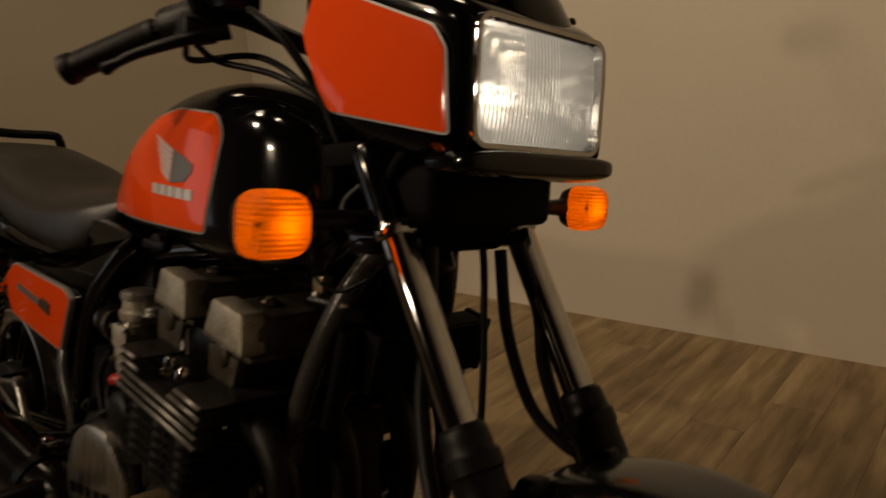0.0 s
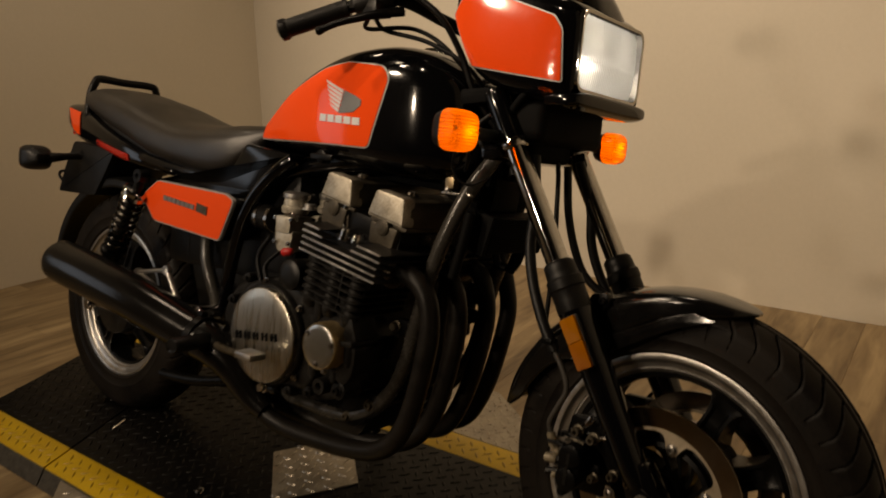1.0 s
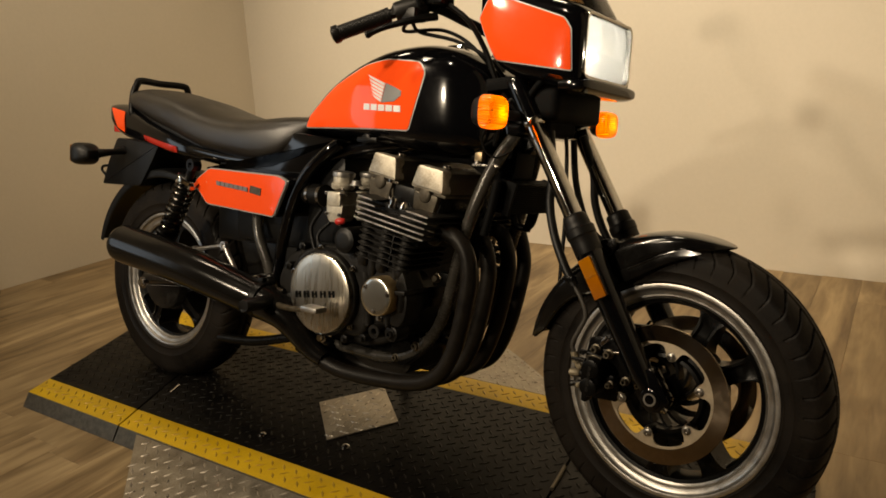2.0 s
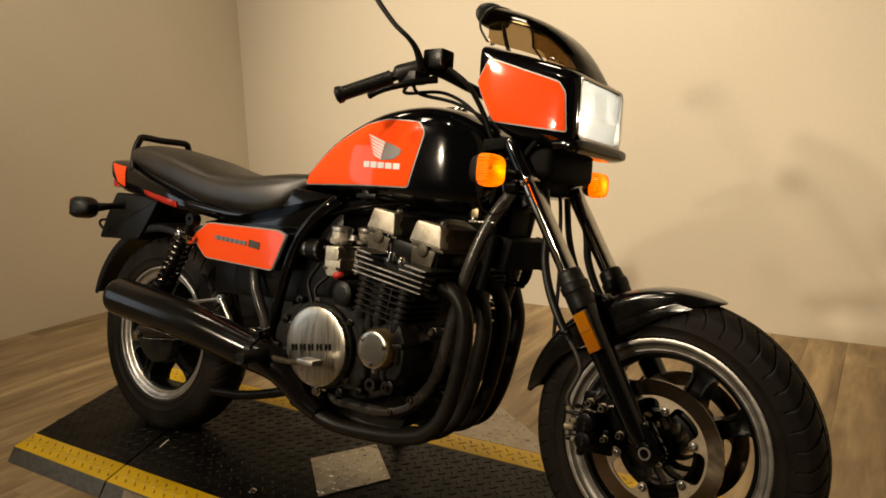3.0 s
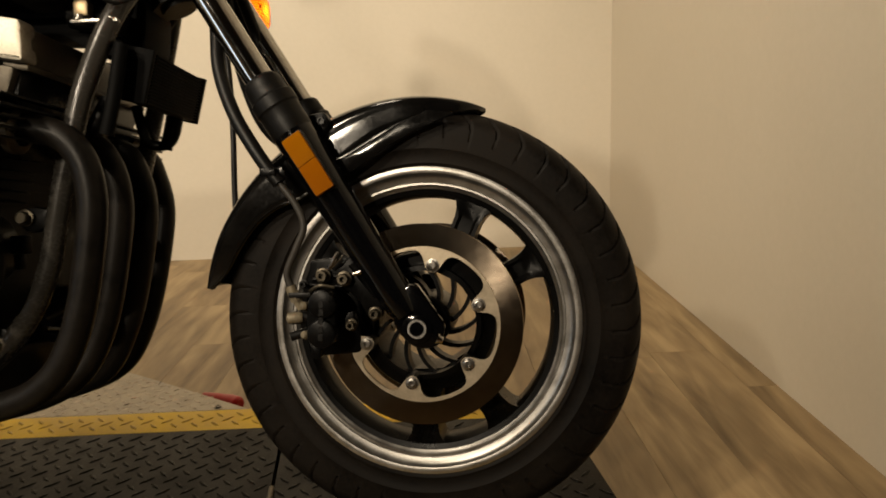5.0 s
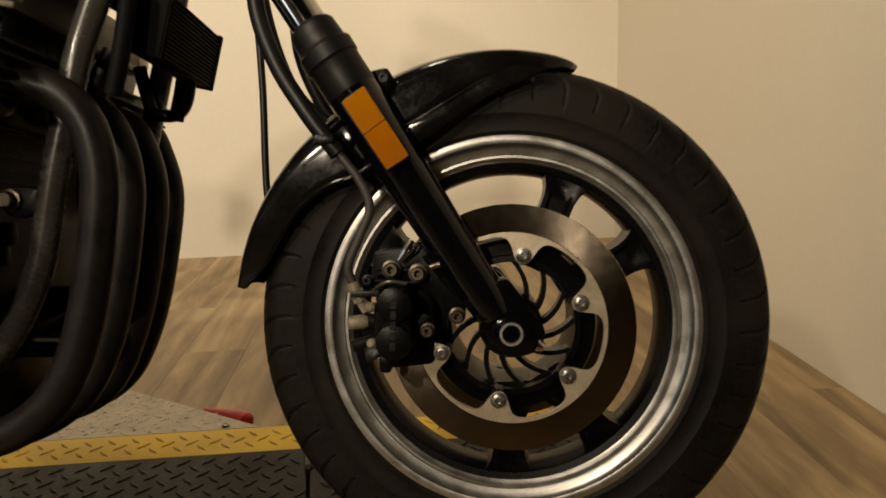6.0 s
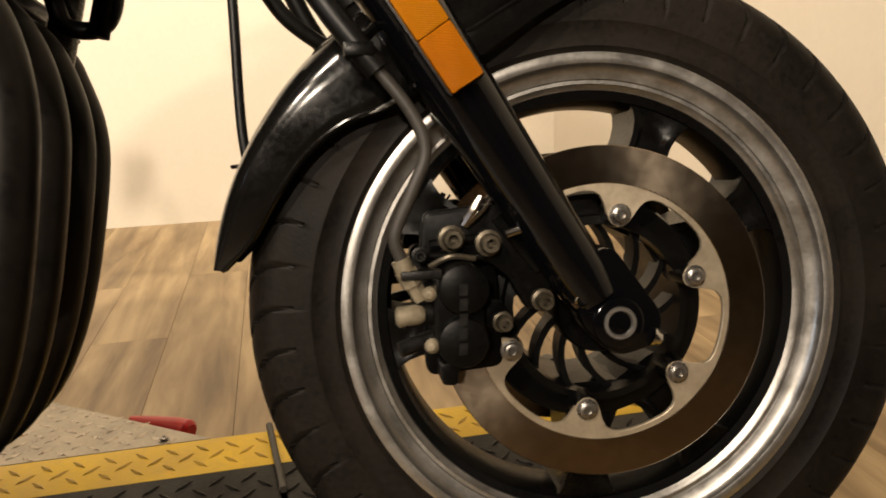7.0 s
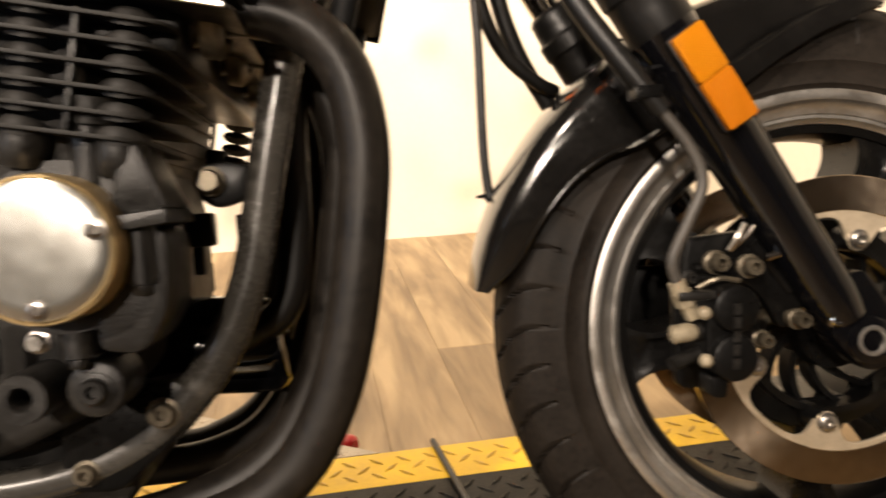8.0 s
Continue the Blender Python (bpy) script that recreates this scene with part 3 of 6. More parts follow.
# ---- the motorcycle, leaning on its side stand ----
BODY = pose(0.0082, -0.0196, 0.0105, -10.6, 0, -2.9)
FRONT_END = pose(0.0146, -0.0291, 0.0139, -10.3, -0.39, -5.5)
STEER = BODY.inverted() @ FRONT_END  # bars, fork and front wheel are turned a little to the right
bike = new("motorcycle")
bike.matrix_world = BODY
tagged(bike, "black and orange-red motorcycle with small headlight fairing on its side stand", "motorcycle")
FX, FZ = 0.0, 0.300  # front axle
WHEEL_TURN = Matrix.Translation((0, -0.1235, 0)) @ pose(0, 0, 0, 0, 0, -2.8) @ Matrix.Translation((0, 0.1235, 0))


def F(name, bm, material, parent=None, label="", angle=38.0):
    return part(name, bm, material, parent or bike, label, True, angle)


def W(name, bm, material, parent=None, label="", angle=38.0):
    """A part of the front wheel, which stands turned a little more than the bars."""
    bm.transform(WHEEL_TURN)
    return F(name, bm, material, parent, label, angle)


def B(name, bm, material, parent=None, label="", angle=38.0, aft=0.045):
    """A part of the body; behind the cylinders everything lies a little further back, long parts reaching and short ones moved."""
    xs = [v.co.x for v in bm.verts]
    if max(xs) - min(xs) < 0.25:
        bm.transform(Matrix.Translation((aft * min(0.0, (max(xs) + min(xs)) / 2 + 0.5), 0, 0)))
    else:
        for v in bm.verts:
            v.co.x += aft * min(0.0, v.co.x + 0.5)
    return part(name, bm, material, parent or bike, label, False, angle)


def R(name, bm, material, parent=None, label="", angle=38.0):
    """A part that stands where it is given."""
    return B(name, bm, material, parent, label, angle, 0.0)


def tyre_mesh(radius, half, rim, cx, cz, segments=700, blocks=40, lean=1.0, deep=0.0065, cut=0.075):
    """A tyre with curved grooves cut into its crown."""
    h = radius - rim
    side = [(rim - 0.004, 0.80 * half), (rim + 0.05 * h, 0.86 * half), (rim + 0.08 * h, 0.905 * half), (rim + 0.10 * h, 0.90 * half), (rim + 0.12 * h, 0.885 * half), (rim + 0.29 * h, 0.975 * half), (rim + 0.31 * h, 0.992 * half), (rim + 0.33 * h, 0.978 * half), (rim + 0.48 * h, half), (rim + 0.62 * h, 0.955 * half)]
    crown = [(rim + h * (0.62 + 0.38 * math.sin(math.radians(a)) ** 0.85), half * 0.955 * math.cos(math.radians(a)) ** 0.9) for a in range(6, 90, 4)]
    right = side + crown
    profile = right + [(radius, 0.0)] + [(r, -y) for r, y in reversed(right)]
    n = len(profile)
    span = [abs(y) / half for _, y in profile]
    bm, rings = bmesh.new(), []
    for k in range(segments):
        a = 2 * math.pi * k / segments
        ring = []
        for i, (r, y) in enumerate(profile):
            s = span[i] * (1 if i < n / 2 else -1)
            u = abs(s)
            if r > rim + 0.52 * h and 0.12 < u < 0.985:
                phase = a * blocks / (2 * math.pi) + (0.5 if s > 0 else 0) + lean * 1.25 * (u - 0.1) ** 1.6
                d = abs((phase % 1) - 0.5)
                width = cut * (1 - 0.27 * u)
                if d < width:
                    r -= deep * min(1.0, (width - d) / (0.2 * cut))
            if abs(u - 0.16) < 0.03:
                r -= 0.004
            ring.append(bm.verts.new((cx + r * math.cos(a), y, cz + r * math.sin(a))))
        rings.append(ring)
    for k in range(segments):
        p, q = rings[k], rings[(k + 1) % segments]
        for i in range(n - 1):
            bm.faces.new((p[i], p[i + 1], q[i + 1], q[i]))
        bm.faces.new((p[n - 1], p[0], q[0], q[n - 1]))
    return bm


def rim_mesh(cx, cz, half=0.046):
    """The polished lips of the rim, with a groove between lip and well."""
    lips = []
    for s in (-1, 1):
        p = [(0.2165, 0.96), (0.2155, 1.03), (0.2105, 1.06), (0.2065, 1.03), (0.2045, 0.92), (0.2000, 0.86), (0.1945, 0.83), (0.1935, 0.80), (0.1905, 0.80),
             (0.1890, 0.76), (0.1855, 0.72), (0.1845, 0.60), (0.1900, 0.55), (0.2000, 0.70)]
        lips.append(lathe([(r, s * h * half) for r, h in p], (cx, 0, cz), (0, 1, 0), 120, closed=True))
    return join(*lips)


def spoke_mesh(cx, cz, a, s, wide=1.0):
    """One hollowed spoke, bent towards its pair at the hub."""
    bm = bmesh.new()
    rings = []
    for r, w, d, hollow, bend in ((0.068, 0.032, 0.040, 0.002, -s * 0.06), (0.082, 0.027, 0.039, 0.004, -s * 0.04), (0.110, 0.0195, 0.037, 0.007, 0), (0.135, 0.0178, 0.035, 0.007, 0), (0.152, 0.0182, 0.033, 0.006, 0), (0.163, 0.0205, 0.032, 0.004, 0), (0.171, 0.0245, 0.031, 0.002, 0), (0.1775, 0.0310, 0.030, 0.0, 0)):
        ring = []
        for y, x in ((-d, -w), (-d, -w * 0.72), (-d + hollow, -w * 0.5), (-d + hollow, w * 0.5), (-d, w * 0.72), (-d, w), (d, w), (d, w * 0.72), (d - hollow, w * 0.5), (d - hollow, -w * 0.5), (d, -w * 0.72), (d, -w)):
            b = a + bend
            ring.append(bm.verts.new((cx + r * math.cos(b) - x * math.sin(b), y * wide, cz + r * math.sin(b) + x * math.cos(b))))
        rings.append(ring)
    for p, q in zip(rings, rings[1:]):
        for i in range(12):
            bm.faces.new((p[i], p[(i + 1) % 12], q[(i + 1) % 12], q[i]))
    bm.faces.new(rings[0]), bm.faces.new(rings[-1][::-1])
    bmesh.ops.recalc_face_normals(bm, faces=bm.faces[:])
    return bm


def casting_mesh(cx, cz):
    """The black casting: well, hub and ring."""
    well = lathe([(0.1845, -0.034), (0.1775, -0.032), (0.1735, -0.020), (0.1735, 0.020), (0.1775, 0.032), (0.1845, 0.034), (0.1850, 0.0)], (cx, 0, cz), (0, 1, 0), 96, closed=True)
    made = [well]
    hub = lathe([(0.016, -0.066), (0.034, -0.066), (0.036, -0.060), (0.036, 0.060), (0.034, 0.066), (0.016, 0.066)], (cx, 0, cz), (0, 1, 0), 40, closed=True)
    ring = lathe([(0.072, -0.060), (0.079, -0.058), (0.081, -0.03), (0.081, 0.03), (0.079, 0.058), (0.072, 0.060), (0.070, 0.0)], (cx, 0, cz), (0, 1, 0), 60, closed=True)
    dish = lathe([(0.076, -0.046), (0.097, -0.040), (0.0995, -0.034), (0.0995, 0.034), (0.097, 0.040), (0.076, 0.046)], (cx, 0, cz), (0, 1, 0), 72, closed=True)
    made += [hub, ring, dish]
    return join(*made)


def vane_mesh(cx, cz, a):
    """One curved vane between hub and ring."""
    bm, rows = bmesh.new(), []
    for s in range(6):
        r, b = 0.034 + 0.040 * s / 5, a + 0.55 * s / 5
        x, z = cx + r * math.cos(b), cz + r * math.sin(b)
        tx, tz = -math.sin(b) * 0.0034, math.cos(b) * 0.0034
        rows.append([bm.verts.new((x + i * tx, y, z + i * tz)) for i, y in ((-1, -0.046), (1, -0.046), (1, -0.022), (-1, -0.022))])
    for p, q in zip(rows, rows[1:]):
        for i in range(4):
            bm.faces.new((p[i], p[(i + 1) % 4], q[(i + 1) % 4], q[i]))
    bm.faces.new(rows[0]), bm.faces.new(rows[-1][::-1])
    return bm


def polar_ring(inner, outer, y0, y1, cx, cz, segments=180):
    """A flat ring whose inner and outer radii follow functions of the angle."""
    bm, rings = bmesh.new(), []
    for k in range(segments):
        a = 2 * math.pi * k / segments
        c, s, r0, r1 = math.cos(a), math.sin(a), inner(a), outer(a)
        e = 0.0006
        rings.append([bm.verts.new((cx + r * c, y, cz + r * s)) for r, y in ((r0, y0 + e), (r0 + e, y0), (r1 - e, y0), (r1, y0 + e), (r1, y1 - e), (r1 - e, y1), (r0 + e, y1), (r0, y1 - e))])
    for k in range(segments):
        p, q = rings[k], rings[(k + 1) % segments]
        for i in range(8):
            bm.faces.new((p[i], p[(i + 1) % 8], q[(i + 1) % 8], q[i]))
    return bm


BOLT_ANGLES = [math.radians(18.4 + 60 * k) for k in range(6)]


def carrier_inner(a):
    d = min(abs((a - b + math.pi) % (2 * math.pi) - math.pi) for b in BOLT_ANGLES)
    rows = ((0.0, 0.0710), (0.06, 0.0722), (0.11, 0.0765), (0.14, 0.0830), (0.165, 0.0905), (0.20, 0.0965), (0.25, 0.0998), (0.32, 0.1012), (9.0, 0.1012))
    for (d0, r0), (d1, r1) in zip(rows, rows[1:]):
        if d <= d1:
            return r0 + (r1 - r0) * (d - d0) / (d1 - d0)


# Front wheel
SPOKES = [(pair * 120 + s * 19.5, s) for pair in range(3) for s in (-1, 1)]
front_wheel = W("front_wheel", casting_mesh(FX, FZ), BLACK_SATIN, label="black cast wheel with paired spokes")
for turn, s in SPOKES:
    W("spoke", spoke_mesh(FX, FZ, radians(47.0 + turn), s), BLACK_SATIN, front_wheel)
for k in range(13):
    W("hub_vane", vane_mesh(FX, FZ, 2 * math.pi * k / 13), BLACK_SATIN, front_wheel)
W("rim", rim_mesh(FX, FZ), ALU, front_wheel, "polished aluminium rim lip with pitting")
W("tyre", tyre_mesh(0.2985, 0.0545, 0.2135, FX, FZ, 1300, 46, deep=0.011, cut=0.074), RUBBER, front_wheel, "worn black tyre with curved grooves", angle=50)
for s in (-1, 1):
    y = s * 0.0755
    d = W("brake_disc", polar_ring(lambda a: 0.1060, lambda a: 0.1368, y - 0.0027, y + 0.0027, FX, FZ), DISC, front_wheel, "scored steel brake disc")
    W("disc_carrier", polar_ring(carrier_inner, lambda a: 0.1065, y - 0.0022, y + 0.0022, FX, FZ, 480), CARRIER, front_wheel, "scalloped aluminium disc carrier")
    for a in BOLT_ANGLES:
        c = (FX + 0.0815 * math.cos(a), y + s * 0.002, FZ + 0.0815 * math.sin(a))
        W("disc_bolt", bolt(c, (0, s, 0), 0.0068, 0.0050), ZINC, front_wheel)
        W("bolt_boss", lathe([(0, 0), (0.0105, 0), (0.0115, -0.012), (0.0115, -0.026), (0, -0.026)], c, (0, s, 0), 16), BLACK_SATIN, front_wheel)
W("axle", lathe([(0.0088, -0.122), (0.0098, -0.1235), (0.0122, -0.1235), (0.0130, -0.122), (0.0130, 0.120), (0.0088, 0.120)], (FX, 0, FZ), (0, 1, 0), 32, closed=True), ALU, front_wheel, "hollow bright axle")
W("speedometer_drive", disc(0.030, 0.058, 0.086, (FX, 0, FZ), (0, 1, 0), 0.004), CASTALU, front_wheel)

# Fork
TOP, LOW = Vector((-0.366, 0, 0.908)), Vector((-0.003, 0, 0.300))
WAY = (TOP - LOW).normalized()


def on_fork(z, y=0.0, ahead=0.0):
    """A place on the fork's line at a height, moved ahead of it."""
    p = LOW + WAY * ((z - LOW.z) / WAY.z)
    return Vector((p.x + ahead * WAY.z, y, p.z - ahead * WAY.x))


for s in (-1, 1):
    y = s * 0.103
    fork = F("fork_leg", join(
        tube([on_fork(0.318, y), on_fork(0.34, y), on_fork(0.40, y), on_fork(0.47, y), on_fork(0.575, y)], [0.020, 0.0235, 0.0245, 0.0265, 0.0285], 28, 3),
        prism(rounded([(-0.034, 0.345), (-0.004, 0.362), (0.038, 0.302), (0.030, 0.280), (-0.002, 0.272), (-0.030, 0.300)], 0.012), y - 0.016, y + 0.016, 0.004),
        disc(0.0205, 0.010, 0.0190, (FX, y, FZ), (0, s, 0), 0.003)), BLACK, label="gloss black fork leg")
    F("fork_tube", tube([on_fork(0.57, y), on_fork(0.830, y)], 0.0192, 28, 1), CHROME, fork, "chrome fork tube")
    boot = [(0.556, 0.0270), (0.562, 0.0285), (0.590, 0.0285), (0.593, 0.0305), (0.606, 0.0305), (0.610, 0.0270), (0.628, 0.0258), (0.633, 0.0200)]
    F("dust_boot", tube([on_fork(z, y) for z, _ in boot], [r for _, r in boot], 28, 2), HOSE, fork, "black rubber dust boot")
    F("upper_tube", tube([on_fork(0.816, y), on_fork(0.822, y), on_fork(0.826, y), on_fork(0.895, y), on_fork(0.903, y)], [0.0225, 0.0235, 0.0215, 0.0215, 0.018], 24, 2), BLACK, fork)
    F("collar", tube([on_fork(0.809, y), on_fork(0.811, y), on_fork(0.820, y), on_fork(0.822, y)], [0.0225, 0.0240, 0.0240, 0.0225], 24, 1), CHROME, fork, "chrome collar")
    F("drain_bolt", bolt(on_fork(0.325, y + s * 0.012, -0.012), (0, s, 0), 0.0055, 0.006), CHROME, fork)
    F("pinch_bolt", bolt((0.026, y + s * 0.014, 0.287), (0.9, 0, -0.4), 0.006, 0.008), CHROME, fork)
    outline = rounded([(-0.165, 0.545), (-0.142, 0.5605), (-0.0985, 0.4885), (-0.1215, 0.4745)], 0.003, 2)
    reflector = F("reflector", prism(rounded([(-0.165, 0.545), (-0.142, 0.5605), (-0.1210, 0.5260), (-0.1440, 0.5110)], 0.002, 2), y + s * 0.0275, y + s * 0.0375, 0.0015), AMBER, fork, "amber plastic side reflector")
    F("reflector_field", prism(rounded([(-0.1438, 0.5108), (-0.1208, 0.5258), (-0.0985, 0.4885), (-0.1215, 0.4745)], 0.002, 2), y + s * 0.0275, y + s * 0.0375, 0.0015), AMBER_DEEP, reflector, "deeper amber prism field")
    F("reflector_back", prism(swell(outline, 0.0018), y + s * 0.022, y + s * 0.031, 0.001), PLASTIC, fork)

F("lower_clamp", prism(rounded([(-0.364, 0.785), (-0.312, 0.792), (-0.314, 0.816), (-0.370, 0.811)], 0.010), -0.124, 0.124, 0.006), BLACK, label="black lower fork clamp")
F("upper_clamp", prism(rounded([(-0.452, 0.875), (-0.362, 0.885), (-0.362, 0.912), (-0.455, 0.905)], 0.010), -0.118, 0.118, 0.008), DEAD_BLACK)
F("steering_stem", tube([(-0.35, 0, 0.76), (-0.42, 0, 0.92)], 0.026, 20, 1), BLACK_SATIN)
# The two boxes are added to fill the dark space under the fairing.
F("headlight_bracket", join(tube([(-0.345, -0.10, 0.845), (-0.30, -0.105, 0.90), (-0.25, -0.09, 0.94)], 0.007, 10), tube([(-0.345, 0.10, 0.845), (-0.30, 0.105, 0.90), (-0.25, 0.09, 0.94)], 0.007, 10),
                           box(-0.338, -0.100, 0.822, -0.262, 0.112, 0.892, 0.018, 3), box(-0.345, -0.060, 0.790, -0.300, 0.070, 0.85, 0.014, 3)), DEAD_BLACK)


# Front mudguard
def mudguard_mesh(rows, cx, cz, thick=0.0028, across=25):
    """A curved guard: rows of angle, crown radius, edge radius and half width."""
    line = smooth_path([Vector((r[0], r[1], r[2])) for r in rows], 7)
    widths = smooth_path([Vector((r[0], r[3], 0)) for r in rows], 7)
    bm, outer, inner = bmesh.new(), [], []
    for p, w in zip(line, widths):
        a, top, edge, half = math.radians(p.x), p.y, p.z, w.y
        for dest, off in ((outer, 0), (inner, thick)):
            ring = []
            for k in range(across):
                s = -1 + 2 * k / (across - 1)
                u = abs(s)
                y = math.copysign((half - off) * min(1.0, math.sin(min(1.0, u / 0.72) * math.pi / 2)), s)
                drop = (top - edge) * (0.42 * (u / 0.72) ** 2.4 if u < 0.72 else 0.42 + 0.58 * (u - 0.72) / 0.28)
                r = top - off - drop
                ring.append(bm.verts.new((cx + r * math.cos(a), y, cz + r * math.sin(a))))
            dest.append(ring)
    for rings, flip in ((outer, 0), (inner, 1)):
        for p, q in zip(rings, rings[1:]):
            for k in range(across - 1):
                f = (p[k], p[k + 1], q[k + 1], q[k])
                bm.faces.new(f[::-1] if flip else f)
    for p, q in ((outer[0], inner[0]), (outer[-1], inner[-1])):
        for k in range(across - 1):
            bm.faces.new((p[k], p[k + 1], q[k + 1], q[k]))
    for k in (0, across - 1):
        for i in range(len(outer) - 1):
            bm.faces.new((outer[i][k], outer[i + 1][k], inner[i + 1][k], inner[i][k]))
    return bm


guard_rows = [(170.5, 0.319, 0.308, 0.040), (165, 0.320, 0.288, 0.050), (157, 0.3195, 0.278, 0.058), (148, 0.318, 0.269, 0.062), (140, 0.3175, 0.256, 0.0645), (133, 0.317, 0.240, 0.065), (125, 0.317, 0.236, 0.065),
              (112, 0.3165, 0.250, 0.065), (100, 0.3165, 0.268, 0.064), (90, 0.3160, 0.280, 0.061), (82, 0.3145, 0.291, 0.053), (77, 0.3135, 0.2985, 0.043), (74, 0.3127, 0.3055, 0.028), (72.3, 0.3122, 0.3108, 0.010)]
guard = F("front_mudguard", mudguard_mesh(guard_rows, FX, FZ), GUARD, label="gloss black front mudguard", angle=60)
rolled = [(a, r + 0.0012, w - 0.0008) for a, _, r, w in guard_rows[:7]]
for s in (-1, 1):
    F("guard_edge", tube([(r * math.cos(radians(a)), s * w, FZ + r * math.sin(radians(a))) for a, r, w in rolled], 0.0019, 8, 4), GUARD, guard)
    F("edge_highlight", tube([(r * math.cos(radians(a)), s * (w + 0.0004), FZ + r * math.sin(radians(a))) for a, r, w in rolled[4:]], [0.0006, 0.0020, 0.0010], 8, 4), GUARD_EDGE, guard, "pale stretch of the rolled edge, highlight and scuffs in its colour")
    F("guard_stay", prism(rounded([(-0.128, 0.520), (-0.091, 0.534), (-0.027, 0.570), (0.018, 0.590), (0.056, 0.584), (-0.004, 0.561), (-0.036, 0.544), (-0.087, 0.512), (-0.120, 0.494)], 0.004, 3), s * 0.066, s * 0.0705, 0.001), GUARD, guard)
    F("stay_edge", tube([(-0.110, s * 0.0695, 0.5268), (-0.091, s * 0.0695, 0.5342), (-0.027, s * 0.0695, 0.5702), (0.012, s * 0.0665, 0.5860)], [0.0022, 0.0022, 0.0022, 0.0012], 8, 2), GUARD, guard)
    F("guard_lug", prism(rounded([(-0.160, 0.560), (-0.150, 0.588), (-0.124, 0.593), (-0.116, 0.578), (-0.130, 0.556)], 0.005), s * 0.052, s * 0.071, 0.003), BLACK_SATIN, guard)
    for x, z in ((-0.112, 0.512), (-0.128, 0.580)):
        F("guard_bolt", bolt((x, s * 0.072, z), (0, s, 0), 0.006, 0.006), BLACK_SATIN, guard)

# Brake caliper, hose and their bolts, on both legs
def caliper(s):
    y0, y1 = s * 0.090, s * 0.138
    body = join(disc(0.0188, y0 * s, y1 * s, (-0.120, 0, 0.3365), (0, s, 0), 0.003), disc(0.0188, y0 * s, y1 * s, (-0.1225, 0, 0.2975), (0, s, 0), 0.003),
                prism(rounded([(-0.142, 0.336), (-0.104, 0.340), (-0.106, 0.292), (-0.143, 0.288)], 0.006), s * 0.070, s * 0.130, 0.003),
                prism(rounded([(-0.139, 0.282), (-0.125, 0.281), (-0.127, 0.264), (-0.139, 0.265)], 0.004), s * 0.100, s * 0.128, 0.002),
                prism(rounded([(-0.145, 0.355), (-0.085, 0.355), (-0.08, 0.262), (-0.145, 0.258)], 0.010), s * 0.058, s * 0.074, 0.003))
    cal = F("brake_caliper", body, BLACK_SATIN, label="black twin-piston brake caliper")
    F("caliper_plate", join(prism(rounded([(-0.150, 0.350), (-0.143, 0.392), (-0.088, 0.396), (-0.046, 0.345), (-0.047, 0.314), (-0.066, 0.311), (-0.080, 0.338), (-0.096, 0.352)], 0.006), s * 0.086, s * 0.100, 0.003),
                              prism(rounded([(-0.110, 0.322), (-0.086, 0.322), (-0.081, 0.306), (-0.090, 0.299), (-0.110, 0.300)], 0.005), s * 0.086, s * 0.100, 0.003)), BLACK_SATIN, cal, "cast black caliper bracket")
    for x0, z0, x1, z1 in ((-0.140, 0.366, -0.090, 0.371), (-0.088, 0.385, -0.056, 0.342)):
        F("bracket_rib", tube([(x0, s * 0.099, z0), (x1, s * 0.099, z1)], [0.005, 0.004], 8, 1), BLACK_SATIN, cal)
    F("pad_pin", tube([(-0.150, s * 0.106, 0.3600), (-0.100, s * 0.106, 0.3560)], 0.0034, 10, 1), BLACK_SATIN, cal)
    F("pad_spring", tube([(-0.142, s * 0.112, 0.3520), (-0.126, s * 0.118, 0.3590), (-0.108, s * 0.116, 0.3560)], 0.0024, 8), OLDZINC, cal)
    for z in (0.3345, 0.2965):
        F("bleed_screw", join(tube([(-0.140, s * 0.120, z), (-0.1445, s * 0.130, z)], 0.0042, 12, 1), lathe([(0.0055, 0), (0.0055, 0.004), (0.003, 0.007), (0, 0.0075)], (-0.1445, s * 0.130, z), (-0.3, s, 0), 12)), PALE_ZINC, cal)
    F("split_pin", join(tube([(-0.115, s * 0.112, 0.381), (-0.107, s * 0.114, 0.392), (-0.101, s * 0.114, 0.402)], [0.003, 0.0042, 0.003], 8, 3), tube([(-0.113, s * 0.112, 0.380), (-0.100, s * 0.116, 0.392), (-0.094, s * 0.116, 0.400)], 0.0014, 6, 3)), STEEL, cal)
    F("pin_clip", tube([(-0.083, s * 0.112, 0.3725), (-0.068, s * 0.112, 0.3765)], 0.0036, 10, 1), STEEL, cal)
    F("bridge_bolt", bolt((-0.149, s * 0.114, 0.3610), (0, s, 0), 0.0046, 0.008), ENGINE, cal)
    for k in range(5):
        x0, z0 = -0.1205 - 0.0006 * k, 0.341 - 0.0108 * k
        F("maker_mark", prism([(x0 - 0.003, z0), (x0 + 0.003, z0), (x0 + 0.0022, z0 - 0.0085), (x0 - 0.0038, z0 - 0.0085)], y1, y1 + s * 0.0008, 0), ENGINE, cal)
    for x, z, r in ((-0.088, 0.3055, 0.0060), (-0.056, 0.320, 0.0066), (-0.124, 0.3715, 0.0076), (-0.096, 0.3665, 0.0076)):
        F("caliper_bolt", join(bolt((x, s * 0.106, z), (0, s, 0), r, 0.016), lathe([(r * 1.05, -0.016), (r * 1.1, 0.0), (r, 0.001)], (x, s * 0.106, z), (0, s, 0), 16)), OLDZINC, cal)
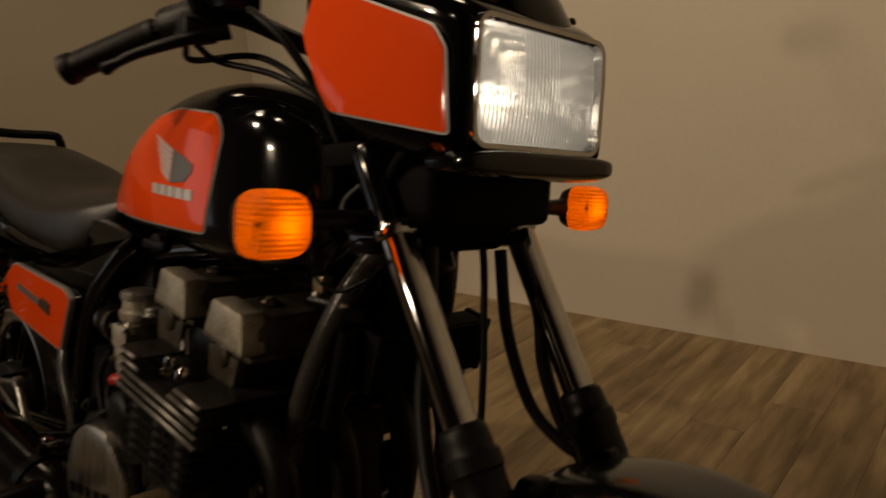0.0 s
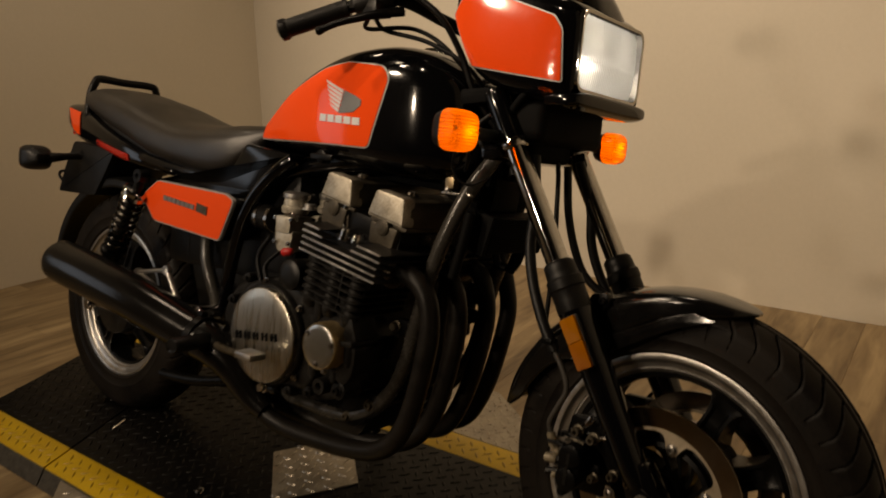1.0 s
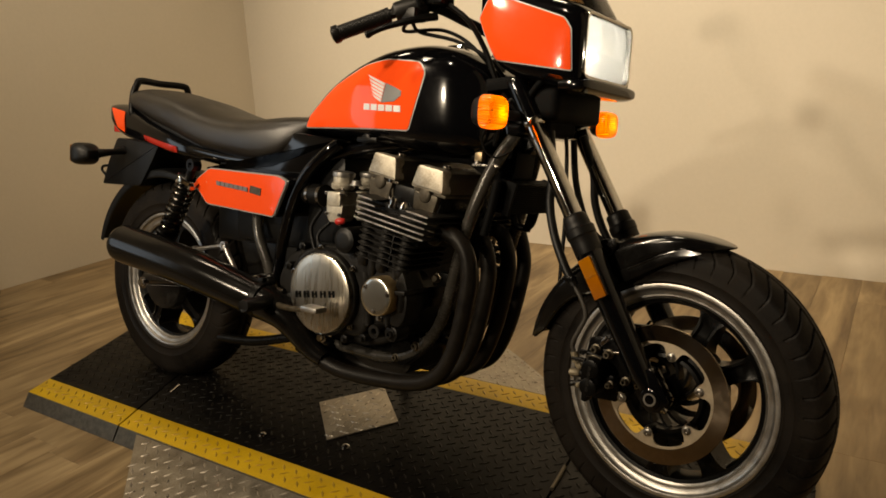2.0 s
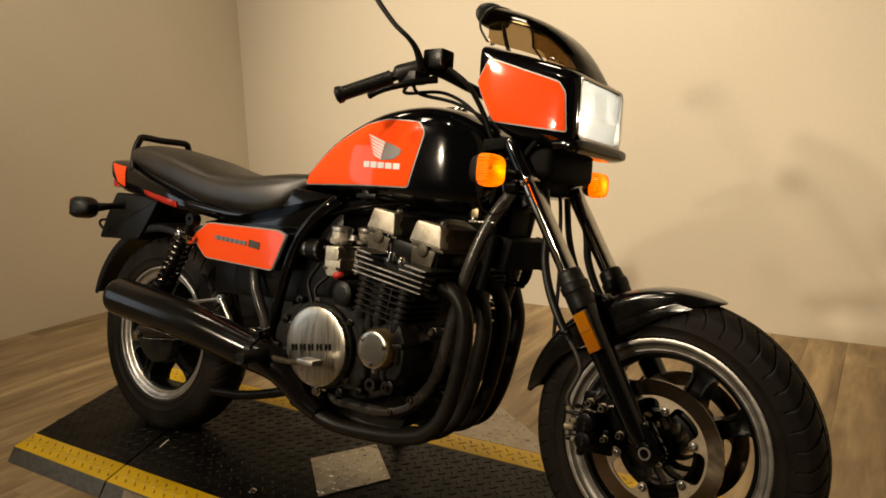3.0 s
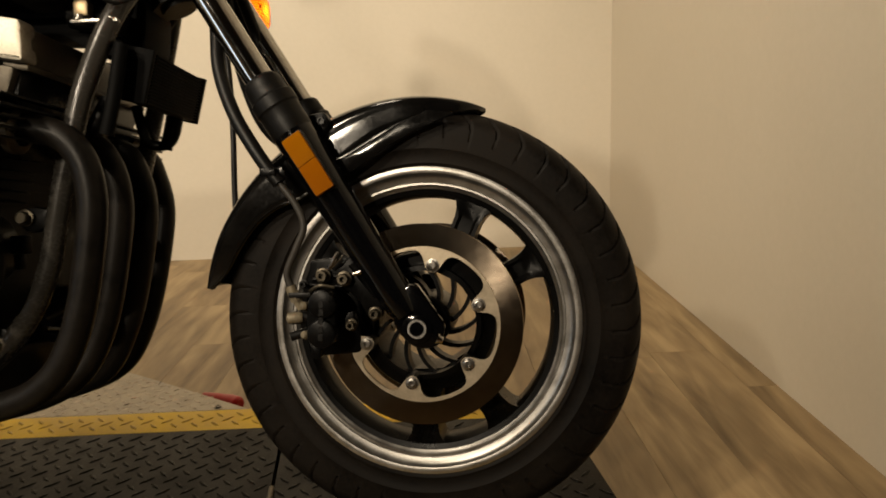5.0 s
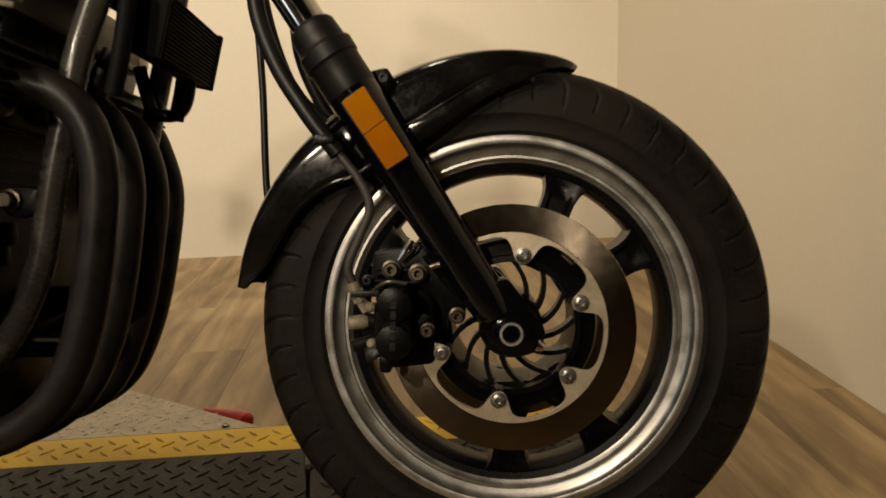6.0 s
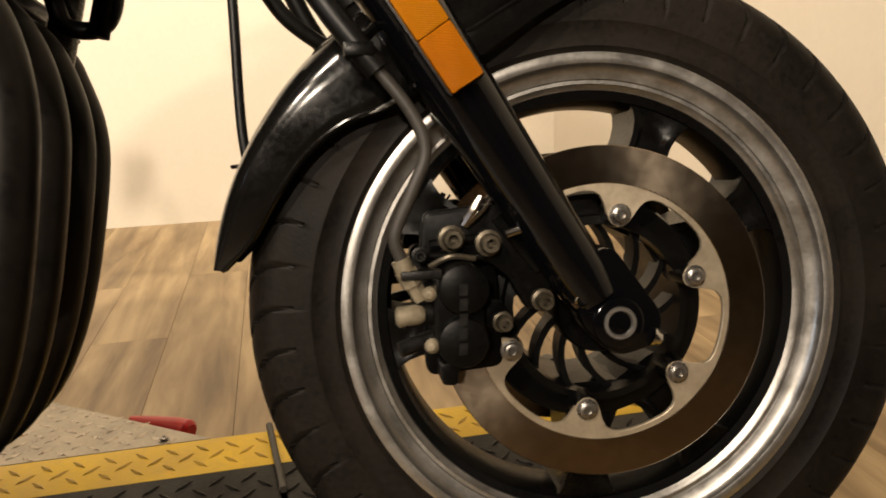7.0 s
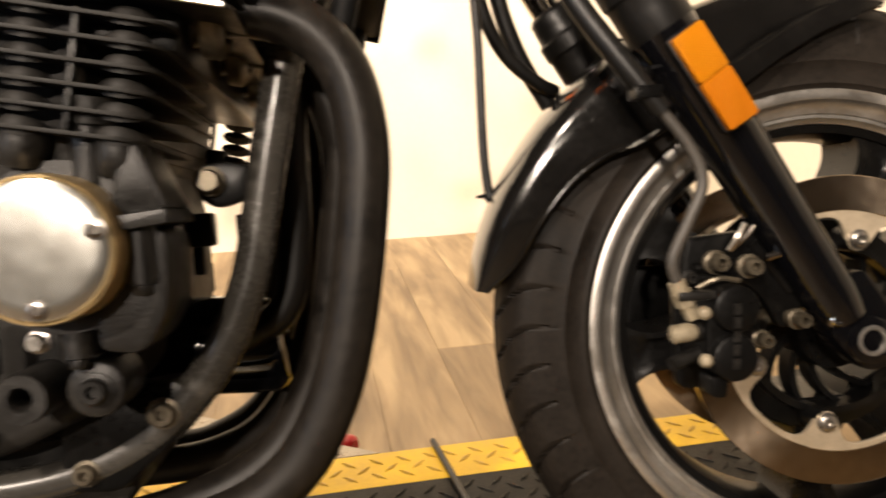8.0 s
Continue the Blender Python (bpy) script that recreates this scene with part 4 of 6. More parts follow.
    F("bleed_nipple", join(tube([(-0.140, s * 0.115, 0.318), (-0.165, s * 0.122, 0.317)], 0.0085, 12, 1), tube([(-0.137, s * 0.11, 0.300), (-0.168, s * 0.118, 0.292)], 0.006, 10, 1)), ENGINE, cal)
    F("nipple_cap", tube([(-0.150, s * 0.122, 0.3185), (-0.154, s * 0.123, 0.3185), (-0.168, s * 0.124, 0.3175), (-0.170, s * 0.124, 0.3175)], [0.0062, 0.0078, 0.0078, 0.005], 14, 1), PALE_ZINC, cal, "yellowed rubber nipple cap")
    F("hose_union", join(tube([(-0.150, s * 0.122, 0.330), (-0.157, s * 0.124, 0.343)], 0.0065, 6, 1), tube([(-0.156, s * 0.124, 0.341), (-0.161, s * 0.125, 0.352)], 0.0085, 6, 1), tube([(-0.161, s * 0.125, 0.351), (-0.164, s * 0.125, 0.360)], 0.0072, 12, 1)), PALE_ZINC, cal)
    F("bridge", box(-0.165, s * 0.128 - 0.006, 0.345, -0.135, s * 0.128 + 0.006, 0.352, 0.002), ENGINE, cal)
    hose = F("brake_hose", tube([(-0.163, s * 0.125, 0.358), (-0.167, s * 0.127, 0.378), (-0.153, s * 0.130, 0.409), (-0.142, s * 0.131, 0.437), (-0.151, s * 0.131, 0.465), (-0.177, s * 0.130, 0.501)], 0.0047, 14), HOSE_GREY, label="dusty rubber brake hose")
    F("hose_sleeve", tube([(-0.172, s * 0.130, 0.494), (-0.184, s * 0.130, 0.510), (-0.205, s * 0.126, 0.540), (-0.235, s * 0.115, 0.590), (-0.256, s * 0.105, 0.650), (-0.262, s * 0.095, 0.72), (-0.285, s * 0.075, 0.80)], 0.0092, 14), HOSE, hose)
    F("hose_clip", join(box(-0.195, s * 0.130 - 0.0105, 0.503, -0.174, s * 0.130 + 0.0105, 0.513, 0.002), tube([(-0.186, s * 0.13, 0.511), (-0.168, s * 0.10, 0.533)], 0.004, 8, 1)), BLACK_SATIN, hose)


caliper(-1)
caliper(1)

# Fairing, screen and headlight
COWL_Y, COWL_UP, COWL_WIDE = 0.007, 0.008, 1.07
cowl = Hull([(x, w * COWL_WIDE, lo + COWL_UP, hi + COWL_UP) for x, w, lo, hi in (
    (-0.203, 0.090, 0.890, 1.016), (-0.207, 0.104, 0.882, 1.028), (-0.219, 0.114, 0.876, 1.040), (-0.245, 0.1205, 0.876, 1.053), (-0.30, 0.1265, 0.886, 1.070), (-0.36, 0.1325, 0.900, 1.088), (-0.400, 0.1355, 0.925, 1.099), (-0.425, 0.136, 0.966, 1.106), (-0.438, 0.135, 1.000, 1.108))], 6.5, COWL_Y)
cowl_bm = cowl.mesh(56, 5)
# the rear is open and the lamp's opening goes through the front
bmesh.ops.delete(cowl_bm, geom=[f for f in cowl_bm.faces if len(f.verts) > 4 or (f.calc_center_median().x > -0.2205 and abs(f.calc_center_median().y - COWL_Y) < 0.113 and 0.901 < f.calc_center_median().z < 1.032)], context="FACES")
bmesh.ops.recalc_face_normals(cowl_bm, faces=cowl_bm.faces[:])
bmesh.ops.solidify(cowl_bm, geom=cowl_bm.faces[:], thickness=0.0030)
fairing = F("fairing", cowl_bm, BLACK, label="gloss black headlight fairing", angle=45)
chin = Hull([(x, w * COWL_WIDE, lo + 0.006, hi + 0.013) for x, w, lo, hi in (
    (-0.188, 0.090, 0.880, 0.890), (-0.193, 0.112, 0.876, 0.894), (-0.214, 0.121, 0.871, 0.895), (-0.25, 0.121, 0.872, 0.892))], 4, COWL_Y)
F("chin", chin.mesh(36, 4), BLACK, fairing)
PANEL = [(-0.41, 1.078), (-0.246, 1.022), (-0.231, 1.001), (-0.224, 0.92), (-0.395, 0.943), (-0.438, 1.028)]
for s in (-1, 1):
    F("side_panel", applied(rounded(PANEL, 0.005), lambda x, z, s=s: cowl.side(x, z, s), 0.0058), RED, fairing, "orange-red fairing side panel", 60)
    F("pinstripe", applied(rounded(swell(PANEL, 0.0024), 0.007), lambda x, z, s=s: cowl.side(x, z, s), 0.0044, 0.001), SILVER, fairing, "silver pinstripe", 60)


def screen_mesh(thick=0.003, nu=28, nv=10):
    bm, sides = bmesh.new(), []
    for off in (0.0, thick):
        grid = []
        for j in range(nv + 1):
            v = j / nv
            row = []
            for i in range(nu + 1):
                u = -1 + 2 * i / nu
                base = Vector((-0.212 - 0.215 * abs(u) ** 2.4, COWL_Y + (0.140 - off) * math.sin(u * 1.45) / math.sin(1.45), 1.042 + 0.078 * abs(u) ** 1.7))
                top = Vector((-0.452 - 0.012 * abs(u) ** 2, COWL_Y + (0.120 - off) * math.sin(u * 1.35) / math.sin(1.35), 1.222 - 0.052 * abs(u) ** 2.6))
                p = base.lerp(top, v)
                p += Vector((0.030, 0, 0.022)) * math.sin(math.pi * v) * (1 - 0.6 * u * u)
                row.append(bm.verts.new(p - Vector((off * 0.6, 0, off * 0.8))))
            grid.append(row)
        sides.append(grid)
    a, b = sides
    for g, flip in ((a, 0), (b, 1)):
        for j in range(nv):
            for i in range(nu):
                f = (g[j][i], g[j][i + 1], g[j + 1][i + 1], g[j + 1][i])
                bm.faces.new(f[::-1] if flip else f)
    for j in range(nv):
        for i in (0, nu):
            bm.faces.new((a[j][i], a[j + 1][i], b[j + 1][i], b[j][i]))
    for i in range(nu):
        for j in (0, nv):
            bm.faces.new((a[j][i], a[j][i + 1], b[j][i + 1], b[j][i]))
    return bm


screen = F("windscreen", screen_mesh(), SMOKE, fairing, "smoked acrylic windscreen", 60)
rim_line = [(-0.452 - 0.012 * abs(u) ** 2, COWL_Y + 0.120 * math.sin(u * 1.35) / math.sin(1.35), 1.222 - 0.052 * abs(u) ** 2.6) for u in (k / 7 - 1 for k in range(15))]
F("screen_edge", tube(rim_line, 0.0028, 8, 3), PLASTIC, fairing)
for s in (-1, 1):
    edge = [(-0.428, COWL_Y + s * 0.140, 1.120), (-0.450, COWL_Y + s * 0.134, 1.148), (-0.464, COWL_Y + s * 0.120, 1.170)]
    F("screen_edge", tube(edge, 0.0028, 8, 4), PLASTIC, fairing)
    for x, z in ((-0.27, 1.072), (-0.415, 1.112)):
        F("screen_screw", bolt((x, COWL_Y + s * (0.127 + 0.07 * (-0.27 - x)), z), (0.2, s * 0.7, 0.7), 0.004, 0.003), STEEL, fairing)

# headlight: bowl, bulb, fluted lens and bezel
LX, LY, LZ, LW, LH = -0.018, 0.003, 0.973, 0.1025, 0.0590


def rounded_rect(w, h, r, n=6):
    pts = []
    for cx, cy, a0 in ((w - r, h - r, 0), (-w + r, h - r, 90), (-w + r, -h + r, 180), (w - r, -h + r, 270)):
        pts += [(cx + r * math.cos(math.radians(a0 + 90 * k / n)), cy + r * math.sin(math.radians(a0 + 90 * k / n))) for k in range(n + 1)]
    return pts


def rect_loft(rows, cap_last=False):
    """Rounded rectangles one behind another: rows of x, half width, half height, corner radius."""
    bm, rings = bmesh.new(), []
    for x, w, h, r in rows:
        rings.append([bm.verts.new((LX + x, LY + a, LZ + b)) for a, b in rounded_rect(w, h, r)])
    n = len(rings[0])
    for p, q in zip(rings, rings[1:]):
        for k in range(n):
            bm.faces.new((p[k], p[(k + 1) % n], q[(k + 1) % n], q[k]))
    if cap_last:
        bm.faces.new(rings[-1])
    return bm


headlight = F("headlight", rect_loft([(-0.222, LW + 0.004, LH + 0.004, 0.018), (-0.1885, LW + 0.007, LH + 0.007, 0.020), (-0.1855, LW + 0.006, LH + 0.006, 0.019), (-0.1860, LW + 0.001, LH + 0.001, 0.016), (-0.200, LW, LH, 0.016)]), CHROME, None, "rectangular headlight with a fluted clear lens")
F("reflector_bowl", rect_loft([(-0.198, LW, LH, 0.016), (-0.212, 0.099, 0.056, 0.02), (-0.213, 0.093, 0.0545, 0.024), (-0.232, 0.086, 0.052, 0.03), (-0.233, 0.080, 0.049, 0.03), (-0.255, 0.070, 0.045, 0.035), (-0.256, 0.062, 0.042, 0.034), (-0.280, 0.045, 0.035, 0.03), (-0.292, 0.018, 0.018, 0.0175)], True), REFLECTOR, headlight, angle=20)


def flutes_mesh(nx=288, nz=30):
    """The lens, bowed forward, smooth outside, with upright flutes of two widths on its inner face."""
    bm, faces = bmesh.new(), []
    for inner in (False, True):
        rows = []
        for j in range(nz + 1):
            z = -LH + 2 * LH * j / nz
            row = []
            for i in range(nx + 1):
                y = -LW + 2 * LW * i / nx
                bow = 0.012 * (1 - (y / LW) ** 2 * 0.6 - (z / LH) ** 2 * 0.4)
                low = z < -0.15 * LH
                flute = (0.0015 if low else 0.0009) * math.sin(i * math.pi / (4 if low or abs(y) < 0.3 * LW else 2.5)) - 0.0040 if inner else (0.0007 if low else 0.0004) * math.sin(i * math.pi / (4 if low or abs(y) < 0.3 * LW else 2.5))
                row.append(bm.verts.new((LX - 0.1995 + bow + flute, LY + y, LZ + z)))
            rows.append(row)
        faces.append(rows)
        for p, q in zip(rows, rows[1:]):
            for i in range(nx):
                bm.faces.new((p[i], p[i + 1], q[i + 1], q[i]))
    a, b = faces
    rim = [(j, 0) for j in range(nz)] + [(nz, i) for i in range(nx)] + [(j, nx) for j in range(nz, 0, -1)] + [(0, i) for i in range(nx, 0, -1)]
    for (j0, i0), (j1, i1) in zip(rim, rim[1:] + rim[:1]):
        bm.faces.new((a[j0][i0], a[j1][i1], b[j1][i1], b[j0][i0]))
    return bm


F("lens", flutes_mesh(), GLASS, headlight, "clear fluted glass lens", 80).visible_shadow = False
F("bulb", join(lathe([(0, 0.030), (0.007, 0.027), (0.010, 0.018), (0.010, 0)], (LX - 0.286, LY, LZ), (1, 0, 0), 16), ), BULB, headlight)
F("bulb_shield", disc(0.009, 0.032, 0.036, (LX - 0.286, LY, LZ), (1, 0, 0), 0.001), CHROME, headlight)

# Turn signals
def lens_dome(x, y, z, rows, power=3.6, segments=40):
    """A moulded lens: rounded squares of shrinking size, one before the other."""
    bm, rings = bmesh.new(), []
    for dx, size in rows:
        ring = []
        for k in range(segments):
            a = 2 * math.pi * k / segments
            c, s = math.cos(a), math.sin(a)
            r = size / (abs(c) ** power + abs(s) ** power) ** (1 / power)
            ring.append(bm.verts.new((x + dx, y + 0.0355 * r * c, z + 0.0330 * r * s)))
        rings.append(ring)
    for p, q in zip(rings, rings[1:]):
        for k in range(segments):
            bm.faces.new((p[k], p[(k + 1) % segments], q[(k + 1) % segments], q[k]))
    bm.faces.new(rings[0][::-1]), bm.faces.new(rings[-1])
    return bm


def signal(make, x, y, z, s, lens, body, stalk, label):
    sig = make("turn_signal", lens_dome(x, y, z, ((-0.036, 0.45), (-0.034, 0.62), (-0.028, 0.80), (-0.018, 0.91), (-0.0075, 0.95))), body, label=label)
    make("lens", lens_dome(x, y, z, ((-0.010, 0.97), (-0.009, 1.0), (0.003, 0.99), (0.011, 0.95), (0.017, 0.87), (0.0205, 0.74), (0.0225, 0.5), (0.0232, 0.15))), lens, sig, "glowing amber lens" if lens is AMBER_LIT else "")
    make("lens_screw", bolt((x + 0.0175, y - 0.026, z + 0.002), (1, 0, 0), 0.0026, 0.0022), OLDZINC, sig)
    if lens is AMBER_LIT:
        bulb = bmesh.new()
        bmesh.ops.create_uvsphere(bulb, u_segments=16, v_segments=10, radius=0.008, matrix=Matrix.Translation((x + 0.008, y - s * 0.004, z)))
        make("bulb", bulb, AMBER_BULB, sig)
    make("stalk", tube([(x - 0.02, y - s * 0.03, z), (x - 0.022, y - s * 0.055, z), (x - 0.024, y - s * stalk, z + 0.002)], [0.014, 0.011, 0.010], 16, 3), PLASTIC, sig)
    return sig


signal(F, -0.318, -0.250, 0.826, -1, AMBER_LIT, PLASTIC, 0.15, "front turn signal with a lit amber lens")
signal(F, -0.334, 0.290, 0.838, 1, AMBER_LIT, PLASTIC, 0.16, "front turn signal with a lit amber lens")

F("signal_wire", tube([(-0.360, -0.168, 0.812), (-0.392, -0.155, 0.800), (-0.413, -0.140, 0.775), (-0.408, -0.130, 0.750), (-0.388, -0.115, 0.740), (-0.362, -0.095, 0.756)], 0.0024, 8), HOSE, label="thin black signal wire")

# Handlebar with grips, switch gear, mirrors and cables
BAR = [(-0.430, 0.0, 1.000), (-0.445, -0.05, 1.003), (-0.485, -0.115, 1.026), (-0.530, -0.165, 1.050), (-0.565, -0.198, 1.052), (-0.625, -0.240, 1.025), (-0.700, -0.292, 0.987)]
bar = F("handlebar", tube([(x, -y, z) for x, y, z in BAR[:0:-1]] + BAR, 0.0112, 16), BLACK_SATIN, label="black swept-back handlebar")
for s in (-1, 1):
    grip_pts = [(-0.612, s * 0.231, 1.031), (-0.617, s * 0.2345, 1.0285), (-0.66, s * 0.2645, 1.0075), (-0.700, s * 0.2925, 0.987), (-0.703, s * 0.2945, 0.9855), (-0.711, s * 0.300, 0.9815), (-0.714, s * 0.302, 0.980)]
    start, stop = Vector(grip_pts[1]), Vector(grip_pts[3])
    ribbed = [start.lerp(stop, k / 96) for k in range(97)]
    grip_line = [Vector(grip_pts[0]), *ribbed, *(Vector(p) for p in grip_pts[4:])]
    grip_radii = [0.0165, *(0.0170 if k % 4 < 2 else 0.0157 for k in range(97)), 0.0195, 0.0195, 0.012]
    F("grip", tube(grip_line, grip_radii, 22, 1), HOSE, bar, "black ribbed rubber grip")
    F("switch_housing", join(tube([(-0.548, s * 0.186, 1.057), (-0.553, s * 0.189, 1.055), (-0.598, s * 0.221, 1.038), (-0.603, s * 0.2245, 1.036)], [0.019, 0.023, 0.022, 0.018], 20, 2),
                             box(-0.590, s * 0.205 - 0.022, 1.018, -0.548, s * 0.205 + 0.022, 1.045, 0.006)), ENGINE, bar, "worn grey switch housing")
    F("brake_lever" if s < 0 else "clutch_lever", tube([(-0.520, s * 0.185, 1.030), (-0.545, s * 0.225, 1.018), (-0.590, s * 0.262, 1.000), (-0.612, s * 0.278, 0.988), (-0.624, s * 0.286, 0.981), (-0.628, s * 0.289, 0.979)],
                            [0.009, 0.008, 0.0065, 0.006, 0.0085, 0.005], 12), BLACK_SATIN, bar)
    tank_box = box(-0.545, s * 0.185 - 0.024, 1.052, -0.492, s * 0.185 + 0.024, 1.094, 0.006)
    if s < 0:
        F("master_cylinder", tank_box, BLACK_SATIN, bar, "square black brake fluid reservoir")
        F("sight_glass", disc(0.008, 0, 0.004, (-0.543, -0.197, 1.071), (-0.8, -0.6, 0), 0.001), RUST, bar)
    else:
        tank_box.free()
    stem = F("mirror_stem", tube([(-0.540, s * 0.214, 1.05), (-0.546, s * 0.232, 1.088), (-0.556, s * 0.250, 1.110), (-0.590, s * 0.268, 1.145), (-0.640, s * 0.288, 1.215), (-0.672, s * 0.300, 1.290), (-0.690, s * 0.306, 1.318)], [0.010, 0.007, 0.0055, 0.0055, 0.006, 0.006, 0.006], 12), BLACK_SATIN)
    head = bmesh.new()
    bmesh.ops.create_uvsphere(head, u_segments=28, v_segments=16, radius=1)
    head.transform(Matrix.Translation((-0.725, s * 0.330, 1.325)) @ Matrix.Rotation(s * radians(-24), 4, "Z") @ Matrix.Rotation(radians(-6), 4, "Y") @ Matrix.Diagonal((0.017, 0.062, 0.040, 1)) @ pose(0, 0, 0))
    F("mirror", head, PLASTIC, stem, "black oval mirror housing")
    F("mirror_glass", disc(0.038, 0, 0.0015, (-0.7415, s * 0.337, 1.327), (-0.91, s * -0.40, 0.05), 0.0005), CHROME, stem)

for label, pts, r in (
    ("throttle_cable", [(-0.575, -0.200, 1.018), (-0.575, -0.17, 1.002), (-0.50, -0.135, 0.985), (-0.43, -0.10, 0.945), (-0.41, -0.05, 0.88), (-0.46, -0.03, 0.80)], 0.0042),
    ("throttle_cable", [(-0.585, -0.208, 1.016), (-0.60, -0.19, 1.002), (-0.53, -0.14, 1.008), (-0.46, -0.11, 0.965), (-0.42, -0.055, 0.88), (-0.45, -0.03, 0.79)], 0.0042),
    ("brake_line", [(-0.500, -0.180, 1.058), (-0.455, -0.155, 1.020), (-0.430, -0.120, 0.960), (-0.410, -0.100, 0.90), (-0.36, -0.06, 0.82), (-0.31, -0.04, 0.765)], 0.0058),
    ("signal_wire", [(-0.340, -0.190, 0.806), (-0.352, -0.175, 0.780), (-0.375, -0.150, 0.765), (-0.40, -0.11, 0.79)], 0.0030),
    ("wiring_loop", [(-0.345, -0.085, 0.885), (-0.385, -0.112, 0.845), (-0.372, -0.118, 0.815), (-0.36, -0.105, 0.80)], 0.0055),
    ("clutch_cable", [(-0.50, 0.17, 1.03), (-0.42, 0.12, 0.96), (-0.35, 0.07, 0.84), (-0.40, 0.05, 0.74), (-0.45, 0.04, 0.66)], 0.0048),
    ("speedometer_cable", [(-0.39, 0.03, 0.93), (-0.315, 0.035, 0.82), (-0.296, 0.033, 0.70), (-0.290, 0.031, 0.60), (-0.2905, 0.030, 0.50), (-0.289, 0.029, 0.455), (-0.282, 0.028, 0.41), (-0.27, 0.027, 0.38)], 0.0046),
    ("hose", [(-0.30, 0.06, 0.79), (-0.292, 0.07, 0.70), (-0.275, 0.085, 0.628), (-0.252, 0.095, 0.585), (-0.215, 0.108, 0.556), (-0.195, 0.118, 0.548)], 0.0078),
):
    F(label, tube(pts, r, 10), HOSE)
F("cable_tie", join(lathe([(0.0050, -0.003), (0.0072, -0.003), (0.0072, 0.003), (0.0050, 0.003)], (-0.2865, 0.0287, 0.438), (-0.15, 0, 1), 16, closed=True), tube([(-0.292, 0.026, 0.438), (-0.300, 0.018, 0.437)], 0.0018, 6, 1)), PLASTIC)

RX, RZ = -1.616, 0.291  # rear axle

# ---- fuel tank, seat and tail ----
tank_hull = Hull([(-0.398, 0.04, 0.8, 0.872), (-0.408, 0.085, 0.772, 0.9059), (-0.43, 0.122, 0.752, 0.935), (-0.48, 0.15, 0.742, 0.9677), (-0.54, 0.163, 0.741, 0.984), (-0.6, 0.168, 0.745, 0.986), (-0.68, 0.166, 0.752, 0.974), (-0.76, 0.156, 0.76, 0.9454), (-0.84, 0.138, 0.768, 0.904), (-0.9, 0.118, 0.774, 0.8621), (-0.95, 0.101, 0.78, 0.82), (-0.968, 0.085, 0.786, 0.809)], 5.0)
tank = B("fuel_tank", tank_hull.mesh(64, 6), BLACK, label="gloss black fuel tank with orange-red side panels", angle=60)
TANK_PANEL = [(-0.948, 0.7915), (-0.928, 0.822), (-0.815, 0.8938), (-0.715, 0.9364), (-0.65, 0.9468), (-0.563, 0.9388), (-0.549, 0.9168), (-0.56, 0.8758), (-0.584, 0.7905), (-0.72, 0.792)]
for s in (-1, 1):
    on_tank = lambda x, z, s=s: tank_hull.side(x, z, s)  # noqa: E731
    B("tank_panel", applied(rounded(TANK_PANEL, 0.010), on_tank, 0.0026), RED, tank, "orange-red side panel", 60)
    B("tank_stripe", applied(rounded(swell(TANK_PANEL, 0.0028), 0.012), on_tank, 0.0012, 0.001), SILVER, tank, "silver pinstripe", 60)
    for k in range(6):
        a = k / 5
        tx, tz = -0.703 + 0.016 * a, 0.913 - 0.044 * a
        rx, rz = -0.648 - 0.010 * a, 0.893 - 0.036 * a
        B("badge_feather", applied([(tx, tz), (rx, rz), (rx - 0.002, rz - 0.0058), (tx + 0.008, tz - 0.0075)], on_tank, 0.0042, 0.002, 3), BADGE, tank, "silver wing badge" if k == 0 else "")
    B("badge_shade", applied([(-0.648, 0.893), (-0.620, 0.884), (-0.603, 0.876), (-0.604, 0.866), (-0.622, 0.853), (-0.660, 0.850), (-0.657, 0.860)], on_tank, 0.0038, 0.002, 3), GREY_DECAL, tank)
    for k in range(5):
        x0, x1 = -0.712 + 0.0222 * k, -0.712 + 0.0222 * k + 0.0195
        z0, z1 = 0.848 - 0.001 * k, 0.834 - 0.001 * k
        B("badge_block", applied([(x0, z0), (x1, z0 - 0.0009), (x1, z1 - 0.0009), (x0, z1)], on_tank, 0.0040, 0.002, 2), BADGE, tank, "silver block of the maker's mark")
cap = B("filler_cap", disc(0.036, -0.006, 0.010, (-0.575, 0, 0.981), (0.06, 0, 1), 0.004), CHROME, tank, "chrome filler cap")
B("cap_latch", join(box(-0.600, -0.010, 0.989, -0.560, 0.010, 1.001, 0.003), disc(0.010, 0, 0.006, (-0.552, 0, 0.991), (0, 0, 1), 0.002)), CHROME, tank)
B("fuel_tap", join(disc(0.014, 0, 0.02, (-0.70, -0.150, 0.765), (0, -1, 0), 0.003), box(-0.72, -0.178, 0.758, -0.66, -0.170, 0.770, 0.003)), BLACK_SATIN, tank)

seat_hull = Hull([(-0.925, 0.070, 0.790, 0.812), (-0.940, 0.096, 0.780, 0.818), (-1.00, 0.130, 0.712, 0.821), (-1.06, 0.144, 0.682, 0.819), (-1.15, 0.150, 0.684, 0.812), (-1.25, 0.151, 0.698, 0.815), (-1.35, 0.150, 0.716, 0.834),
                  (-1.45, 0.146, 0.748, 0.861), (-1.55, 0.139, 0.776, 0.881), (-1.63, 0.130, 0.802, 0.895), (-1.69, 0.114, 0.823, 0.889), (-1.708, 0.090, 0.834, 0.875)], 3.0)
seat = B("seat", seat_hull.mesh(56, 6), VINYL, label="stepped black vinyl dual seat", angle=60)
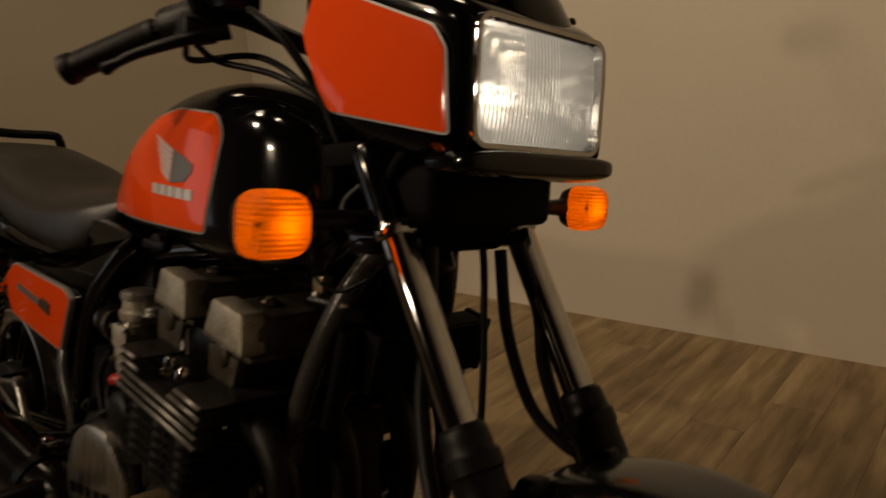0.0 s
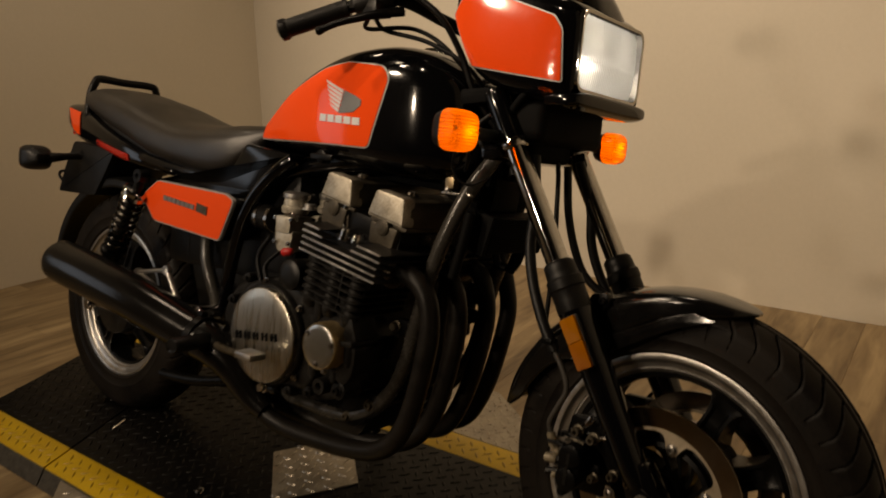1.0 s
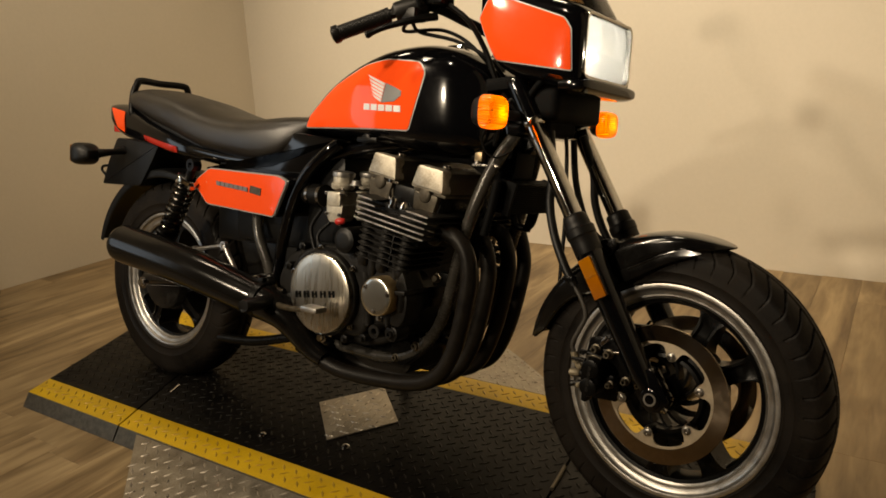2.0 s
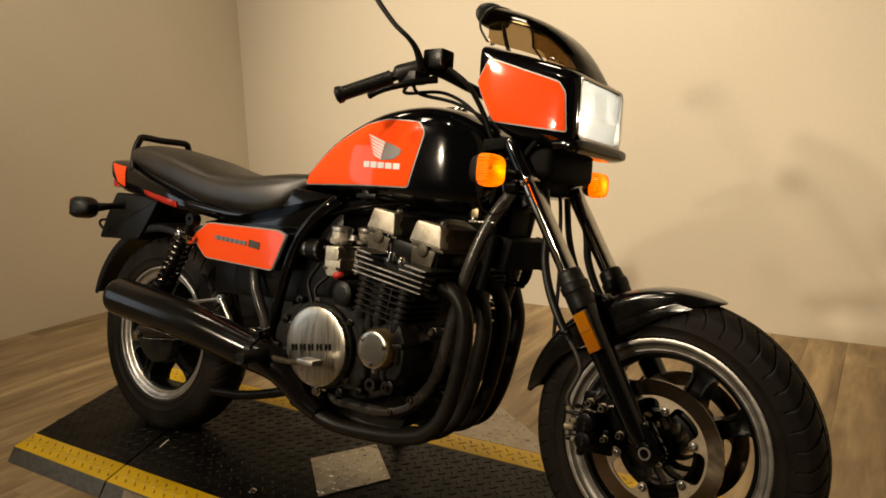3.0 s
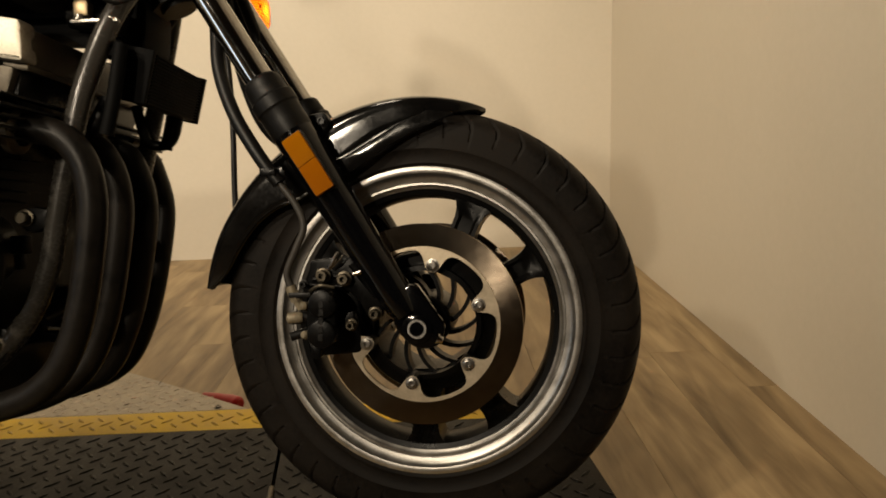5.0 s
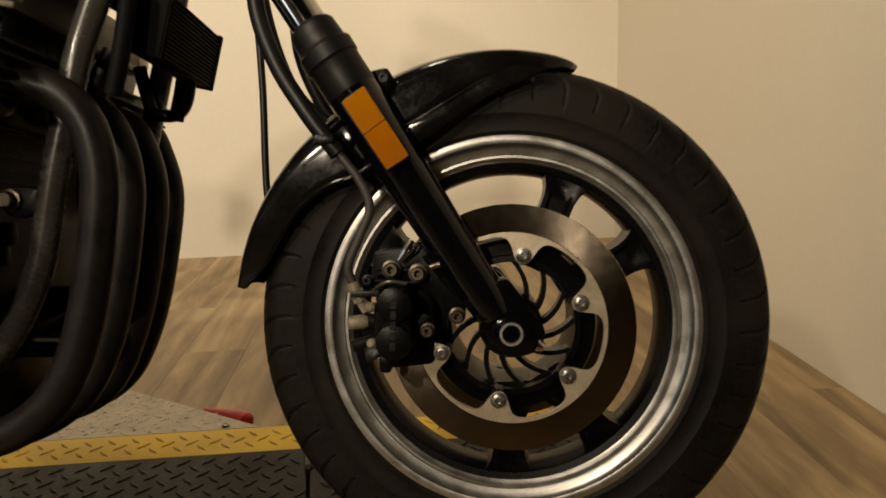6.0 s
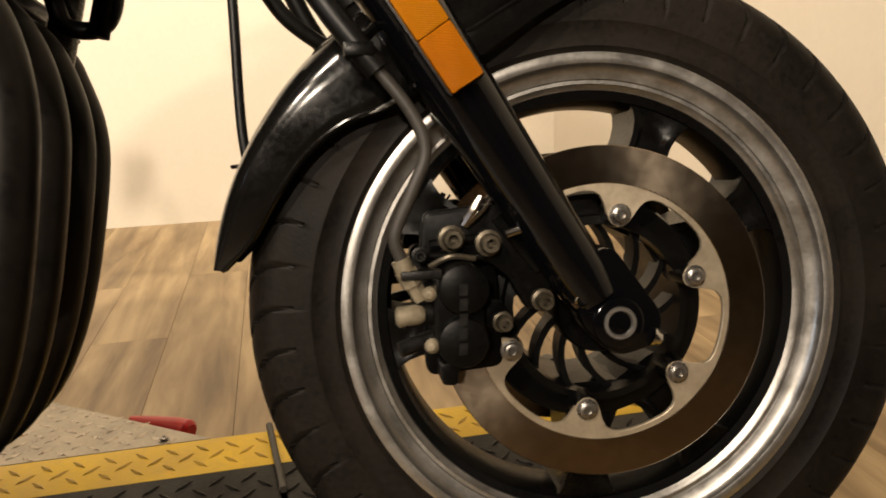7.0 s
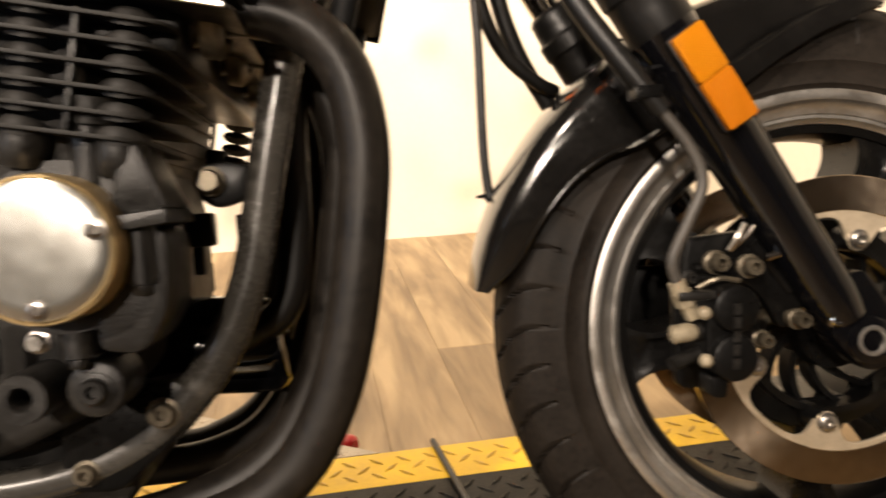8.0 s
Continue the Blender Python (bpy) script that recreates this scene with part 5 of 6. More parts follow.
B("seat_pan", Hull([(-0.96, 0.08, 0.765, 0.79), (-1.0, 0.105, 0.712, 0.75), (-1.15, 0.118, 0.690, 0.73), (-1.35, 0.12, 0.708, 0.75), (-1.55, 0.115, 0.756, 0.80), (-1.66, 0.10, 0.79, 0.83)], 5).mesh(36, 4), PLASTIC, seat)

tail_hull = Hull([(-1.31, 0.095, 0.672, 0.715), (-1.36, 0.125, 0.682, 0.733), (-1.45, 0.139, 0.694, 0.757), (-1.56, 0.136, 0.712, 0.790), (-1.66, 0.126, 0.726, 0.823), (-1.74, 0.115, 0.738, 0.843), (-1.80, 0.104, 0.772, 0.846), (-1.826, 0.090, 0.815, 0.842)], 4.5)
tail = B("tail_fairing", tail_hull.mesh(48, 5), BLACK, label="gloss black tail fairing", angle=50)
TAIL = [(-1.800, 0.832), (-1.702, 0.818), (-1.697, 0.752), (-1.752, 0.768)]
TAIL_STRIP = [(-1.585, 0.748), (-1.420, 0.7185), (-1.415, 0.7020), (-1.44, 0.7015), (-1.578, 0.731)]
for s in (-1, 1):
    on_tail = lambda x, z, s=s: tail_hull.side(x, z, s)  # noqa: E731
    B("tail_panel", applied(rounded(TAIL, 0.007), on_tail, 0.0026), RED, tail, "orange-red tail panel", 60)
    B("tail_reflector", applied(rounded(TAIL_STRIP, 0.004), on_tail, 0.004, 0.004), TAILRED, tail, "red side reflector strip", 60)
B("tail_light", box(-1.838, -0.075, 0.752, -1.80, 0.075, 0.805, 0.008), TAILRED, tail, "red tail light")
rail = [(-1.60, -0.118, 0.775), (-1.655, -0.114, 0.792), (-1.682, -0.110, 0.815), (-1.688, -0.104, 0.870), (-1.684, -0.094, 0.905), (-1.686, -0.078, 0.918), (-1.694, 0.0, 0.917)]
rail = [(x, y, z) for x, y, z in rail] + [(x, -y, z) for x, y, z in rail[-2::-1]]
B("grab_rail", tube(rail, 0.0108, 16, 6), BLACK_SATIN, label="black tubular grab rail behind the seat")
R("rear_mudguard", mudguard_mesh([(165, 0.372, 0.352, 0.075), (150, 0.372, 0.340, 0.080), (130, 0.368, 0.335, 0.082), (110, 0.362, 0.33, 0.082), (90, 0.358, 0.33, 0.082), (72, 0.356, 0.33, 0.08)], RX, RZ), PLASTIC, label="black plastic rear mudguard", angle=60)
plate = B("plate_holder", prism(rounded([(-1.790, 0.735), (-1.570, 0.722), (-1.610, 0.66), (-1.665, 0.585), (-1.870, 0.578), (-1.835, 0.66)], 0.010, 3), -0.092, 0.092, 0.006), PLASTIC, label="black plastic plate holder under the tail")
B("plate_bracket", tube([(-1.862, -0.075, 0.640), (-1.888, -0.078, 0.636), (-1.894, -0.078, 0.622), (-1.868, -0.074, 0.602)], 0.0045, 8, 4), BLACK_SATIN, plate)


def rear_signal(s):
    sig = R("turn_signal", Hull([(-1.890, 0.030, 0.648, 0.706), (-1.883, 0.038, 0.643, 0.711), (-1.860, 0.040, 0.642, 0.712), (-1.837, 0.034, 0.648, 0.706), (-1.817, 0.020, 0.662, 0.694), (-1.813, 0.012, 0.668, 0.690)], 3.5, s * 0.192).mesh(32, 4), PLASTIC, label="black rear turn signal on a rubber stalk")
    R("lens", box(-1.901, s * 0.192 - 0.030, 0.650, -1.887, s * 0.192 + 0.030, 0.704, 0.005, 3), AMBER, sig)
    R("stalk", tube([(-1.830, s * 0.175, 0.680), (-1.820, s * 0.155, 0.683), (-1.813, s * 0.125, 0.688), (-1.805, s * 0.09, 0.694), (-1.800, s * 0.085, 0.697)], [0.016, 0.013, 0.010, 0.0125, 0.015], 16, 4), HOSE, sig)


rear_signal(-1)
rear_signal(1)

# ---- side covers and frame ----
SIDE = [(-1.3598, 0.6215), (-1.2859, 0.6638), (-0.9775, 0.661), (-0.944, 0.65), (-0.9925, 0.559), (-1.2928, 0.5676)]


def cover_y(x, z, s):
    return s * (0.190 + 0.093 * (x + 0.94) - 0.10 * max(0.0, abs(z - 0.605) - 0.03) ** 1.2)


for s in (-1, 1):
    bm = prism(rounded(swell(SIDE, 0.004), 0.014), s * 0.10, s * 0.178, 0.006, 3)
    for v in bm.verts:
        v.co.y += s * (0.006 + 0.093 * (v.co.x + 0.94))
    cover = R("side_cover", bm, BLACK, label="side cover with an orange-red panel")
    R("side_panel", applied(rounded(SIDE, 0.012), lambda x, z, s=s: cover_y(x, z, s), 0.0020, 0.012), RED, cover, "orange-red side panel", 60)
    R("side_stripe", applied(rounded(swell(SIDE, 0.0032), 0.014), lambda x, z, s=s: cover_y(x, z, s), 0.0006, 0.010), SILVER, cover, "silver pinstripe", 60)
    for k in range(7):
        x0, x1 = -1.2443 + 0.0209 * k, -1.2443 + 0.0209 * k + 0.0180
        z0 = 0.633 - 0.0012 * k
        R("model_mark", applied([(x0, z0), (x1, z0 - 0.0016), (x1, z0 - 0.0126), (x0, z0 - 0.011)], lambda x, z, s=s: cover_y(x, z, s), 0.0050, 0.004, 1), GREY_DECAL, cover, "dark raised model mark" if k == 0 else "")
    R("model_mark", applied([(-1.0884, 0.631), (-1.0433, 0.626), (-1.0456, 0.607), (-1.0907, 0.612)], lambda x, z, s=s: cover_y(x, z, s), 0.0050, 0.004, 2), OLDZINC, cover, "small square grey mark")

for s in (-1, 1):
    B("downtube", tube([(-0.370, s * 0.055, 0.800), (-0.402, s * 0.092, 0.724), (-0.435, s * 0.112, 0.625), (-0.4605, s * 0.114, 0.527), (-0.474, s * 0.114, 0.468), (-0.4825, s * 0.114, 0.426), (-0.493, s * 0.114, 0.384), (-0.511, s * 0.114, 0.3425), (-0.534, s * 0.114, 0.308), (-0.572, s * 0.114, 0.272), (-0.64, s * 0.114, 0.247), (-0.75, s * 0.114, 0.244), (-0.90, s * 0.116, 0.25),
                       (-0.985, s * 0.120, 0.275), (-1.02, s * 0.125, 0.34), (-1.035, s * 0.135, 0.42), (-1.075, s * 0.135, 0.50), (-1.12, s * 0.105, 0.60), (-1.18, s * 0.095, 0.70)], 0.0145, 18, 6), FRAME, label="dusty black cradle frame tube")
    B("top_tube", tube([(-0.40, s * 0.04, 0.83), (-0.55, s * 0.085, 0.775), (-0.75, s * 0.105, 0.745), (-0.95, s * 0.11, 0.70), (-1.20, s * 0.115, 0.695), (-1.45, s * 0.115, 0.725), (-1.62, s * 0.10, 0.76)], 0.0155, 16, 6), BLACK)
    B("seat_stay", tube([(-0.800, s * 0.140, 0.752), (-0.828, s * 0.152, 0.728), (-0.885, s * 0.160, 0.672), (-0.930, s * 0.160, 0.60), (-0.975, s * 0.150, 0.48), (-1.01, s * 0.135, 0.38)], 0.0150, 16, 6), BLACK, label="gloss black frame tube beside the airbox")
    B("frame_joint", prism(rounded([(-0.527, 0.298), (-0.546, 0.318), (-0.576, 0.313), (-0.582, 0.329), (-0.620, 0.326), (-0.630, 0.285), (-0.632, 0.240), (-0.592, 0.236), (-0.549, 0.272)], 0.010), s * 0.092, s * 0.126, 0.005), BLACK_SATIN, label="bolted frame joint")
    for x, z, r in ((-0.557, 0.293, 0.009), (-0.612, 0.254, 0.0075)):
        B("frame_bolt", bolt((x, s * 0.126, z), (0, s, 0), r, 0.009), OLDZINC)
    B("engine_mount", prism(rounded([(-0.522, 0.474), (-0.505, 0.476), (-0.484, 0.472), (-0.490, 0.446), (-0.512, 0.440), (-0.526, 0.450)], 0.008), s * 0.100, s * 0.118, 0.004), BLACK_SATIN)
    B("mount_clip", join(box(-0.533, s * 0.118 - 0.010, 0.413, -0.513, s * 0.118 + 0.010, 0.438, 0.003), box(-0.530, s * 0.118 - 0.008, 0.392, -0.521, s * 0.118 + 0.008, 0.414, 0.003)), BLACK_SATIN)
    B("mount_bolt", bolt((-0.514, s * 0.120, 0.461), (0, s, 0), 0.0085, 0.014, False), OLDZINC)
B("headstock", tube([(-0.352, 0, 0.765), (-0.415, 0, 0.885)], 0.034, 24, 1), BLACK_SATIN)
B("airbox", join(box(-1.20, -0.105, 0.47, -0.84, 0.105, 0.755, 0.02), box(-0.92, -0.120, 0.50, -0.80, 0.120, 0.72, 0.015)), PLASTIC, label="black plastic airbox")
B("battery_tray", box(-1.30, -0.09, 0.46, -1.10, 0.09, 0.70, 0.015), PLASTIC)
B("inner_panel", prism(rounded([(-0.96, 0.52), (-1.02, 0.33), (-1.16, 0.35), (-1.22, 0.50)], 0.02), -0.085, 0.085, 0.006), PLASTIC)
for s in (-1, 1):
    B("frame_cover", prism(rounded([(-0.955, 0.776), (-0.800, 0.762), (-0.820, 0.742), (-0.910, 0.640), (-0.950, 0.565), (-1.20, 0.585), (-1.29, 0.668), (-1.10, 0.680), (-1.02, 0.690), (-0.985, 0.735)], 0.010), s * 0.095, s * 0.142, 0.006), BLACK, label="gloss black frame cover below the tank")

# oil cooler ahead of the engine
cooler = B("oil_cooler", box(-0.018, -0.075, -0.036, 0.018, 0.112, 0.036, 0.004), DEAD_BLACK, label="black finned oil cooler")
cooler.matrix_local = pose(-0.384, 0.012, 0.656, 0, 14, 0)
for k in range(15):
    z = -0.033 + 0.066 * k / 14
    ob = B("cooler_fin", box(0.0185, -0.071, z - 0.0011, 0.0225, 0.108, z + 0.0011, 0), DEAD_BLACK, cooler)
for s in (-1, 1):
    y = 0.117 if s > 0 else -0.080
    B("cooler_end", box(-0.019, y - 0.005, -0.038, 0.023, y + 0.005, 0.038, 0.002), DEAD_BLACK, cooler)
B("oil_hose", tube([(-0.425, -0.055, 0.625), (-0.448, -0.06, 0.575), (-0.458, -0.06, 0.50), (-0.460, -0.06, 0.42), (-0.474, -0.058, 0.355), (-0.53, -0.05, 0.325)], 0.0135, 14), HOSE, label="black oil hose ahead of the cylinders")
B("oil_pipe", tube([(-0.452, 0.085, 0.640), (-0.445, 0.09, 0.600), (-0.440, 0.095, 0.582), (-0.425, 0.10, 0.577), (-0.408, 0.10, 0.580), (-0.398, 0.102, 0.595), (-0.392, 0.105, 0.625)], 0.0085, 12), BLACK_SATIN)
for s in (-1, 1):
    B("bracket", tube([(-0.388, s * 0.095, 0.692), (-0.40, s * 0.098, 0.62), (-0.412, s * 0.098, 0.57)], 0.010, 10), DEAD_BLACK)
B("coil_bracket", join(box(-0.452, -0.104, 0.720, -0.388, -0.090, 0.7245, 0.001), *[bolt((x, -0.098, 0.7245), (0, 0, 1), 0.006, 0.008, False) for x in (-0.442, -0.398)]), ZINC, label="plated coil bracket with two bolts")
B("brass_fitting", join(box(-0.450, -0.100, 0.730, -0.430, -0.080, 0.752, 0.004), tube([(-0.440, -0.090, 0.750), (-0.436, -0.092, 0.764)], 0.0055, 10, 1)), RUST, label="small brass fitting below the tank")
# Block added so that the gap under the tank stays dark.
B("frame_gusset", prism(rounded([(-0.68, 0.775), (-0.42, 0.790), (-0.372, 0.762), (-0.378, 0.692), (-0.440, 0.688), (-0.50, 0.722), (-0.66, 0.730)], 0.010), -0.045, 0.045, 0.005), DEAD_BLACK, label="black frame spine under the tank, widened to fill the gap")
for y in (-0.062, 0.062):
    B("ignition_coil", tube([(-0.47, y, 0.742), (-0.40, y, 0.728)], 0.018, 14, 1), BLACK_SATIN)

# ---- engine ----
LEAN = radians(10.0)  # the cylinders lean forward
EF, EU = Vector((math.cos(LEAN), 0, -math.sin(LEAN))), Vector((math.sin(LEAN), 0, math.cos(LEAN)))
EO = Vector((-0.60, 0, 0.40))
ENG = Matrix.Translation(EO) @ Matrix((EF, (0, 1, 0), EU)).transposed().to_4x4()


def E(name, bm, material, parent=None, label="", angle=38.0):
    bm.transform(ENG)
    return B(name, bm, material, parent, label, angle)


case = B("crankcase", prism(rounded([(-0.580, 0.492), (-0.566, 0.44), (-0.566, 0.36), (-0.575, 0.312), (-0.66, 0.275), (-0.86, 0.275), (-0.955, 0.32), (-0.975, 0.40), (-0.93, 0.47), (-0.82, 0.505), (-0.60, 0.505)], 0.025), -0.160, 0.160, 0.012, 3), FINS, label="worn black engine with bare metal covers")
B("outer_case", join(
    prism(rounded([(-0.665, 0.505), (-0.655, 0.30), (-0.86, 0.288), (-0.905, 0.35), (-0.91, 0.43), (-0.86, 0.495)], 0.04), -0.186, 0.186, 0.012, 3),
    disc(0.053, -0.212, -0.10, (-0.585, 0, 0.421), (0, 1, 0), 0.006, 48)), ENGINE, case)
B("sump", prism(rounded([(-0.56, 0.285), (-0.60, 0.205), (-0.80, 0.20), (-0.86, 0.28)], 0.02), -0.10, 0.10, 0.01), ENGINE, case)
B("oil_filter", tube([(-0.60, 0.0, 0.323), (-0.505, 0.0, 0.318), (-0.482, 0.0, 0.316), (-0.477, 0, 0.316)], [0.044, 0.044, 0.042, 0.032], 28, 2), BLACK, case, "gloss black oil filter")
for s in (-1, 1):
    B("clutch_cover" if s < 0 else "generator_cover", disc(0.0985, 0.180, 0.214, (-0.782, 0, 0.392), (0, s, 0), 0.006, 72, 0.004), BRUSHED, case, "round brushed aluminium clutch cover")
    B("cover_rim", lathe([(0.0985, 0.176), (0.104, 0.176), (0.106, 0.182), (0.106, 0.196), (0.103, 0.200), (0.0985, 0.200)], (-0.782, 0, 0.392), (0, s, 0), 72, closed=True), ENGINE, case)
    for k in range(5):
        x0, z0 = -0.852 + 0.0262 * k, 0.388 + 0.0040 * k
        for u in (0.0, 0.0115):
            x1, z1 = x0 + u, z0 + u * 0.16
            B("maker_mark", prism([(x1, z1), (x1 + 0.0062, z1 + 0.001), (x1 + 0.0080, z1 - 0.0150), (x1 + 0.0018, z1 - 0.0160)], s * 0.2165, s * 0.2190, 0), DEAD_BLACK, case, "dark stroke of the maker's mark" if k == 0 and not u else "")
        B("maker_mark", prism([(x0, z0 - 0.0055), (x0 + 0.0170, z0 - 0.0030), (x0 + 0.0175, z0 - 0.0062), (x0, z0 - 0.0088)], s * 0.2165, s * 0.2188, 0), DEAD_BLACK, case)
    if s < 0:
        B("pulse_cover", disc(0.0415, 0.19, 0.250, (-0.585, 0, 0.421), (0, s, 0), 0.005, 56, 0.0008), SMOOTHALU, case, "round polished cover with three screws")
        B("pulse_ring", lathe([(0.0412, 0.246), (0.0425, 0.2475), (0.0436, 0.244), (0.0440, 0.236), (0.0440, 0.20), (0.0412, 0.20)], (-0.585, 0, 0.421), (0, s, 0), 56, closed=True), GILT, case, "yellowed edge of the cover")
        for a in (17, 145, 268):
            c = (-0.585 + 0.0335 * math.cos(radians(a)), s * 0.2502, 0.421 + 0.0335 * math.sin(radians(a)))
            B("cover_screw", bolt(c, (0, s, 0), 0.0046, 0.0018), STEEL, case)
    for x, z in ((-0.584, 0.354), (-0.639, 0.347), (-0.665, 0.30), (-0.72, 0.288), (-0.80, 0.288), (-0.87, 0.31), (-0.905, 0.36), (-0.91, 0.44), (-0.865, 0.495), (-0.70, 0.50)):
        y = 0.205 if x > -0.66 else 0.187
        B("case_bolt", join(tube([(x, s * (y - 0.004), z + 0.030), (x, s * (y - 0.004), z - 0.002)], 0.0105, 14, 1), bolt((x, s * (y - 0.004), z - 0.002), (0, s * 0.2, -1), 0.0062, 0.008, False)) if x > -0.66 else
          join(disc(0.0105, y - 0.02, y + 0.002, (x, 0, z), (0, s, 0), 0.002, 16), bolt((x, s * (y + 0.002), z), (0, s, 0), 0.0055, 0.006, False)), ENGINE, case)
    B("drain_plug", bolt((-0.604, s * 0.206, 0.364), (0, s, 0), 0.0055, 0.008, False), ZINC, case)
    B("case_boss", lathe([(0.006, 0.150), (0.006, 0.205), (0.008, 0.208), (0.0155, 0.208), (0.0165, 0.204), (0.0165, 0.150)], (-0.617, 0, 0.329), (0, s, 0), 28, closed=True), ENGINE, case, "hollow round boss")
    B("case_boss", join(disc(0.0185, 0.15, 0.196, (-0.578, 0, 0.329), (0, s, 0), 0.003, 28), bolt((-0.578, s * 0.196, 0.329), (0, s, 0), 0.0085, 0.009)), ENGINE, case)
    if s < 0:
        B("case_rib", join(prism(rounded([(-0.543, 0.486), (-0.537, 0.484), (-0.520, 0.441), (-0.557, 0.437)], 0.003, 2), s * 0.16, s * 0.222, 0.003), prism(rounded([(-0.558, 0.437), (-0.519, 0.441), (-0.518, 0.432), (-0.560, 0.427)], 0.002, 2), s * 0.16, s * 0.234, 0.002)), ENGINE, case, "three-cornered cast rib")
        B("case_block", join(prism(rounded([(-0.560, 0.430), (-0.523, 0.430), (-0.523, 0.404), (-0.526, 0.375), (-0.542, 0.352), (-0.570, 0.356)], 0.010), s * 0.15, s * 0.218, 0.006), tube([(-0.539, s * 0.216, 0.432), (-0.539, s * 0.216, 0.398)], 0.010, 14, 1), bolt((-0.539, s * 0.216, 0.398), (0, 0, -1), 0.0065, 0.009, False)), ENGINE, case)
    for x in (-0.632, -0.568):
        B("case_column", join(tube([(x + 0.003, s * 0.205, 0.505), (x, s * 0.205, 0.455)], [0.0125, 0.0105], 16, 1), tube([(x + 0.004, s * 0.205, 0.496), (x + 0.006, s * 0.207, 0.512)], 0.0155, 16, 1)), ENGINE, case)
    B("level_plug", bolt((-0.778, s * 0.196, 0.282), (0, s, 0), 0.009, 0.014, False), CHROME, case)
    for a in (40, 100, 160, 220, 320):
        B("cover_bolt", bolt((-0.782 + 0.1085 * math.cos(radians(a)), s * 0.190, 0.392 + 0.1085 * math.sin(radians(a))), (0, s, 0), 0.0058, 0.008), STEEL, case)
    B("starter_cap", disc(0.031, 0.15, 0.215, (-0.712, 0, 0.529), (0, s, 0), 0.006, 36, 0.003), PLASTIC, case, "matt black round cap")

E("cylinder_block", box(-0.075, -0.205, 0.05, 0.012, 0.205, 0.16, 0.006), FINS, case)
PITCH = 0.0142
for k in range(6):
    u, f1 = 0.092 + PITCH * k, 0.056 + 0.002 * k
    E("cylinder_fin", sheet(rounded([(-0.092, 0.229), (0.014, 0.229), (0.014, -0.065), (f1, -0.072), (f1, -0.229), (-0.092, -0.229)], 0.020, 5), u - 0.0013, u + 0.0013, 0.0006), FINS, case, "thin black cylinder fin" if k == 0 else "")
for s in (-1, 1):
    for f in (-0.070, -0.016, 0.038):
        for k in range(6):
            u = 0.0935 + PITCH * k
            E("stud_boss", tube([(f, s * 0.210, u), (f, s * 0.2105, u + 0.0016), (f, s * 0.210, u + 0.0036), (f, s * 0.210, u + 0.0050)], [0.0165, 0.0150, 0.0110, 0.0045], 16, 2), FINS, case)
        E("stud_foot", tube([(f, s * 0.206, 0.072), (f, s * 0.208, 0.080), (f, s * 0.208, 0.090)], [0.0135, 0.0160, 0.0165], 18, 2), ENGINE, case)
    E("fin_rib", box(0.0095, s * 0.216 - 0.010, 0.094, 0.0125, s * 0.216 + 0.010, 0.166, 0.001), ENGINE, case)
E("cylinder_head", join(box(-0.105, -0.205, 0.150, 0.066, 0.205, 0.222, 0.006), box(-0.125, -0.165, 0.21, 0.075, 0.165, 0.266, 0.012)), BLACK_SATIN, case)


for k in range(5):
    u = 0.1760 + 0.0124 * k
    spans = [(-0.108 + 0.001 * k, 0.102 - 0.001 * k)] if k < 3 else [(-0.106, -0.040), (0.018, 0.102)] if k < 4 else [(-0.104, -0.050), (0.030, 0.100)]
    for f0, f1 in spans:
        E("head_fin", sheet(rounded([(f0 + 0.002, 0.235), (f1 - 0.002, 0.235), (f1 - 0.002, -0.235), (f0 + 0.002, -0.235)], 0.009), u - 0.0014, u + 0.0014, 0.0004), ENGINE, case)
        for s in (-1, 1):
            E("fin_edge", box(f0 + 0.006, s * 0.2362 - 0.0014, u - 0.0019, f1 - 0.006, s * 0.2362 + 0.0014, u + 0.0019, 0.0007, 1), ALU, case, "bare bright fin edge" if k == 0 else "")
for f0, f1, tilt in ((-0.127, -0.050, 0.0), (-0.004, 0.078, 0.0)):
    cover = E("cam_cover", join(Hull([(f0, 0.158, 0.268, 0.300), (f0 + 0.006, 0.161, 0.266, 0.313), (f0 + 0.016, 0.162, 0.266, 0.319), (f1 - 0.016, 0.162, 0.266, 0.319), (f1 - 0.006, 0.161, 0.266, 0.313), (f1, 0.158, 0.268, 0.300)], 9).mesh(40, 2),
                                box(f0 - 0.004, -0.168, 0.262, f1 + 0.004, 0.168, 0.270, 0.003)), CASTDARK, case, "dirty cast aluminium cam cover, darkened for shade")
    for s in (-1, 1):
        m = (f0 + f1) / 2
        end = E("cover_end", prism(rounded([(f0 - 0.003, 0.271), (f1 + 0.003, 0.271), (f1 + 0.001, 0.284), (f1 - 0.007, 0.323), (f0 + 0.007, 0.323), (f0 - 0.001, 0.284)], 0.007), s * 0.146, s * 0.181, 0.006), CASTALU, case, "bright bare aluminium end of the cam cover")
        E("cam_end_plug", join(disc(0.0165, 0.160, 0.1805, (m - 0.003, 0, 0.259), (0, s, 0), 0.004, 28, 0.002), prism(rounded([(m - 0.030, 0.222), (m + 0.026, 0.222), (m + 0.032, 0.264), (m - 0.036, 0.264)], 0.006), s * 0.150, s * 0.176, 0.004)), CASTDARK, case)
        E("cover_bolt", bolt((m, s * 0.120, 0.322), (0, 0, 1), 0.010, 0.006), STEEL, case)
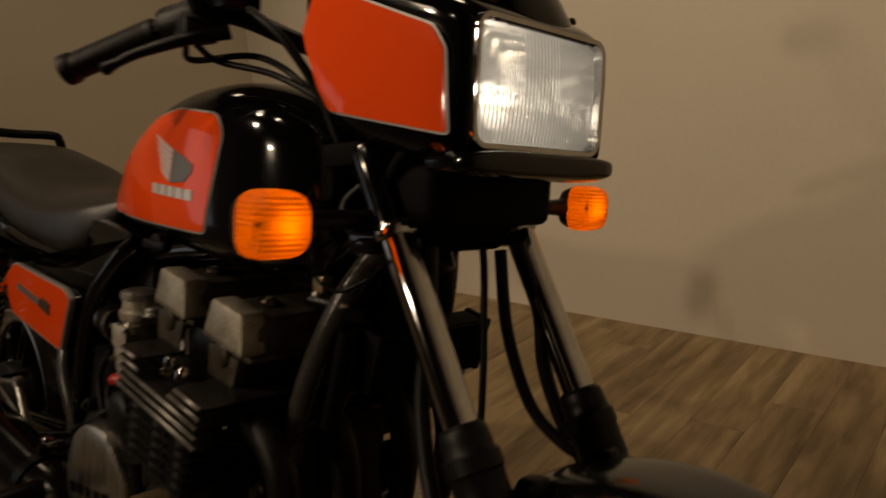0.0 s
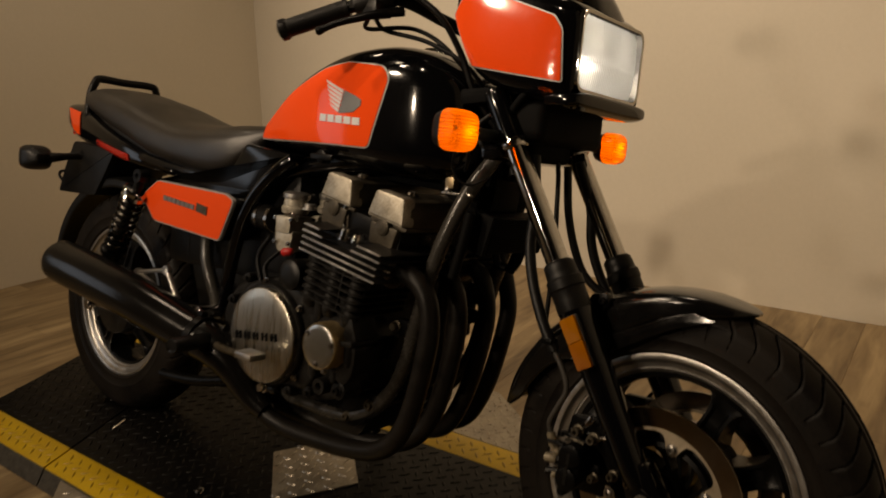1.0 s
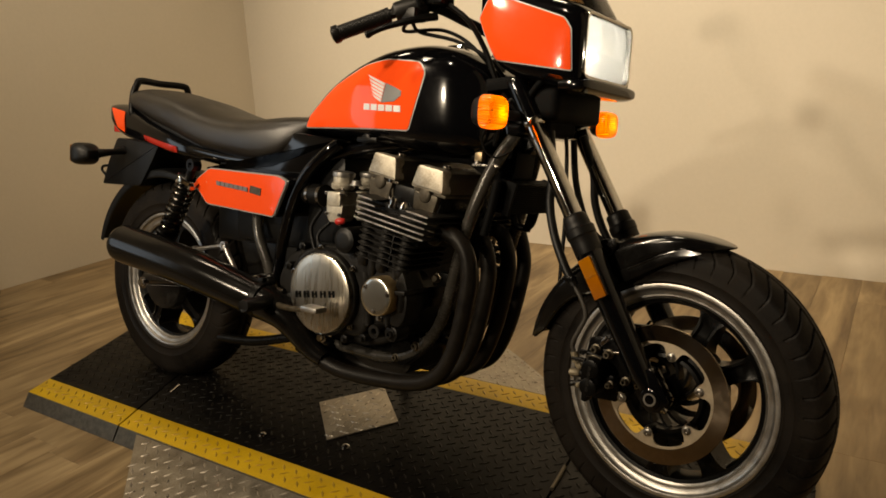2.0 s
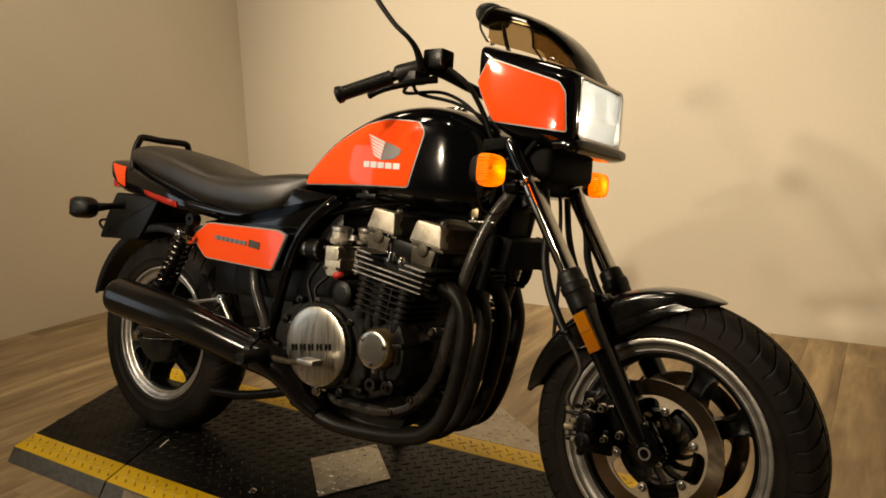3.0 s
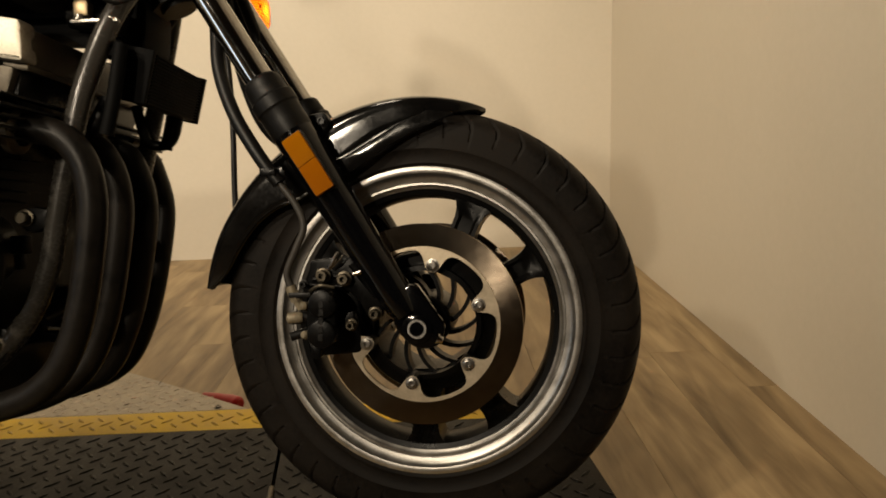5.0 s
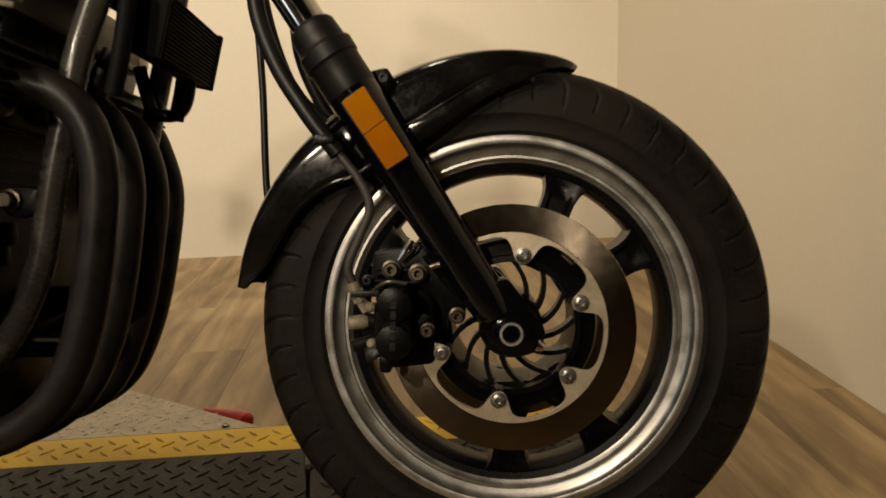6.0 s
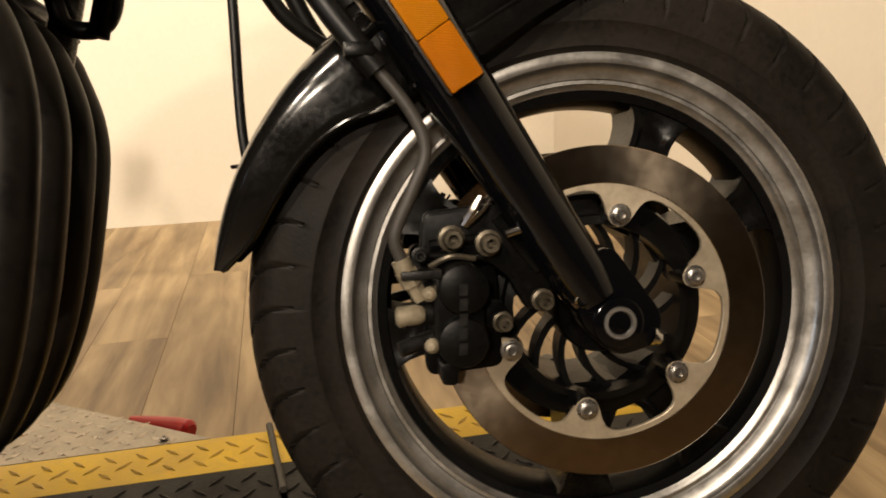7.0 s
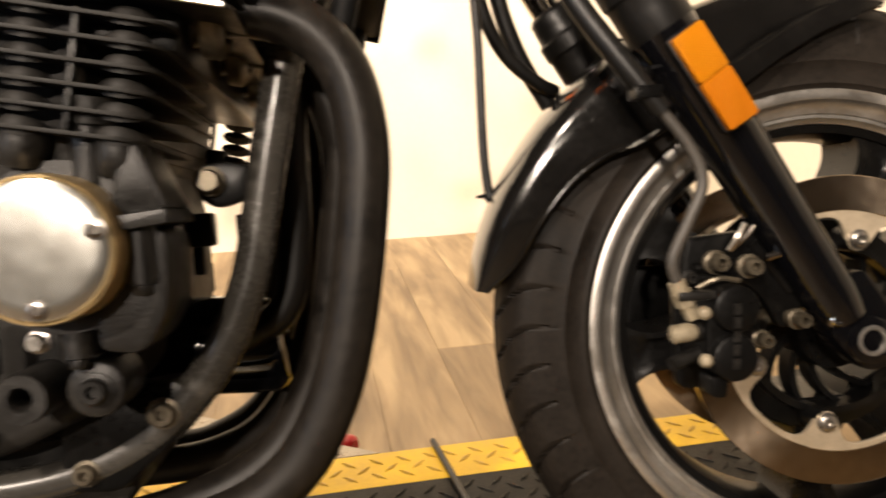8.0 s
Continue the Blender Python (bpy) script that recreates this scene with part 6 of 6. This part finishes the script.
for y in (-0.165, -0.06, 0.06, 0.165):
    o = math.copysign(0.045, y) if abs(y) > 0.1 else 0.0
    E("spark_plug_cap", join(tube([(-0.052, y, 0.20), (-0.066, y, 0.245), (-0.072, y, 0.30)], 0.0085, 12), bolt((-0.018, y + o, 0.218), (0, 0, 1), 0.0085, 0.022, False)), CHROME if abs(y) > 0.1 else HOSE, case)
    E("dome_nut", lathe([(0.009, 0), (0.009, 0.008), (0.006, 0.014), (0, 0.017)], (0.010, y + o, 0.222), (0, 0, 1), 14), CHROME, case)
    E("exhaust_flange", join(lathe([(0.019, 0), (0.030, 0), (0.030, 0.010), (0.024, 0.014), (0.019, 0.014)], (0.070, y, 0.186), (0.95, 0, 0.0), 24, closed=True), bolt((0.078, y - 0.024, 0.188), (1, 0, 0), 0.006, 0.010, False), bolt((0.078, y + 0.024, 0.188), (1, 0, 0), 0.006, 0.010, False)), OLDZINC, case)

# carburettors
CARBS = Matrix.Translation((-0.046, 0, -0.009))  # set back behind the head


def C(name, bm, material, parent=None, label=""):
    bm.transform(CARBS)
    return R(name, bm, material, parent, label)


for y in (-0.150, -0.052, 0.052, 0.150):
    carb = C("carburettor", join(
        tube([(-0.800, y, 0.632), (-0.790, y, 0.632), (-0.700, y, 0.632), (-0.680, y, 0.630)], [0.024, 0.026, 0.026, 0.023], 24, 2),
        lathe([(0.0, 0), (0.026, 0), (0.028, 0.006), (0.028, 0.012), (0.024, 0.016), (0.024, 0.030), (0.012, 0.034), (0, 0.034)], (-0.744, y, 0.652), (0.05, 0, 1), 28),
        prism(rounded([(-0.772, 0.618), (-0.718, 0.618), (-0.722, 0.585), (-0.735, 0.572), (-0.762, 0.572), (-0.770, 0.588)], 0.006), y - 0.026, y + 0.026, 0.004),
        box(-0.765, y - 0.032, 0.612, -0.722, y + 0.032, 0.646, 0.004)), CARB, label="cast aluminium carburettor")
    C("carburettor_cap", join(lathe([(0, 0), (0.027, 0), (0.0275, 0.004), (0.0275, 0.010), (0.020, 0.013), (0, 0.014)], (-0.742, y, 0.683), (0.05, 0, 1), 28), bolt((-0.700, y, 0.664), (0, 0, 1), 0.012, 0.012, False)), ALU, carb)
    C("intake_boot", tube([(-0.87, y * 0.9, 0.632), (-0.84, y * 0.95, 0.632), (-0.80, y, 0.632)], 0.027, 18, 3), HOSE, carb)
    for s in (-1, 1):
        for x, z in ((-0.768, 0.641), (-0.720, 0.641), (-0.765, 0.592), (-0.724, 0.592)):
            C("carburettor_screw", bolt((x, y + s * 0.030, z), (0, s, 0), 0.0035, 0.004), STEEL, carb)
    for x in (-0.806, -0.852):
        C("hose_clamp", lathe([(0.0268, -0.004), (0.0285, -0.004), (0.0285, 0.004), (0.0268, 0.004)], (x, y * (1 if x > -0.82 else 0.94), 0.632), (1, 0, 0), 24, closed=True), STEEL, carb)
    C("float_bowl_drain", bolt((-0.746, y, 0.572), (0, 0, -1), 0.006, 0.010, False), STEEL, carb)
    C("choke_lever", tube([(-0.735, y - 0.033, 0.650), (-0.712, y - 0.035, 0.655), (-0.700, y - 0.030, 0.640)], 0.0028, 8), STEEL, carb)
C("fuel_plug", tube([(-0.709, -0.204, 0.577), (-0.706, -0.204, 0.578), (-0.698, -0.203, 0.580), (-0.690, -0.200, 0.581), (-0.687, -0.199, 0.581)], [0.006, 0.0085, 0.0085, 0.007, 0.005], 12), REDPLASTIC, label="red rubber plug")
C("vent_hose", tube([(-0.79, -0.17, 0.60), (-0.82, -0.175, 0.55), (-0.80, -0.178, 0.49), (-0.835, -0.17, 0.45)], 0.005, 10), HOSE)
C("vent_hose", tube([(-0.77, -0.16, 0.57), (-0.80, -0.17, 0.535), (-0.785, -0.175, 0.50)], 0.0045, 10), HOSE)

# ---- exhaust ----
for y, dx, low, tuck in ((-0.165, 0.0, 0.0, -0.165), (-0.06, -0.015, -0.012, -0.085), (0.06, -0.031, -0.022, 0.085), (0.165, -0.046, -0.030, 0.165)):
    pipe = B("header_pipe", tube([(-0.535, y, 0.560), (-0.485 + dx * 0.4, y, 0.573), (-0.440 + dx * 0.7, y, 0.562), (-0.413 + dx, y, 0.534), (-0.402 + dx, y, 0.490), (-0.404 + dx, y, 0.440), (-0.419 + dx * 1.1, y, 0.352 + low * 0.4), (-0.438 + dx * 1.2, y, 0.294 + low * 0.8), (-0.468 + dx * 1.2, y + (tuck - y) * 0.2, 0.250 + low),
                                  (-0.520 + dx, y + (tuck - y) * 0.5, 0.222 + low), (-0.62, tuck, 0.205 + low * 0.8), (-0.75, tuck * 1.05, 0.205 + low * 0.4), (-0.86, math.copysign(0.185, y), 0.245)], 0.0185, 22, 7), PIPE, label="black header pipe browned by heat")
for s in (-1, 1):
    muffler = R("muffler", tube([(-0.80, s * 0.178, 0.222), (-0.84, s * 0.184, 0.245), (-0.90, s * 0.194, 0.302), (-0.95, s * 0.205, 0.330), (-1.05, s * 0.220, 0.353), (-1.20, s * 0.242, 0.388), (-1.35, s * 0.255, 0.411), (-1.49, s * 0.265, 0.428), (-1.522, s * 0.267, 0.433), (-1.534, s * 0.268, 0.435)],
                                [0.022, 0.028, 0.040, 0.0445, 0.049, 0.0525, 0.0545, 0.0545, 0.0535, 0.048], 36, 5), MUFFLER, label="black chrome muffler")
    R("tailpipe", lathe([(0.020, 0.0), (0.0225, 0.0), (0.0225, 0.018), (0.020, 0.018)], (-1.532, s * 0.268, 0.4345), (-1, 0, 0.12), 24, closed=True), PIPE, muffler)
    R("muffler_clamp", join(tube([(-0.985, s * 0.212, 0.342), (-1.003, s * 0.214, 0.345)], 0.0485, 32, 1), box(-1.003, s * 0.212 - 0.008, 0.385, -0.985, s * 0.212 + 0.008, 0.402, 0.003)), BLACK_SATIN, muffler)
    hanger = R("muffler_hanger", join(
        tube([(-1.300, s * 0.188, 0.437), (-1.174, s * 0.190, 0.462)], 0.0052, 10, 1), tube([(-1.174, s * 0.190, 0.462), (-1.108, s * 0.193, 0.385)], 0.0068, 10, 1), tube([(-1.108, s * 0.193, 0.385), (-1.300, s * 0.188, 0.437)], 0.0058, 10, 1),
        lathe([(0.0065, -0.006), (0.0115, -0.006), (0.0115, 0.006), (0.0065, 0.006)], (-1.174, s * 0.190, 0.462), (0, 1, 0), 20, closed=True), lathe([(0.0065, -0.006), (0.0115, -0.006), (0.0115, 0.006), (0.0065, 0.006)], (-1.108, s * 0.193, 0.385), (0, 1, 0), 20, closed=True),
        lathe([(0.005, -0.006), (0.0095, -0.006), (0.0095, 0.006), (0.005, 0.006)], (-1.300, s * 0.188, 0.437), (0, 1, 0), 20, closed=True)), ALU, label="triangular bare aluminium footrest bracket")

# ---- rear wheel, swingarm and shocks ----
rear_wheel = R("rear_wheel", casting_mesh(RX, RZ), BLACK_SATIN, None, "black cast rear wheel")
for turn, s in SPOKES:
    R("spoke", spoke_mesh(RX, RZ, radians(100.0 + turn), s, 1.25), BLACK_SATIN, rear_wheel)
for k in range(15):
    R("hub_vane", vane_mesh(RX, RZ, 2 * math.pi * k / 15), BLACK_SATIN, rear_wheel)
R("rim", rim_mesh(RX, RZ, 0.054), ALU, rear_wheel, "polished aluminium rim lip")
R("tyre", tyre_mesh(0.316, 0.066, 0.2135, RX, RZ, deep=0.005), RUBBER, rear_wheel, "worn black rear tyre", angle=50)
R("brake_drum", disc(0.092, -0.04, 0.075, (RX, 0, RZ), (0, -1, 0), 0.006), ENGINE, rear_wheel)
R("final_drive", disc(0.080, 0.03, 0.105, (RX, 0, RZ), (0, 1, 0), 0.012), ENGINE, rear_wheel)
R("rear_axle", join(tube([(RX, -0.145, RZ), (RX, 0.145, RZ)], 0.010, 14, 1), bolt((RX, -0.140, RZ), (0, -1, 0), 0.014, 0.012, False)), STEEL, rear_wheel)
R("valve", tube([(RX - 0.175, -0.03, RZ - 0.06), (RX - 0.158, -0.034, RZ - 0.052)], 0.004, 8, 1), HOSE, rear_wheel)
B("swingarm", join(tube([(-0.985, -0.10, 0.375), (-1.10, -0.118, 0.362), (-1.50, -0.122, 0.310), (-1.575, -0.122, 0.303)], [0.028, 0.024, 0.022, 0.020], 18, 4), tube([(-0.985, 0.10, 0.375), (-1.10, 0.118, 0.362), (-1.50, 0.122, 0.310), (-1.575, 0.122, 0.303)], [0.028, 0.026, 0.026, 0.024], 18, 4),
                    tube([(-0.985, -0.13, 0.375), (-0.985, 0.13, 0.375)], 0.030, 20, 1)), BLACK, label="black swingarm")
for s in (-1, 1):
    top, low = Vector((-1.302, s * 0.168, 0.670)), Vector((-1.440, s * 0.168, 0.425))
    way = (low - top).normalized()
    side, up = Vector((0, 1, 0)), way.cross(Vector((0, 1, 0)))
    shock = B("shock_absorber", join(tube([top, low], 0.0125, 14, 1), tube([low - way * 0.09, low], 0.024, 18, 1), lathe([(0.008, -0.014), (0.017, -0.014), (0.017, 0.014), (0.008, 0.014)], low, (0, 1, 0), 20, closed=True),
                                     lathe([(0.008, -0.014), (0.017, -0.014), (0.017, 0.014), (0.008, 0.014)], top, (0, 1, 0), 20, closed=True)), BLACK_SATIN, label="rear shock absorber with a black coil spring")
    turns, coil = 8.5, []
    for k in range(int(turns * 14)):
        a, d = 2 * math.pi * k / 14, 0.062 + 0.165 * k / (turns * 14)
        coil.append(top + way * d + 0.0265 * (math.cos(a) * side + math.sin(a) * up))
    B("coil_spring", tube(coil, 0.0048, 8, 1), DARK_CHROME, shock, "dark steel coil spring")
    B("spring_collar", tube([top + way * 0.040, top + way * 0.043, top + way * 0.052, top + way * 0.054, top + way * 0.062, top + way * 0.064], [0.028, 0.033, 0.033, 0.029, 0.033, 0.030], 24, 2), CHROME, shock, "chrome spring collar")
    B("spring_seat", tube([top + way * 0.225, top + way * 0.229, top + way * 0.240, top + way * 0.244], [0.026, 0.032, 0.032, 0.026], 24, 1), BLACK_SATIN, shock)
    R("pivot_cap", disc(0.0185, 0.13, 0.198, (-1.035, 0, 0.384), (0, s, 0), 0.004, 28, 0.002), CHROME, label="round chrome pivot cap")
    R("hanger_stay", tube([(-1.108, s * 0.193, 0.385), (-1.06, s * 0.15, 0.386)], 0.007, 10, 1), BLACK_SATIN)
    R("hanger_stay", tube([(-1.300, s * 0.188, 0.437), (-1.300, s * 0.13, 0.44)], 0.006, 10, 1), BLACK_SATIN)

# controls and stands
pedal = B("brake_pedal", tube([(-0.955, -0.185, 0.345), (-0.915, -0.222, 0.345), (-0.85, -0.236, 0.347), (-0.79, -0.246, 0.356), (-0.750, -0.252, 0.366)], [0.009, 0.0085, 0.0075, 0.007, 0.007], 12), OLDZINC, label="dull metal brake pedal")
B("pedal_pad", box(-0.772, -0.285, 0.360, -0.722, -0.245, 0.374, 0.004), ALU, pedal, "bare metal pad")
B("footrest", join(tube([(-0.930, -0.190, 0.352), (-0.925, -0.235, 0.352)], 0.013, 14, 1)), ALU)
B("footrest_rubber", tube([(-0.925, -0.232, 0.352), (-0.924, -0.238, 0.352), (-0.915, -0.318, 0.352), (-0.914, -0.322, 0.352)], [0.013, 0.0165, 0.0165, 0.012], 16, 2), HOSE)
B("pedal_spring", join(*[tube([(-0.985 + 0.008 * k, -0.19, 0.372), (-0.981 + 0.008 * k, -0.19, 0.372)], 0.008, 10, 1) for k in range(9)]), STEEL)
B("left_footrest", tube([(-0.930, 0.19, 0.352), (-0.915, 0.318, 0.352)], 0.0155, 14, 1), HOSE)
B("side_stand", join(tube([(-0.80, 0.125, 0.25), (-0.83, 0.19, 0.16), (-0.855, 0.262, 0.058)], 0.0115, 12, 3), disc(0.026, 0, 0.006, (-0.857, 0.268, 0.0445), (0, 0.18, 1), 0.002)), BLACK_SATIN, label="black side stand on the deck")
B("centre_stand", join(tube([(-0.93, -0.10, 0.24), (-1.08, -0.13, 0.20), (-1.20, -0.15, 0.19)], 0.013, 12), tube([(-0.93, 0.10, 0.24), (-1.08, 0.13, 0.20), (-1.20, 0.15, 0.19)], 0.013, 12), tube([(-1.05, -0.125, 0.205), (-1.05, 0.125, 0.205)], 0.011, 12, 1)), BLACK_SATIN, label="black centre stand folded up")

# ---- the rest of the room ----
board = tagged(part("display_board", box(-0.015, -0.36, 0, 0.015, 0.36, 0.86, 0.004), BLACK_SATIN), "tall black display board leaning against the wall", "board")
board.matrix_world = pose(WALL_W + 0.055, -0.08, FLOOR_Z + 0.002, 0, -3, 0)
for k in range(6):
    part("printed_line", box(0.0152, 0.30 - 0.012, 0.30 + 0.045 * k, 0.0160, 0.312, 0.335 + 0.045 * k, 0), GREY_DECAL, board)

# floor planks, staggered, each a piece of its own
PW, PL = 0.152, 1.22
plank_mesh = {}
rng = random.Random(7)
x, row = WALL_W, 0
while x < WALL_E - 0.01:
    w = min(PW, WALL_E - x)
    y = WALL_S - rng.random() * PL
    while y < WALL_N:
        y0, y1 = max(y, WALL_S), min(y + PL, WALL_N)
        if y1 - y0 > 0.03:
            size = (round(w, 3), round(y1 - y0, 3))
            if size not in plank_mesh:
                plank_mesh[size] = finish(box(-size[0] / 2 + 0.0002, -size[1] / 2 + 0.0002, -0.006, size[0] / 2 - 0.0002, size[1] / 2 - 0.0002, 0, 0.0005, 1), "plank", WOOD)
            ob = new("plank", plank_mesh[size])
            ob.parent = floor
            ob.location = (x + w / 2, (y0 + y1) / 2, FLOOR_Z)
        y += PL
    x += PW
